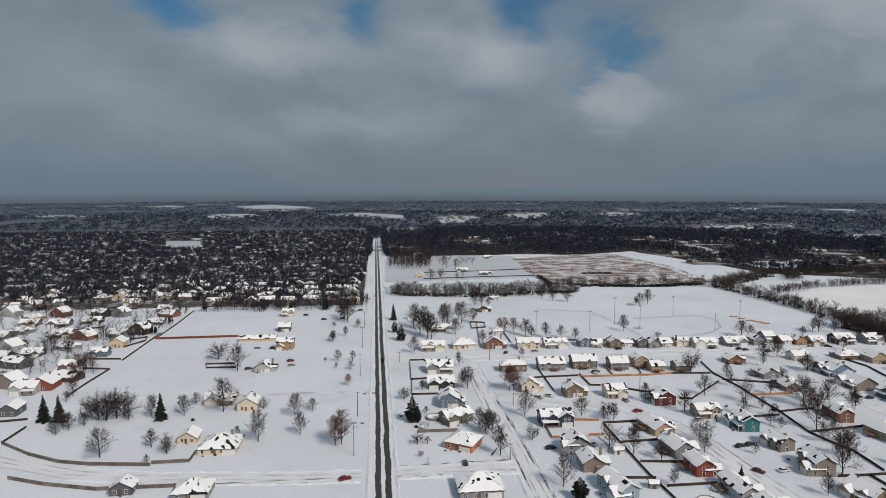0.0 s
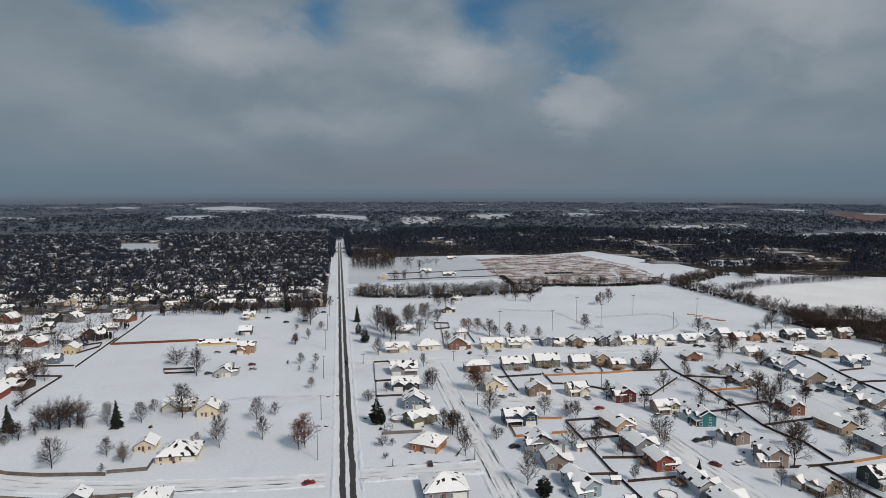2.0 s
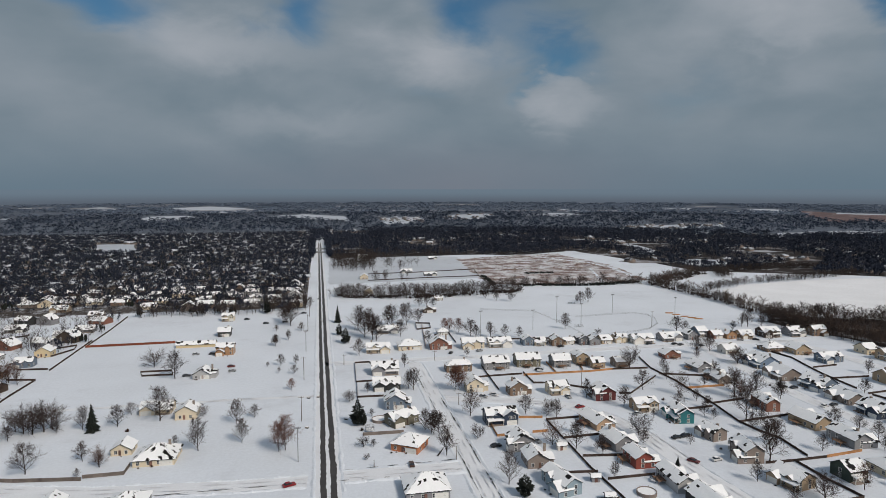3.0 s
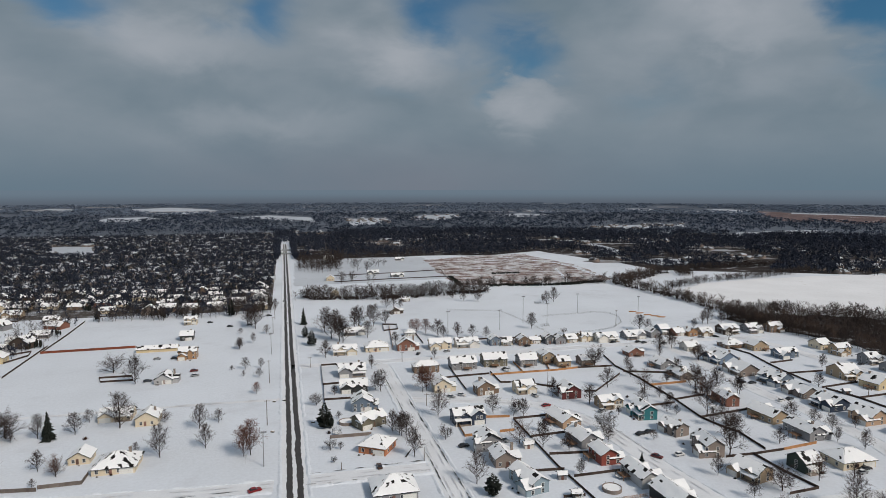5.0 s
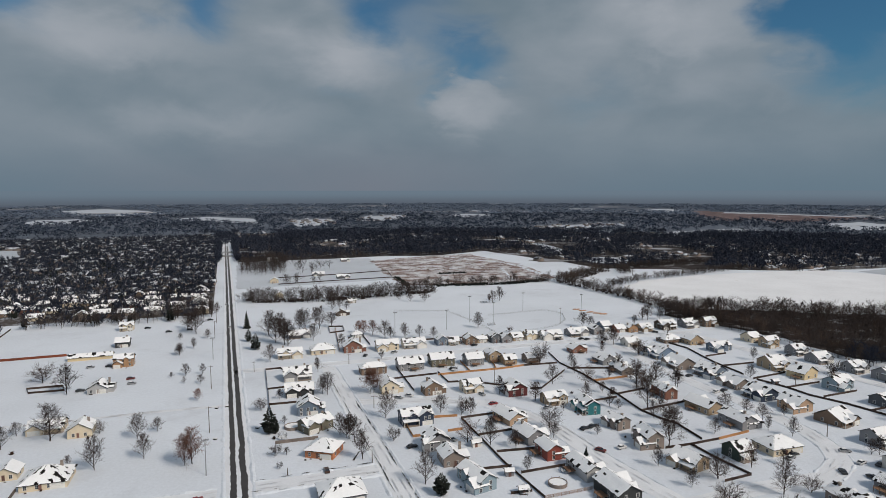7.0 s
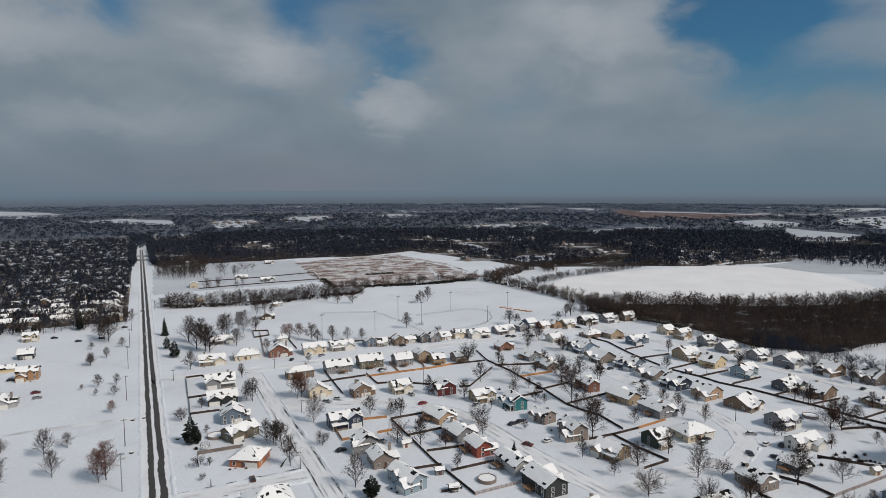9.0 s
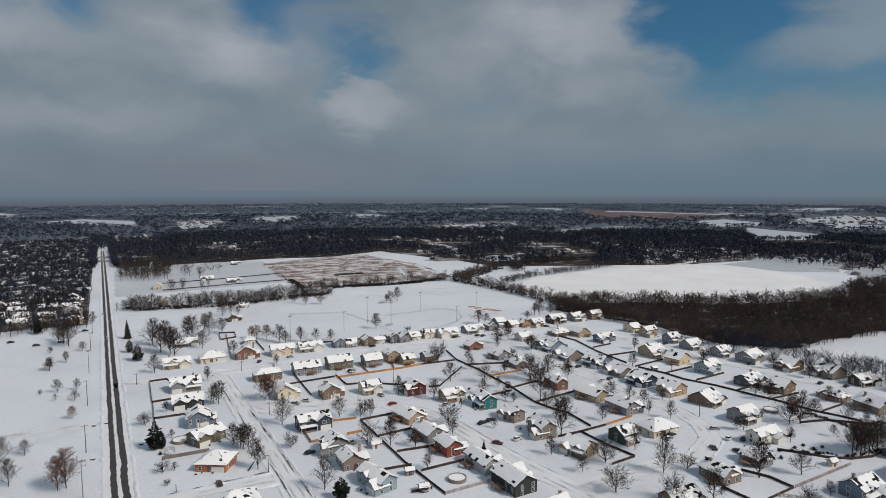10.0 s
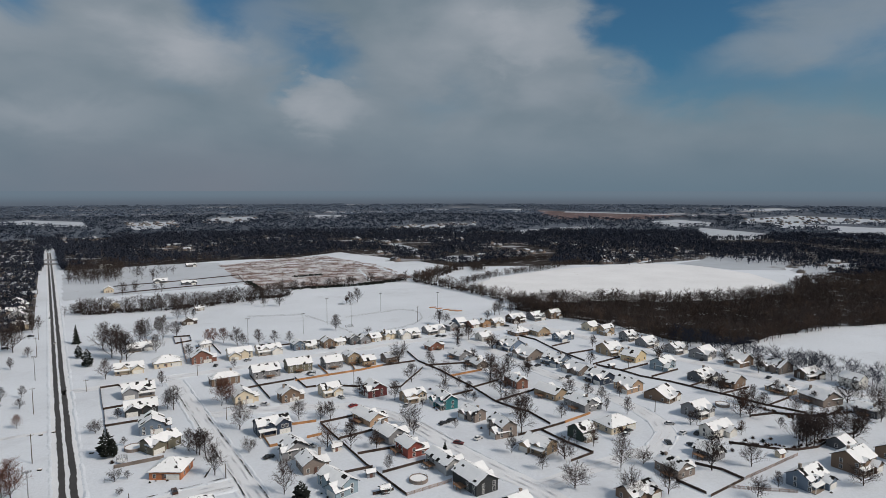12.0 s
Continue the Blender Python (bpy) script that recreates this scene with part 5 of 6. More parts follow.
tree(248.3, 149.9, 6.7, "leafy")
tree(324.6, 253.5, 9.9, "wide")
tree(263.6, 132.1, 12.2, "bare")
tree(270.4, 129.3, 12.4, "bare")
tree(264.9, 129.6, 12.2, "bare")
tree(166.7, 172.6, 11.6, "wide")
tree(153.3, 170.7, 6.8, "bare")
tree(153.0, 153.1, 11.9, "wide")
tree(225.2, 265.8, 9.3, "bare")
tree(196.8, 206.7, 7.2, "bare")
tree(229.3, 221.9, 7.2, "bare")
tree(246.5, 326.2, 10.6, "bare")

# fences
fence([(92.6, 348.5), (90.4, 304.5)], "weathered")
fence([(74.0, 326.4), (91.6, 328.6), (111.3, 329.2)], "weathered")
fence([(111.4, 326.7), (126.9, 326.7), (151.0, 325.9), (165.9, 327.6)], "cedar")
fence([(165.9, 327.6), (187.3, 325.8)], "weathered")
fence([(133.0, 348.5), (131.1, 327.9)], "cedar")
fence([(152.8, 347.7), (148.1, 329.1)], "cedar")
fence([(112.8, 331.9), (112.2, 312.1), (117.5, 311.0)], "weathered")
fence([(128.1, 305.4), (137.6, 297.1)], "weathered")
fence([(149.5, 287.3), (154.9, 286.1)], "weathered")
fence([(183.6, 310.7), (154.5, 285.2)], "weathered")
fence([(194.1, 348.7), (188.7, 324.9), (189.6, 300.1), (188.5, 287.6), (187.4, 264.4), (184.0, 240.1), (185.6, 229.5), (188.5, 220.3), (187.0, 206.7), (186.6, 202.9)], "weathered")
fence([(187.5, 313.9), (213.7, 304.6)], "weathered")
fence([(188.2, 287.8), (210.6, 288.1)], "cedar")
fence([(187.4, 264.4), (206.7, 267.3)], "weathered")
fence([(170.9, 259.6), (184.6, 260.5)], "weathered")
fence([(184.0, 240.1), (204.3, 242.6), (214.3, 243.9)], "weathered")
fence([(283.1, 351.1), (286.4, 328.5), (281.0, 307.4), (278.3, 295.2), (277.4, 287.4), (275.6, 269.7)], "weathered")
fence([(283.4, 307.8), (301.1, 309.5)], "weathered")
fence([(277.4, 287.4), (300.3, 286.4)], "weathered")
fence([(274.5, 261.6), (301.0, 264.4)], "weathered")
fence([(275.0, 259.8), (278.8, 243.4), (279.1, 230.1), (284.9, 214.0), (286.7, 203.5), (288.4, 193.5), (290.9, 182.3), (292.5, 165.4), (295.6, 156.8), (297.9, 148.2)], "weathered")
fence([(278.8, 243.4), (303.5, 244.6)], "weathered")
fence([(283.6, 225.9), (308.7, 227.2)], "weathered")
fence([(286.7, 203.5), (307.2, 204.7)], "weathered")
fence([(291.0, 186.5), (311.8, 185.3)], "weathered")
fence([(294.8, 163.9), (313.7, 164.7)], "weathered")
fence([(271.8, 160.4), (285.0, 156.3), (294.8, 146.6), (299.2, 141.2), (319.3, 141.7)], "weathered")
fence([(88.2, 264.6), (98.9, 262.7)], "cedar")
fence([(99.6, 259.7), (116.4, 260.0)], "weathered")
fence([(73.4, 260.9), (72.5, 246.0), (75.8, 246.0)], "cedar")
fence([(88.6, 246.9), (95.4, 246.9)], "cedar")
fence([(99.6, 238.4), (117.9, 239.4)], "weathered")
fence([(99.6, 259.7), (99.1, 235.3), (98.5, 210.1), (99.6, 187.7), (100.0, 180.2)], "weathered")
fence([(99.9, 220.2), (115.7, 217.9)], "weathered")
fence([(88.8, 207.7), (99.8, 206.4)], "weathered")
fence([(100.8, 200.1), (119.5, 200.3)], "weathered")
fence([(90.3, 186.9), (98.1, 186.2)], "weathered")
fence([(100.0, 180.2), (118.9, 180.6)], "picket")
fence([(166.1, 200.6), (178.5, 200.2), (193.6, 200.8)], "weathered")
fence([(193.6, 200.8), (211.8, 202.9)], "cedar")
fence([(178.5, 200.2), (178.4, 184.9), (180.1, 170.5), (166.9, 169.6)], "weathered")
fence([(187.9, 137.3), (188.4, 125.4)], "weathered")
fence([(205.9, 142.4), (209.7, 133.7), (209.5, 124.6), (187.9, 123.4)], "weathered")
fence([(210.4, 124.5), (247.2, 125.3)], "picket")
fence([(199.2, 123.9), (204.4, 118.7), (216.2, 108.7)], "picket")
fence([(235.3, 147.3), (240.0, 140.9), (245.9, 132.5), (252.3, 127.8), (261.8, 125.0), (274.3, 126.0), (292.5, 123.9)], "weathered")
fence([(19.3, 369.9), (27.8, 370.1), (31.8, 355.2)], "weathered")
fence([(19.3, 369.9), (18.0, 332.4), (27.0, 332.8)], "weathered")
fence([(18.4, 332.4), (17.2, 307.4), (17.3, 287.3)], "weathered")
fence([(17.0, 307.4), (32.0, 306.6)], "weathered")
fence([(16.5, 258.1), (34.0, 257.6)], "grey")
fence([(-154.4, 264.4), (-137.6, 251.7), (-122.3, 243.2), (-109.8, 239.7), (-86.2, 236.6)], "grey")
fence([(-86.4, 238.3), (-72.5, 238.6), (-72.4, 246.3)], "grey")
fence([(-133.6, 230.9), (-118.4, 224.5), (-98.1, 218.6), (-69.3, 218.3)], "grey")
fence([(-154.4, 264.4), (-153.9, 282.0)], "weathered")
fence([(-169.0, 289.5), (-158.3, 291.5)], "weathered")
fence([(-155.8, 322.0), (-155.9, 340.1), (-154.6, 370.0), (-170.6, 373.2)], "weathered")
fence([(-153.8, 442.4), (-98.0, 443.8)], "rust")
fence([(-99.4, 366.6), (-82.8, 365.9), (-85.4, 374.6), (-102.2, 374.8), (-99.4, 366.6)], "weathered")
fence([(-154.8, 388.5), (-155.9, 461.6)], "weathered")
fence([(-173.6, 393.4), (-156.7, 391.6)], "weathered")
fence([(-153.7, 442.1), (-154.0, 493.0), (-155.7, 542.9)], "weathered")
fence([(-166.7, 421.5), (-158.9, 437.6), (-161.1, 448.7), (-172.6, 441.2)], "weathered")
fence([(-220.1, 555.4), (-208.0, 556.3), (-209.2, 577.5)], "weathered")
fence([(-234.3, 470.3), (-225.2, 475.0), (-204.8, 485.3)], "weathered")
fence([(57.5, 761.9), (128.2, 768.4), (196.8, 783.2)], "weathered")
fence([(53.4, 708.6), (124.2, 717.4), (187.6, 721.3)], "weathered")
fence([(196.8, 783.2), (187.6, 721.3), (183.4, 671.5)], "weathered")
fence([(72.2, 473.4), (82.7, 470.4), (80.9, 454.7), (69.9, 451.7), (72.2, 473.4)], "weathered")
fence([(76.4, 468.4), (67.8, 399.7)], "cedar")
fence([(79.4, 430.6), (90.8, 437.2), (90.0, 407.5)], "weathered")

# board fence behind the northern gardens
fence([(114.8, 410.5), (155.1, 406.0), (195.7, 399.7)], "weathered")

# parked cars
car(-12.3, 217.6, 20, "red")
car(32.7, 225.6, 90, "brown")
car(79.7, 295.7, -50, "grey")
car(85.6, 297.3, -50, "white")
car(80.9, 380.8, 60, "black")
car(100.2, 382.4, 20, "grey")
car(69.0, 236.0, 10, "black")
car(79.1, 236.9, -60, "grey")
car(139.7, 207.3, -55, "darkred")
car(149.5, 206.9, 10, "white")
car(146.1, 229.4, 15, "black")
car(150.8, 230.4, 15, "black")
car(144.0, 258.6, 20, "grey")
car(114.1, 252.8, -60, "darkred")
car(87.0, 237.3, -60, "grey")
car(234.1, 374.1, 20, "black")
car(237.0, 371.2, 20, "charcoal")
car(249.1, 366.2, 10, "charcoal")
car(285.1, 375.2, -30, "grey")
car(296.4, 374.0, -30, "black")
car(239.3, 279.4, 10, "black")
car(244.2, 277.4, 10, "charcoal")
car(121.5, 286.8, -80, "grey")
car(217.0, 377.2, 20, "black")
car(156.0, 382.5, 10, "black")
car(215.6, 383.3, 20, "white")
car(123.2, 334.7, 0, "black")
car(337.4, 189.2, 10, "black")
car(344.1, 179.4, 10, "charcoal")
car(231.9, 174.1, -25, "grey")
car(213.8, 160.8, 60, "charcoal")
car(227.9, 164.1, 10, "white")
car(232.8, 160.4, 10, "charcoal")
car(209.5, 178.6, 10, "black")
car(205.7, 176.3, 10, "grey")
car(219.7, 153.8, 80, "black")
car(338.4, 232.1, 20, "black")
car(318.6, 142.3, 20, "black")
car(334.0, 291.9, 10, "charcoal")
car(237.7, 249.9, 15, "white")
car(243.5, 250.7, 15, "charcoal")
car(121.2, 272.0, 10, "red")
car(-74.8, 362.0, 15, "charcoal")
car(-78.5, 409.1, 5, "grey")
car(-68.3, 408.0, 5, "black")
car(-52.8, 376.5, 10, "darkred")
car(-51.0, 366.6, 10, "grey")
car(-205.6, 359.5, 20, "white")
car(-205.6, 365.6, 20, "white")
car(-212.0, 368.7, 20, "grey")
car(-204.2, 367.9, 20, "grey")
car(-240.5, 444.6, 10, "charcoal")
car(-58.7, 513.5, 5, "black")
car(-42.4, 495.0, 5, "black")
car(-28.0, 497.3, 5, "black")
car(-14.3, 530.0, 5, "black")
car(0.2, 496.3, 90, "white")
car(-2.2, 597.3, 90, "grey")

# poles
pole(-9.6, 280.3, 11.7)
pole(-9.8, 237.3, 13.6)
pole(-10.0, 343.3, 12.8)
pole(-10.2, 409.7, 12.4)
pole(-10.1, 404.7, 13.7)
pole(-9.9, 464.4, 12.3)
pole(-9.4, 516.6, 10.9)
pole(12.8, 367.9, 6.5)
pole(65.0, 287.4, 6.1)
pole(50.4, 227.0, 5.7)
pole(155.0, 434.9, 14.9)
pole(181.1, 453.5, 20.9)
pole(195.1, 438.9, 17.5)
pole(241.6, 480.5, 16.0)
pole(246.5, 425.1, 12.6)
pole(282.1, 451.8, 17.0)
pole(135.9, 303.4, 9.2)
pole(239.2, 187.9, 6.3)
pole(18.6, 227.5, 2.8)
pole(67.6, 365.9, 6.5)
pole(287.9, 246.3, 5.0)
pole(107.0, 405.7, 21.7)

# garden things
pool(25.1, 274.0, 3.6)
pool(109.1, 187.8, 3.4)
pool(274.9, 176.4, 3.4)
trampoline(19.8, 262.6)
trampoline(95.2, 186.1)
trampoline(117.0, 195.7)
trampoline(123.1, 332.3)
trampoline(198.5, 250.4)
shrub(84.8, 280.1, 1.2)
shrub(-83.5, 282.5, 1.6)
shrub(16.4, 263.8, 1.5)
shrub(225.5, 142.7, 1.3, False)
shrub(115.8, 235.0, 1.8, False)
shrub(117.4, 233.4, 1.6, False)
shrub(253.2, 153.5, 1.8)
shrub(229.2, 141.8, 1.5)
shrub(248.3, 140.2, 1.8, False)
shrub(243.2, 145.0, 1.5)
shrub(185.6, 266.6, 2)
shrub(26.4, 238.2, 0.8, False)
shrub(32.6, 239.0, 0.8, False)
shrub(43.2, 249.8, 1.2)
shrub(-64.9, 294.4, 1, False)
shrub(-59.6, 293.8, 0.9)
shrub(157.6, 215.8, 1)
shrub(234.6, 283.4, 1.2)
shrub(166.4, 274.0, 1.4)
shrub(190.9, 179.8, 1.6, False)
shrub(248.5, 144.8, 1.4)
shrub(253.6, 140.0, 1.4)
shrub(246.2, 129.5, 1.2, False)

# ball field stands
bleacher(188.8, 450.0)
bleacher(193.1, 436.6)
bleacher(225.2, 526.8)
timber(288.6, 470.5)
timber(290.8, 463.3)
timber(293.4, 455.3)
timber(296.4, 449.4)
timber(299.1, 444.5)

# more yard trees, a thicket and hedges at the edge of the estate
tree(177.3, 132.5, 12.2, "bare")
tree(288.1, 186.2, 11.4, "bare")
tree(312.7, 170.6, 8.4, "bare")
tree(282.4, 120.9, 14.7, "wide")
tree(185.4, 175.6, 10.5, "leafy")
tree(222.5, 227.9, 9.1, "bare")
tree(228.7, 211.7, 8.4, "bare")
tree(315.4, 153.7, 6.7, "bare")
tree(333.6, 132.7, 15.3, "wide")
tree(186.6, 304.7, 8.5, "bare")
tree(105.4, 268.7, 8.4, "wide")
tree(107.4, 243.0, 6.5, "bare")
tree(211.3, 279.6, 10.0, "bare")
tree(213.9, 301.3, 10.3, "bare")
tree(252.1, 364.5, 10.3, "bare")
tree(183.7, 230.7, 8.5, "bare")
tree(190.5, 228.3, 10.0, "wide")
tree(181.3, 259.4, 6.7, "bare")
tree(182.1, 270.0, 6.2, "bare")
tree(305.5, 292.0, 8.7, "bare")
tree(274.0, 263.4, 7.9, "bare")
tree(199.2, 173.8, 6.5, "bare")
tree(311.8, 243.7, 8.2, "bare")
tree(343.1, 198.6, 11.2, "bare")
tree(296.2, 197.5, 7.4, "bare")
tree(289.4, 170.2, 10.2, "bare")
tree(278.4, 167.8, 10.9, "bare")
for k, (ax, ay, bx, by) in enumerate((
        (234, 147, 252, 133),
        (252, 130, 280, 126),
        (285, 176, 288, 150),
        (286, 150, 324, 135),
)):
    rng = random.Random(k)
    n = int(math.hypot(bx - ax, by - ay) / 1.25)
    for i in range(n):
        f = (i + rng.random() * 0.7) / n
        shrub(ax + (bx - ax) * f + rng.uniform(-0.8, 0.8), ay + (by - ay) * f + rng.uniform(-0.8, 0.8), rng.uniform(0.8, 1.5))

# houses of the quarter behind the long fence
house(-298.8, 536.9, -20, 13.8, 8.7, 5.0, "front", "palegrey", far=True)
house(-273.2, 520.9, -22, 13.8, 9.9, 3.3, "hip", "tan", far=True)
house(-257.3, 532.4, -20, 12.6, 9.6, 5.0, "front", "redbrown", far=True)
house(-208.9, 527.3, -20, 12.7, 8.7, 5.0, "front", "grey", far=True)
house(-256.0, 472.3, -22, 12.5, 9.9, 3.1, "hip", "grey", far=True)
house(-203.3, 449.6, -18, 13.4, 9.6, 3.3, "front", "redbrown", far=True)
house(-182.5, 454.0, -25, 14.9, 8.7, 3.3, "side", "grey", far=True)
house(-170.4, 463.1, -20, 13.5, 8.9, 5.0, "front", "darkbrown", far=True)
house(-238.3, 425.7, -25, 13.5, 9.1, 3.3, "front", "palegrey", far=True)
house(-201.6, 421.8, -20, 14.7, 9.5, 3.1, "hip", "palegrey", far=True)
house(-211.1, 381.4, -20, 14.1, 9.0, 5.0, "side", "slate", far=True)
house(-193.3, 342.9, -18, 12.9, 8.6, 5.0, "front", "taupe", far=True)
house(-169.7, 353.1, -18, 14.4, 9.1, 3.1, "side", "darkbrown", far=True)
house(-169.7, 523.1, -25, 14.3, 9.8, 3.1, "side", "redbrown", far=True)
house(-260.2, 455.7, -18, 13.7, 9.9, 3.3, "side", "grey", far=True)
house(-226.5, 395.1, -18, 12.0, 8.7, 5.0, "side", "slate", far=True)
house(-225.0, 529.0, -25, 12.9, 8.9, 5.0, "side", "charcoal", far=True)

# withered trees by the corner of the fence
tree(-83.4, 247.2, 7.6, "leafy")
tree(-173.3, 366.1, 6.7, "leafy")
tree(-173.7, 375.1, 8.9, "leafy")
tree(-174.2, 383.4, 6.4, "leafy")
tree(-173.6, 389.4, 8.1, "leafy")
tree(-182.1, 390.4, 6.3, "leafy")
tree(-182.5, 380.7, 6.7, "leafy")
tree(-166.9, 365.4, 9.0, "leafy")


def drain(x, y):
    """A kerb inlet half buried in snow: a concrete slab over a dark throat."""
    thing = tagged(new("storm_drain"), "low concrete storm drain half buried in snow", "drain", "drains beside the road")
    thing.matrix_basis = pose(x, y, 0, 0, 0, (x * 41) % 60 - 30)
    part("slab", Shape().prism([(-0.8, 0.42), (0.8, 0.42), (0.74, 0.56), (-0.74, 0.56)], -0.55, 0.6).mesh("slab", MASONRY), thing, "pale concrete slab")
    part("throat", Shape().box(-0.7, 0.7, -0.45, 0.5, -0.1, 0.43).mesh("throat", RUBBER), thing, "dark open throat")
    part("snow_cover", Shape().prism([(-0.7, 0.56), (0.7, 0.56), (0.4, 0.68), (-0.45, 0.66)], -0.3, 0.55).mesh("snow_cover", ROOF_SNOW), thing)


for x, y in ((-7.0, 311.3), (-2.3, 312.0), (-7.2, 271.5), (10.3, 278.4)):
    drain(x, y)


def fallen_trunk(ax, ay, bx, by):
    rng = random.Random(4)
    s = Shape()
    a, b = Vector((ax, ay, 0.15)), Vector((bx, by, 0.3))
    s.tube(a, b, 0.32, 0.12, 8)
    for k in range(7):
        p = a.lerp(b, rng.uniform(0.3, 1.0))
        limb(s, p, p + Vector((rng.uniform(-1, 1), rng.uniform(-1, 1), rng.uniform(0.1, 0.9))), 0.07, 0.0)
    tagged(new("fallen_trunk", s.mesh("fallen_trunk", BARK)), "dark fallen tree trunk lying in snow", "log")


fallen_trunk(44.0, 231.9, 47.8, 238.8)

# ---- woods and distance ----
gen = np.random.default_rng(5)


def mass(name, verts, tris, material, label, category):
    """One large mesh of uncounted pieces, from arrays."""
    mesh = bpy.data.meshes.new(name)
    mesh.vertices.add(len(verts))
    mesh.vertices.foreach_set("co", np.ascontiguousarray(verts, dtype=np.float32).ravel())
    mesh.loops.add(3 * len(tris))
    mesh.loops.foreach_set("vertex_index", np.ascontiguousarray(tris, dtype=np.int32).ravel())
    mesh.polygons.add(len(tris))
    mesh.polygons.foreach_set("loop_start", np.arange(len(tris), dtype=np.int32) * 3)
    mesh.materials.append(material)
    mesh.update(calc_edges=True)
    return tagged(new(name, mesh), label, category, kind="stuff")


def scatter(name, forms, places, heights, spread, material, label, category):
    """Plants one of the forms at each place, turned and scaled at random."""
    all_v, all_t, count = [], [], 0
    pick = gen.integers(0, len(forms), len(places))
    for k, (v, t) in enumerate(forms):
        at = places[pick == k]
        h = heights[pick == k]
        if not len(at):
            continue
        a = gen.uniform(0, 2 * np.pi, len(at))
        w = h * gen.uniform(0.8, 1.25, len(at)) * spread
        c, s = np.cos(a)[:, None], np.sin(a)[:, None]
        x = (v[None, :, 0] * c - v[None, :, 1] * s) * w[:, None] + at[:, None, 0]
        y = (v[None, :, 0] * s + v[None, :, 1] * c) * w[:, None] + at[:, None, 1]
        z = v[None, :, 2] * h[:, None]
        all_v.append(np.stack([x, y, z], 2).reshape(-1, 3))
        all_t.append((t[None] + (np.arange(len(at)) * len(v))[:, None, None] + count).reshape(-1, 3))
        count += len(at) * len(v)
    return mass(name, np.concatenate(all_v), np.concatenate(all_t), material, label, category)


def slim_tree(seed, limbs=11, twigs=34, leaf=0.022):
    """A light leafless tree one metre high."""
    rng = random.Random(seed)
    s = Shape()
    limb(s, Vector((0, 0, -0.01)), Vector((rng.uniform(-0.06, 0.06), rng.uniform(-0.06, 0.06), 0.85)), 0.012, 0.0)
    ends = []
    for k in range(limbs):
        z = 0.12 + 0.66 * k / limbs
        a, lean = rng.uniform(0, 6.28), rng.uniform(28, 62)
        l = 0.44 * (1.1 - z) + 0.06
        p = Vector((0, 0, z))
        q = p + Vector((math.cos(a) * math.sin(radians(lean)), math.sin(a) * math.sin(radians(lean)), math.cos(radians(lean)))) * l
        limb(s, p, q, 0.005, 0.0)
        ends.append((p, q))
    for k in range(twigs):
        p, q = rng.choice(ends)
        m = p.lerp(q, rng.uniform(0.2, 1.0))
        e = m + aim(rng, (q - p).normalized(), rng.uniform(15, 70), 0.2) * rng.uniform(0.10, 0.22)
        side = aim(rng, Vector((0, 0, 1)), 90) * leaf * 0.5
        i = len(s.v)
        s.v += [tuple(m - side), tuple(m + side), tuple(e)]
        s.f.append((i, i + 1, i + 2))
    tris = [t for f in s.f for t in ((f,) if len(f) == 3 else ((f[0], f[1], f[2]), (f[0], f[2], f[3])))]
    return np.array(s.v), np.array(tris)


def thicket(seed, spikes=26):
    """A far clump of crowns, one metre high: many upright slivers on a ragged mound."""
    rng = random.Random(seed)
    v, t = [], []
    for k in range(spikes):
        a, r = rng.uniform(0, 6.28), math.sqrt(rng.random())
        x, y, h = math.cos(a) * r, math.sin(a) * r, rng.uniform(0.55, 1.0) * (1 - 0.25 * r)
        b, w = rng.uniform(0, 3.14), rng.uniform(0.14, 0.26)
        dx, dy = math.cos(b) * w, math.sin(b) * w
        i = len(v)
        v += [(x, y, 0.0), (x + dx * 1.15, y + dy * 1.15, h * 0.55), (x - dx * 1.15, y - dy * 1.15, h * 0.48), (x + dx * 0.55, y + dy * 0.55, h), (x - dx * 0.6, y - dy * 0.6, h * 0.93)]
        t += [(i, i + 1, i + 2), (i + 2, i + 1, i + 3), (i + 2, i + 3, i + 4)]
    return np.array(v), np.array(t)


def round_crown(seed, leaves=13):
    """A far leafless tree one metre high: a trunk and a loose round crown of twig sprays."""
    rng = random.Random(seed)
    v, t = [(-0.025, 0, 0), (0.025, 0, 0), (0, 0, 0.7)], [(0, 1, 2)]
    for k in range(leaves):
        a, e, r = rng.uniform(0, 6.28), rng.uniform(-1.2, 1.5), rng.uniform(0.25, 1.0)
        c = Vector((math.cos(a) * math.cos(e) * 0.40 * r, math.sin(a) * math.cos(e) * 0.40 * r, 0.62 + 0.36 * math.sin(e) * r))
        i = len(v)
        for j in range(3):
            v.append(tuple(c + aim(rng, Vector((0, 0, 1)), rng.uniform(0, 180)) * rng.uniform(0.10, 0.22)))
        t.append((i, i + 1, i + 2))
    return np.array(v), np.array(t)


def inside(points, outline):
    x, y = points[:, 0], points[:, 1]
    hit = np.zeros(len(points), bool)
    for (ax, ay), (bx, by) in zip(outline, outline[1:] + outline[:1]):
        if ay != by:
            hit ^= ((ay > y) != (by > y)) & (x < (bx - ax) * (y - ay) / (by - ay) + ax)
    return hit


def fill(outline, each):
    """Random places within an outline, one to so many square metres."""
    o = np.array(outline)
    low, high = o.min(0), o.max(0)
    p = gen.uniform(low, high, (int(np.prod(high - low) / each), 2))
    return p[inside(p, outline)]


def along(line, width, each):
    """Random places in a belt along a line."""
    out = []
    for (ax, ay), (bx, by) in zip(line, line[1:]):
        long = math.hypot(bx - ax, by - ay)
        n = int(long * width / each) + 1
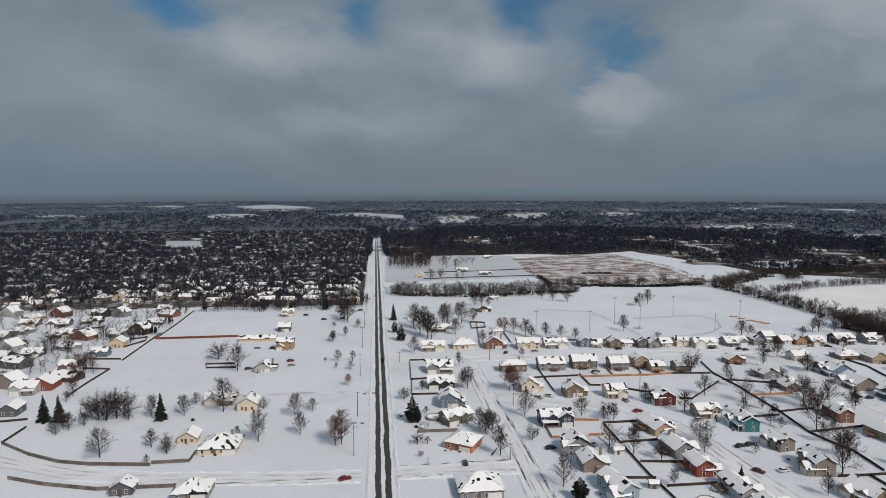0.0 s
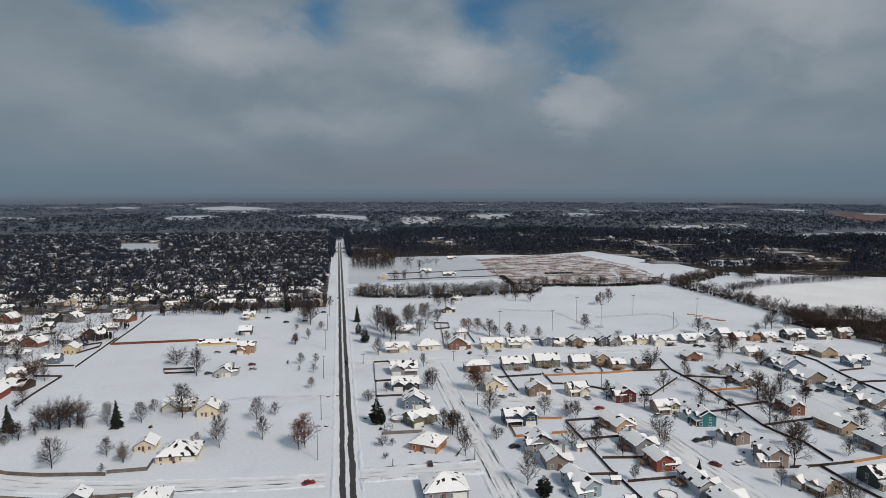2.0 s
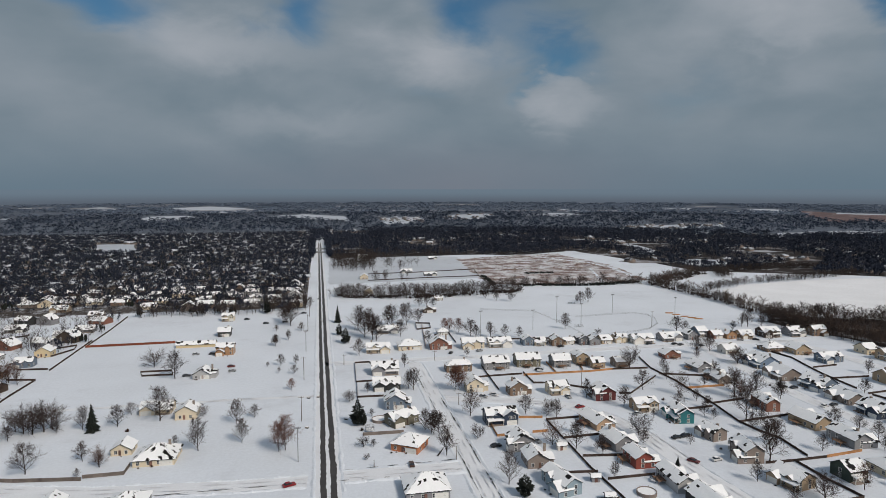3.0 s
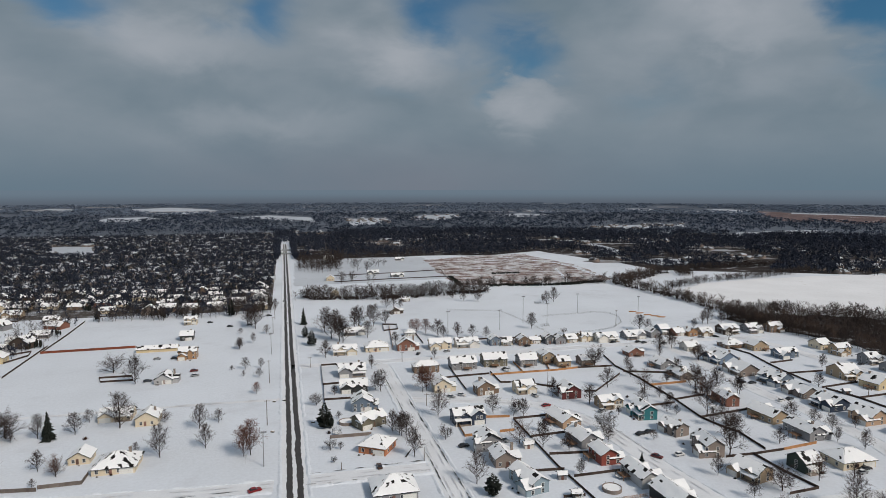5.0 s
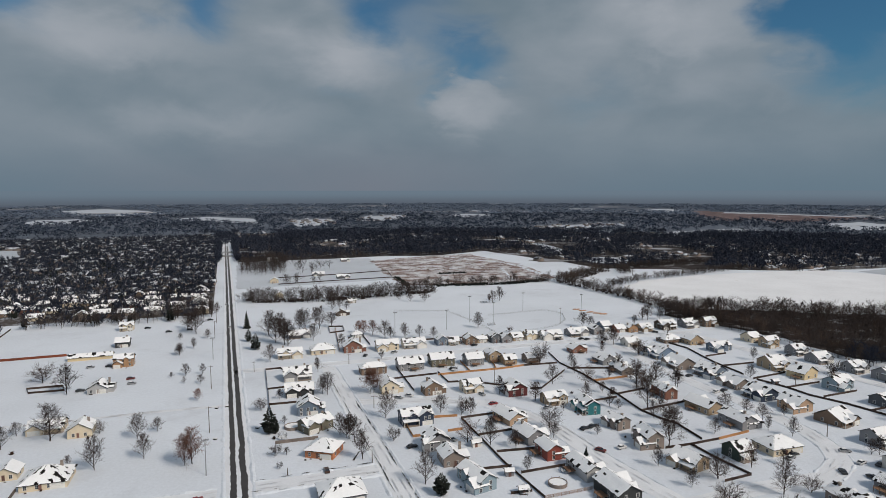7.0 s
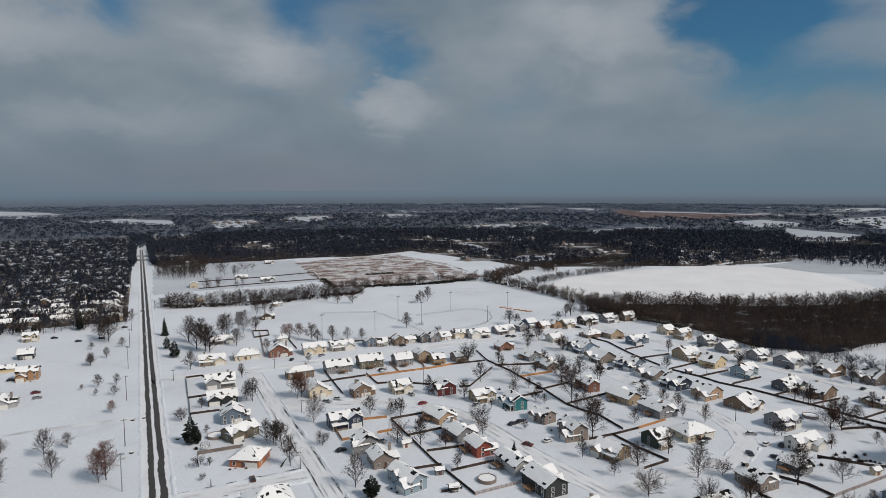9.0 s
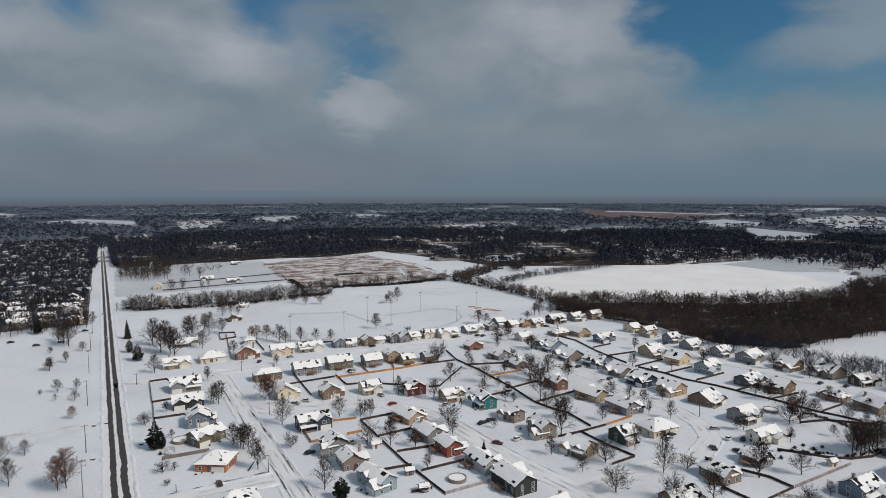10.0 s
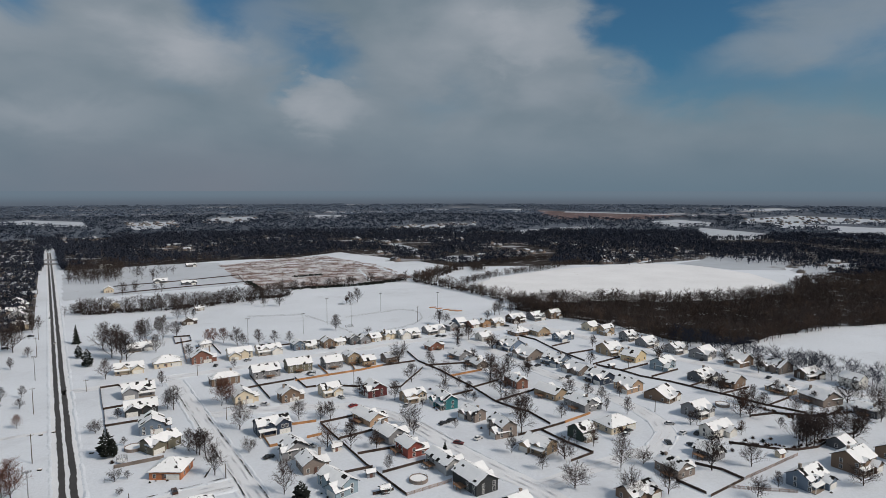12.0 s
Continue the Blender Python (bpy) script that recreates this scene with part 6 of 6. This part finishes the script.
        f, o = gen.random(n), gen.uniform(-width / 2, width / 2, n)
        out.append(np.stack([ax + (bx - ax) * f - (by - ay) / long * o, ay + (by - ay) * f + (bx - ax) / long * o], 1))
    return np.concatenate(out)


CLUMPS = [thicket(s, 9) for s in range(8)]
BUSHY = [slim_tree(60 + s, 18, 300, 0.008) for s in range(6)]
CROWNS = [round_crown(s) for s in range(9)]
DENSE = [slim_tree(40 + s, 12, 110, 0.014) for s in range(7)]

# open farmland that breaks the distant woods
FIELDS = [[(-356, 1088), (-291, 1081), (-340, 1266), (-416, 1274)], [(-1315, 2405), (-1256, 2539), (-968, 2413), (-1090, 2296)],
          [(-621, 2287), (-632, 2523), (-510, 2563), (-439, 2452), (-463, 2229), (-579, 2201)], [(-785, 3568), (-639, 3896), (-394, 3527), (-262, 3059), (-420, 2857), (-600, 3018)],
          [(-1263, 3518), (-1217, 3836), (-1004, 3592), (-995, 3218), (-1107, 3230)], [(-230, 2429), (-62, 2628), (94, 2395), (103, 2052), (45, 2096), (-54, 2270)]]
FIELDS += [[(211, 2242), (361, 2271), (323, 1924), (187, 1815)], [(419, 2135), (527, 2453), (692, 2548), (669, 2285), (498, 2047)], [(831, 2420), (1009, 2575), (1072, 2394), (890, 2214)],
           [(1251, 3155), (1222, 2901), (1278, 2745), (1121, 2692)], [(1827, 3094), (1949, 2990), (1775, 2766), (1698, 2851)], [(2191, 2879), (2270, 2790), (2251, 2642), (1988, 2410), (1958, 2537)],
           [(740, 1505), (906, 1629), (1062, 1665), (1174, 1653), (1100, 1534), (960, 1503), (868, 1429), (731, 1443)], [(862, 1318), (942, 1345), (853, 1253)]]
FIELDS += [[(1577, 1103), (1528, 984), (1470, 843), (1391, 784), (1270, 764), (1193, 813), (1379, 972)], [(1702, 1406), (1940, 1451), (1838, 1234), (1690, 1134), (1532, 1164)],
           [(1812, 1022), (2014, 1082), (1992, 1018), (1981, 756), (1642, 626), (1621, 748), (1866, 922), (1731, 914)], [(1876, 1169), (2194, 1346), (2656, 1428), (2543, 973), (2246, 858), (2076, 1043), (1886, 1047)]]
FIELDS += [[(897, 1181), (1085, 1291), (1268, 1330), (1361, 1305), (1310, 1239), (1159, 1216), (1022, 1172), (914, 1148)], [(582, 1113), (584, 1065), (535, 888), (510, 915)],
           [(509, 822), (554, 843), (578, 797), (533, 742), (498, 773)], [(3145, 2030), (3680, 2082), (3541, 1784), (3109, 1729)], [(766, 570), (890, 600), (959, 567), (985, 531), (912, 485), (814, 449), (763, 481)],
           [(826, 441), (939, 469), (983, 432), (853, 397), (805, 415)]]
SNOWY_RIDGE = [(2220, 2332), (2273, 2153), (2325, 1860), (2324, 1601), (2268, 1562), (2249, 1798), (2182, 2066), (2110, 2217)]
SOIL = [(2251, 2584), (2190, 2301), (2307, 2041), (2270, 1815), (2268, 1601), (1928, 1567), (1682, 1512), (1782, 1716), (1590, 1670), (1845, 2080)]
FARM = [(-8, 700), (210, 715), (214, 940), (120, 945), (100, 800), (-8, 800)]
BRUSHLAND = [(199, 902), (292, 935), (378, 948), (378, 890), (392, 799), (376, 693), (372, 652), (322, 640), (246, 640), (189, 650), (185, 700)]
FIELD_B = [(391, 978), (465, 970), (455, 890), (459, 752), (468, 715), (407, 672), (380, 664), (399, 799), (384, 890)]
FIELD_E = [(380, 440), (430, 425), (489, 384), (547, 356), (593, 352), (690, 375), (720, 410), (752, 455), (768, 544), (730, 601), (660, 612), (545, 612), (462, 601), (411, 572), (382, 530)]
FIELD_E2 = [(505, 703), (610, 711), (612, 676), (522, 650), (475, 634)]
OPEN = FIELDS + [SOIL, FARM, BRUSHLAND, FIELD_B, FIELD_E, FIELD_E2]
ESTATE = [(-170, -400), (366, -400), (366, 640), (-8, 640), (-8, 700), (-12, 1540), (-1400, 1540), (-900, 600), (-170, 600)]

# ground cover of the far places
# farm ground darkened by colour in place of cloud shadow
sheet("pasture", [(8, 690), (184, 706), (200, 760), (206, 940), (120, 952), (14, 950)], 0.045, PASTURE, "farm pasture with cloud shade in its snow colour", "field", ragged=2)
sheet("brush_field", BRUSHLAND, 0.06, BRUSH, "field of dry brown brush patched with snow", "field", ragged=4)

# snowed-over tracks through the brush
for k, line in enumerate(([(325, 928), (353, 864), (376, 821), (382, 766), (369, 685)],
                         [(350, 763), (325, 685), (310, 636)],
                         [(239, 804), (261, 767), (302, 786), (324, 772)],
                         [(276, 887), (316, 854), (329, 813)])):
    strip("brush_track_%d" % (k + 1), line, (7.0, 4.0, 3.0, 3.5)[k], 0.12 + 0.01 * k, SNOW, "snowed-over track through brown brush", wobble=0.5, step=6)
sheet("east_field", FIELD_E, 0.05, STUBBLE, "wide farm field with stubble under thin snow", "field", ragged=3)
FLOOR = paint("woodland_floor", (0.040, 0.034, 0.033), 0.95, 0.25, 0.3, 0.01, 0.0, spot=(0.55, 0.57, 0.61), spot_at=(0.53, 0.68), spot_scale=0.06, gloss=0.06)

# near woods, hedgerows
EAST_WOODS = [(344, 428), (372, 330), (367, 275), (395, 245), (424, 244), (505, 241), (553, 222), (640, 214), (900, 210), (1000, 330), (800, 345), (720, 370), (640, 338), (579, 345), (547, 350), (489, 378), (433, 420), (385, 438)]
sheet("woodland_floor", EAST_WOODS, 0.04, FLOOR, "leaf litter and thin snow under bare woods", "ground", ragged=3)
p = np.concatenate([fill(EAST_WOODS, 32), along(EAST_WOODS + EAST_WOODS[:1], 13, 36)])
scatter("woods", DENSE, p, gen.uniform(8.5, 14, len(p)), 1.25, WOODS, "dense leafless brown woods", "woods")
THICKET = [(281, 146), (256, 130), (282, 127), (311, 126), (328, 136), (299, 146)]
p = fill(THICKET, 9)
scatter("thicket", DENSE, p, gen.uniform(3, 6, len(p)), 1.2, BROWN_WOODS, "tangled leafless thicket beside the gardens", "thicket")
# edge trees in a lighter brown, standing in for light on their trunks
p = np.concatenate([along([(344, 424), (369, 330), (364, 277), (393, 243), (424, 241), (505, 238), (553, 219), (640, 211)], 9, 26), fill(EAST_WOODS, 330), along([(366, 408), (368, 500), (366, 560), (360, 622), (460, 688)], 12, 60)])
scatter("wood_edge", BUSHY, p, gen.uniform(9, 14.5, len(p)), 1.1, BROWN_WOODS, "leafless trees in a lighter, lit brown along the edge of the woods", "trees")
p = along([(368, 272), (365, 240), (363, 205), (368, 188), (372, 140), (378, 60)], 16, 34)
scatter("tree_row", BUSHY, p, gen.uniform(9.5, 14.5, len(p)), 1.25, MID_WOODS, "row of leafless trees along a snowy field", "trees")
p = np.concatenate([along([(366, 408), (368, 500), (366, 560), (360, 622)], 13, 12), along([(360, 625), (460, 688), (472, 700)], 20, 16), along([(186, 640), (300, 634), (360, 626)], 9, 12),
                    along([(12, 610), (45, 600), (100, 590), (200, 604)], 22, 17), along([(20, 640), (120, 625), (190, 640)], 14, 22), along([(392, 572), (462, 606), (545, 620), (620, 640), (660, 655)], 10, 10), along([(470, 650), (500, 708), (615, 716), (680, 700)], 16, 10)])
scatter("hedgerow", DENSE, p, gen.uniform(5, 10, len(p)), 1.35, WOODS, "leafless hedgerow trees between snowy fields", "hedgerow")
p = np.concatenate([along([(10, 612), (45, 602), (100, 592), (200, 606)], 26, 60), along([(190, 640), (300, 636), (352, 628)], 8, 60), fill([(60, 690), (100, 690), (100, 730), (60, 730)], 160)])
scatter("field_trees", BUSHY, p, gen.uniform(8, 14, len(p)), 1.2, WOODS, "tall leafless trees along a farm lane", "trees")
p = np.concatenate([along([(215, 640), (300, 628), (350, 640)], 12, 5), along([(250, 730), (285, 728)], 8, 6), along([(192, 722), (186, 650)], 4, 5)])
scatter("scrub", CLUMPS, p, gen.uniform(1.2, 3.2, len(p)), 0.8, NEEDLE, "low dark evergreen scrub", "scrub")
undergrowth = np.concatenate([along([(366, 408), (368, 500), (366, 560), (360, 622)], 12, 30), along([(360, 625), (460, 688)], 18, 34), along([(12, 610), (45, 600), (100, 590), (200, 604)], 16, 18)])
scatter("undergrowth", CLUMPS, undergrowth, gen.uniform(1.5, 3.5, len(undergrowth)), 0.9, WOODS, "bare undergrowth along the hedgerows", "scrub")
p = fill(BRUSHLAND, 26)
scatter("dry_grass", CLUMPS, p, gen.uniform(0.5, 1.3, len(p)), 1.2, BRUSH, "tufts of dry brown grass", "grass")
p = np.concatenate([fill([(16, 800), (70, 790), (85, 985), (16, 995)], 42), fill([(80, 790), (135, 800), (140, 900), (80, 900)], 190), along([(-145, 545), (-90, 540), (-20, 545)], 16, 32), fill([(50, 900), (220, 960), (220, 1010), (8, 1010)], 110)])
scatter("farm_trees", DENSE, p, gen.uniform(8, 13, len(p)), 1.3, WOODS, "leafless trees round a farmstead", "trees")

# woods of the middle distance
NORTH = [(14, 945), (120, 955), (215, 960), (330, 945), (420, 990), (470, 760), (480, 705), (700, 610), (900, 650), (1120, 540), (840, 420), (800, 345), (1000, 330), (1300, 420), (1560, 640), (1330, 1000), (1000, 1300), (500, 1540), (12, 1590), (-60, 1590), (-60, 1572), (12, 1560)]
# same shade-coloured snow as the suburb's lawns
sheet("woodland_floor_behind", [(690, 598), (900, 655), (1120, 545), (1010, 470), (850, 420), (845, 585)], 0.035, DIM_SNOW, "snow in a cloud-shaded colour with brown patches among trees", "ground", ragged=6, step=30)
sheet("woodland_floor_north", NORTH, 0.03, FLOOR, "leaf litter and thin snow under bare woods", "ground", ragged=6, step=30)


def odd(outline, k):
    """An outline with its sides bent in and out."""
    r2, out = random.Random(k), []
    cx, cy = sum(q[0] for q in outline) / 4, sum(q[1] for q in outline) / 4
    for (ax, ay), (bx, by) in zip(outline, outline[1:] + outline[:1]):
        for i in range(5):
            x, y = ax + (bx - ax) * i / 5, ay + (by - ay) * i / 5
            g = r2.uniform(0.45, 1.0)
            out.append((cx + (x - cx) * g, cy + (y - cy) * g))
    return out


r3 = random.Random(9)
for k in range(34):
    r, b = math.sqrt(r3.uniform(3000 ** 2, 4600 ** 2)), radians(r3.uniform(-46, 84))
    x, y, w, d = r * math.sin(b), r * math.cos(b), r3.uniform(60, 300), r3.uniform(60, 140)
    c, s = math.cos(b), -math.sin(b)
    FIELDS.append(odd([(x + c * u * w - s * v * d, y + s * u * w + c * v * d) for u, v in ((-1, -1), (1, -1), (1, 1), (-1, 1))], k))
OPEN = FIELDS + [SOIL, FARM, BRUSHLAND, FIELD_B, FIELD_E, FIELD_E2]
# far fields lie in haze-dimmed snow colours
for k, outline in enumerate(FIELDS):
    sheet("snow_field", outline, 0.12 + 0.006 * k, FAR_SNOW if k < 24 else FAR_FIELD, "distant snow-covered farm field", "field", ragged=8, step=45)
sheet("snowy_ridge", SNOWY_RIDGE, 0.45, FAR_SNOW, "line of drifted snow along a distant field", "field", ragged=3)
sheet("soil_field", SOIL, 0.14, RED_SOIL, "distant bare reddish field", "field", ragged=12, step=40)
# clearings in the near woods
GLADES = []
for k in range(60):
    x, y = r3.uniform(0, 1150), r3.uniform(640, 1480)
    if not inside(np.array([[x, y]]), NORTH)[0] or any(inside(np.array([[x, y]]), o)[0] for o in OPEN):
        continue
    w, d = r3.uniform(25, 80), r3.uniform(10, 26)
    GLADES.append(odd([(x - w, y + 0.3 * w - d), (x + w, y - 0.3 * w - d), (x + w, y - 0.3 * w + d), (x - w, y + 0.3 * w + d)], 200 + k))
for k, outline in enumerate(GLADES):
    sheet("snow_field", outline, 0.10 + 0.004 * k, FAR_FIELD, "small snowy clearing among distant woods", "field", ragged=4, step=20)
OPEN = OPEN + GLADES
p = fill(NORTH, 52)
p = p[np.abs(p[:, 0] + 1) > 15]
for outline in OPEN:
    p = p[~inside(p, outline)]
BEHIND = [(690, 598), (900, 655), (1120, 545), (1010, 470), (850, 420), (845, 585)]
p = np.concatenate([p, fill(BEHIND, 80)])
p = p[[noise.noise(Vector((x * 0.008, y * 0.006, 0.5))) > -0.38 for x, y in p]]
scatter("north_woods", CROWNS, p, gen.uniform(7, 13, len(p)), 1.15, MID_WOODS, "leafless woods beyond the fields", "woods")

# the far wooded plain
r, a = np.sqrt(gen.uniform(2700 ** 2, 4700 ** 2, 15000)), gen.uniform(np.radians(-48), np.radians(88), 15000)
r2, a2 = np.sqrt(gen.uniform(1430 ** 2, 2700 ** 2, 9500)), gen.uniform(np.radians(-48), np.radians(88), 9500)
r, a = np.concatenate([r, r2]), np.concatenate([a, a2])
p = np.stack([r * np.sin(a), r * np.cos(a)], 1)
for outline in OPEN + [ESTATE]:
    p = p[~inside(p, outline)]
p = p[(np.abs(p[:, 0] + 2) > 22) | (p[:, 1] > 1560)]
p = p[[noise.noise(Vector((x * 0.0030, y * 0.0016, 2.5))) > -0.50 for x, y in p]]
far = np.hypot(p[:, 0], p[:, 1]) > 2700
# nearer clumps darker, farther ones paler: haze carried by their colours
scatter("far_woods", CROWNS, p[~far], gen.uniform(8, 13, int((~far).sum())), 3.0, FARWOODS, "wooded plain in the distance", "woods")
scatter("hazed_horizon_woods", CROWNS, p[far], gen.uniform(8, 12, int(far.sum())), 5.0, HORIZON, "wooded plain reaching to the horizon", "woods")
# ground sheet of the far plain, with haze in its base colour
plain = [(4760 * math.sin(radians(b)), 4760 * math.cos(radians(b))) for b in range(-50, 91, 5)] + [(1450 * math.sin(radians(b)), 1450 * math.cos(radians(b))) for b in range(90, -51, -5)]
sheet("wooded_plain", plain, 0.01, PLAIN, "haze-tinted ground with paler patches under distant woods", "ground")

# the older suburb beyond the field: rows of low houses among trees
SUBURB = [(-14, 562), (-155, 562), (-165, 600), (-470, 600), (-1150, 1480), (-14, 1480)]
# lawn sheet whose darker colour carries the cloud shadow over the suburb
sheet("suburb_lawn", [(-13, 556), (-13, 1480), (-1150, 1480), (-520, 640), (-400, 560), (-168, 560)], 0.02, DIM_SNOW, "suburban lawns with cloud shade put into their snow colour", "lawn")
rng = random.Random(12)
tints = ["grey", "taupe", "brown", "palegrey", "slate", "tan", "redbrown", "cream", "charcoal"]
sites, row = [], 0
y = 572.0
while y < 1480:
    x = -20.0 - rng.uniform(0, 8)
    while x > -1150:
        spot = np.array([[x, y]])
        if inside(spot, SUBURB)[0] and not inside(spot, FIELDS[0])[0] and x > -0.78 * y - 40 and rng.random() < 0.82:
            sites.append((x + rng.uniform(-4, 4), y + rng.uniform(-7, 7)))
        x -= rng.uniform(17, 22)
    y += 24 if row % 2 else 36
    row += 1
near = [s for s in sites if s[1] < 690 and s[0] > -330]
for x, y in near:
    house(x, y, rng.uniform(-4, 4), rng.uniform(11, 15), rng.uniform(8, 10), rng.choice((2.9, 3.1, 4.6)), rng.choice(("side", "side", "front", "hip")), rng.choice(tints), far=True)
block = [np.array([(-6, -4.5, 0), (6, -4.5, 0), (6, 4.5, 0), (-6, 4.5, 0), (-6, -4.5, 3), (6, -4.5, 3), (6, 4.5, 3), (-6, 4.5, 3), (-6, 0, 5), (6, 0, 5)], float) / 3.0,
         np.array([(0, 1, 5), (0, 5, 4), (1, 2, 6), (1, 6, 5), (3, 0, 4), (3, 4, 7), (2, 3, 7), (2, 7, 6), (5, 6, 9), (4, 8, 7)])]
cap = [np.array([(-6.5, -5, 2.8), (6.5, -5, 2.8), (6.5, 0, 5.25), (-6.5, 0, 5.25), (-6.5, 5, 2.8), (6.5, 5, 2.8), (-6.5, -5, 3.15), (6.5, -5, 3.15), (6.5, 0, 5.6), (-6.5, 0, 5.6), (-6.5, 5, 3.15), (6.5, 5, 3.15)], float) / 3.0,
       np.array([(6, 7, 8), (6, 8, 9), (9, 8, 11), (9, 11, 10), (0, 1, 7), (0, 7, 6), (5, 4, 10), (5, 10, 11), (1, 2, 8), (1, 8, 7), (0, 6, 9), (0, 9, 3), (2, 5, 11), (2, 11, 8), (3, 9, 10), (3, 10, 4)])]


def far_roofs(name, spots, turn):
    """Joined low houses of a far quarter: their walls, and their snowy roofs."""
    for suffix, (v, t), material, label in (("walls", block, WALLS["taupe"], "walls of distant low houses"), ("roofs", cap, PATCHY_ROOF, "snowy roofs of distant low houses")):
        vs, ts = [], []
        r2 = random.Random(len(spots))
        for k, (x, y) in enumerate(spots):
            s, a = r2.uniform(2.7, 3.5), radians(r2.choice((0, 0, 0, 90)) + r2.uniform(-6, 6) + turn)
            q = v * s
            vs.append(np.stack([q[:, 0] * math.cos(a) - q[:, 1] * math.sin(a) + x, q[:, 0] * math.sin(a) + q[:, 1] * math.cos(a) + y, q[:, 2]], 1))
            ts.append(t + k * len(v))
        mass(name + "_" + suffix, np.concatenate(vs), np.concatenate(ts), material, label, "houses")


far_roofs("suburb", [s for s in sites if s not in near], 0)
town = [tuple(q) for q in np.concatenate([np.array([(o[0][0] + gen.uniform(5, 60), o[0][1] + gen.uniform(0, 20)) for o in GLADES for k in range(2)]), fill(FIELDS[17], 4200), fill(FIELDS[6], 2400), fill(FIELDS[12], 2600), fill(FIELDS[7], 6000),
                                          fill([(-60, 1500), (90, 1500), (90, 1560), (-60, 1560)], 700), fill([(150, 1230), (420, 1130), (450, 1180), (170, 1300)], 3800), fill([(640, 625), (760, 610), (800, 660), (690, 680)], 900), fill(FIELDS[23], 900)])]
far_roofs("town", [q for q in town if abs(q[0] + 1) > 16 or q[1] > 1560], 15)
p = fill(SUBURB, 26)
p = p[~inside(p, FIELDS[0])]
p = p[p[:, 0] > -0.78 * p[:, 1] - 40]
p = np.concatenate([p, along([(-160, 545), (-165, 440), (-200, 400)], 14, 60), fill([(-470, 610), (-165, 610), (-165, 560), (-400, 540)], 90), along([(-150, 548), (-20, 552)], 16, 14)])
p2 = fill([(-420, 560), (-165, 560), (-165, 470), (-175, 400), (-200, 330), (-300, 400)], 80)
scatter("street_trees", DENSE, p2, gen.uniform(5, 11, len(p2)), 1.15, WOODS, "leafless trees along suburban streets", "trees")
dark = gen.random(len(p)) < 0.10
back = (p[:, 1] > 690) | (gen.random(len(p)) < 0.45)
pick = ~dark & ~back & (gen.random(len(p)) < 0.60)
scatter("suburb_trees", DENSE, p[pick], gen.uniform(5.5, 10.5, int(pick.sum())), 1.15, WOODS, "leafless trees among suburban houses", "trees")
pick = ~dark & back
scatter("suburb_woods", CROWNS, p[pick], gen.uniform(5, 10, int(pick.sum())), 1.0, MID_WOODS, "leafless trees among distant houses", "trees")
scatter("suburb_evergreens", CLUMPS, p[dark], gen.uniform(4, 8, int(dark.sum())), 0.45, NEEDLE, "dark evergreens among suburban houses", "trees")
p = np.concatenate([fill([(-20, 578), (-150, 578), (-175, 606), (-430, 606), (-480, 700), (-20, 700)], 80), along([(-12.5, 960), (-13, 1240)], 6, 3), along([(15, 960), (13, 1240)], 5, 3), along([(0, 1242), (-2, 1560)], 40, 30)])
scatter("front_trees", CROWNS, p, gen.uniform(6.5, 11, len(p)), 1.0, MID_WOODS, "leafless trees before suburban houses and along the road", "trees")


# -- ball field --
def low_fence(line):
    s = Shape()
    for (ax, ay), (bx, by) in zip(line, line[1:]):
        n = max(1, int(math.hypot(bx - ax, by - ay) / 3))
        for i in range(n):
            x, y = ax + (bx - ax) * i / n, ay + (by - ay) * i / n
            s.tube((x, y, -0.2), (x, y, 1.25), 0.05, 0.05, 5)
        for z in (0.25, 0.75, 1.2):
            s.tube((ax, ay, z), (bx, by, z), 0.045, 0.045, 4)
    return tagged(new("rail_fence", s.mesh("rail_fence", STEEL)), "low metal rail fence round a ball field", "fence")


low_fence([(205, 472), (230, 474), (258, 477), (266, 468), (266, 455), (257, 435), (242, 420), (226, 413), (200, 409)])
low_fence([(136, 517), (177, 502), (181, 485), (184, 455), (186, 415)])

# added glowing band where land and sky meet; its emission ramp paints the haze
RIM = bpy.data.materials.new("painted_haze_glow")
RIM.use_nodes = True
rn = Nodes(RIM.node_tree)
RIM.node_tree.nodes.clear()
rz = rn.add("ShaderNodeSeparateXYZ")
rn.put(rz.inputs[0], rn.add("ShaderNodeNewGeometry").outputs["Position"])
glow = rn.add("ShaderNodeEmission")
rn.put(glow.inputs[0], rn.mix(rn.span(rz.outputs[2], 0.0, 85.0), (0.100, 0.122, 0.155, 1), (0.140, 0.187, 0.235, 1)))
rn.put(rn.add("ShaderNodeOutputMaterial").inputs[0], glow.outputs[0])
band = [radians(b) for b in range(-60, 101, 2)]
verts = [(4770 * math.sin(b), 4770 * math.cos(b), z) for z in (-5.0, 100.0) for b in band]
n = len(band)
tagged(new("backdrop", solid("backdrop", verts, [(i, i + 1, i + 1 + n, i + n) for i in range(n - 1)], RIM)), "glowing backdrop band painted as horizon haze", "horizon", kind="structure")
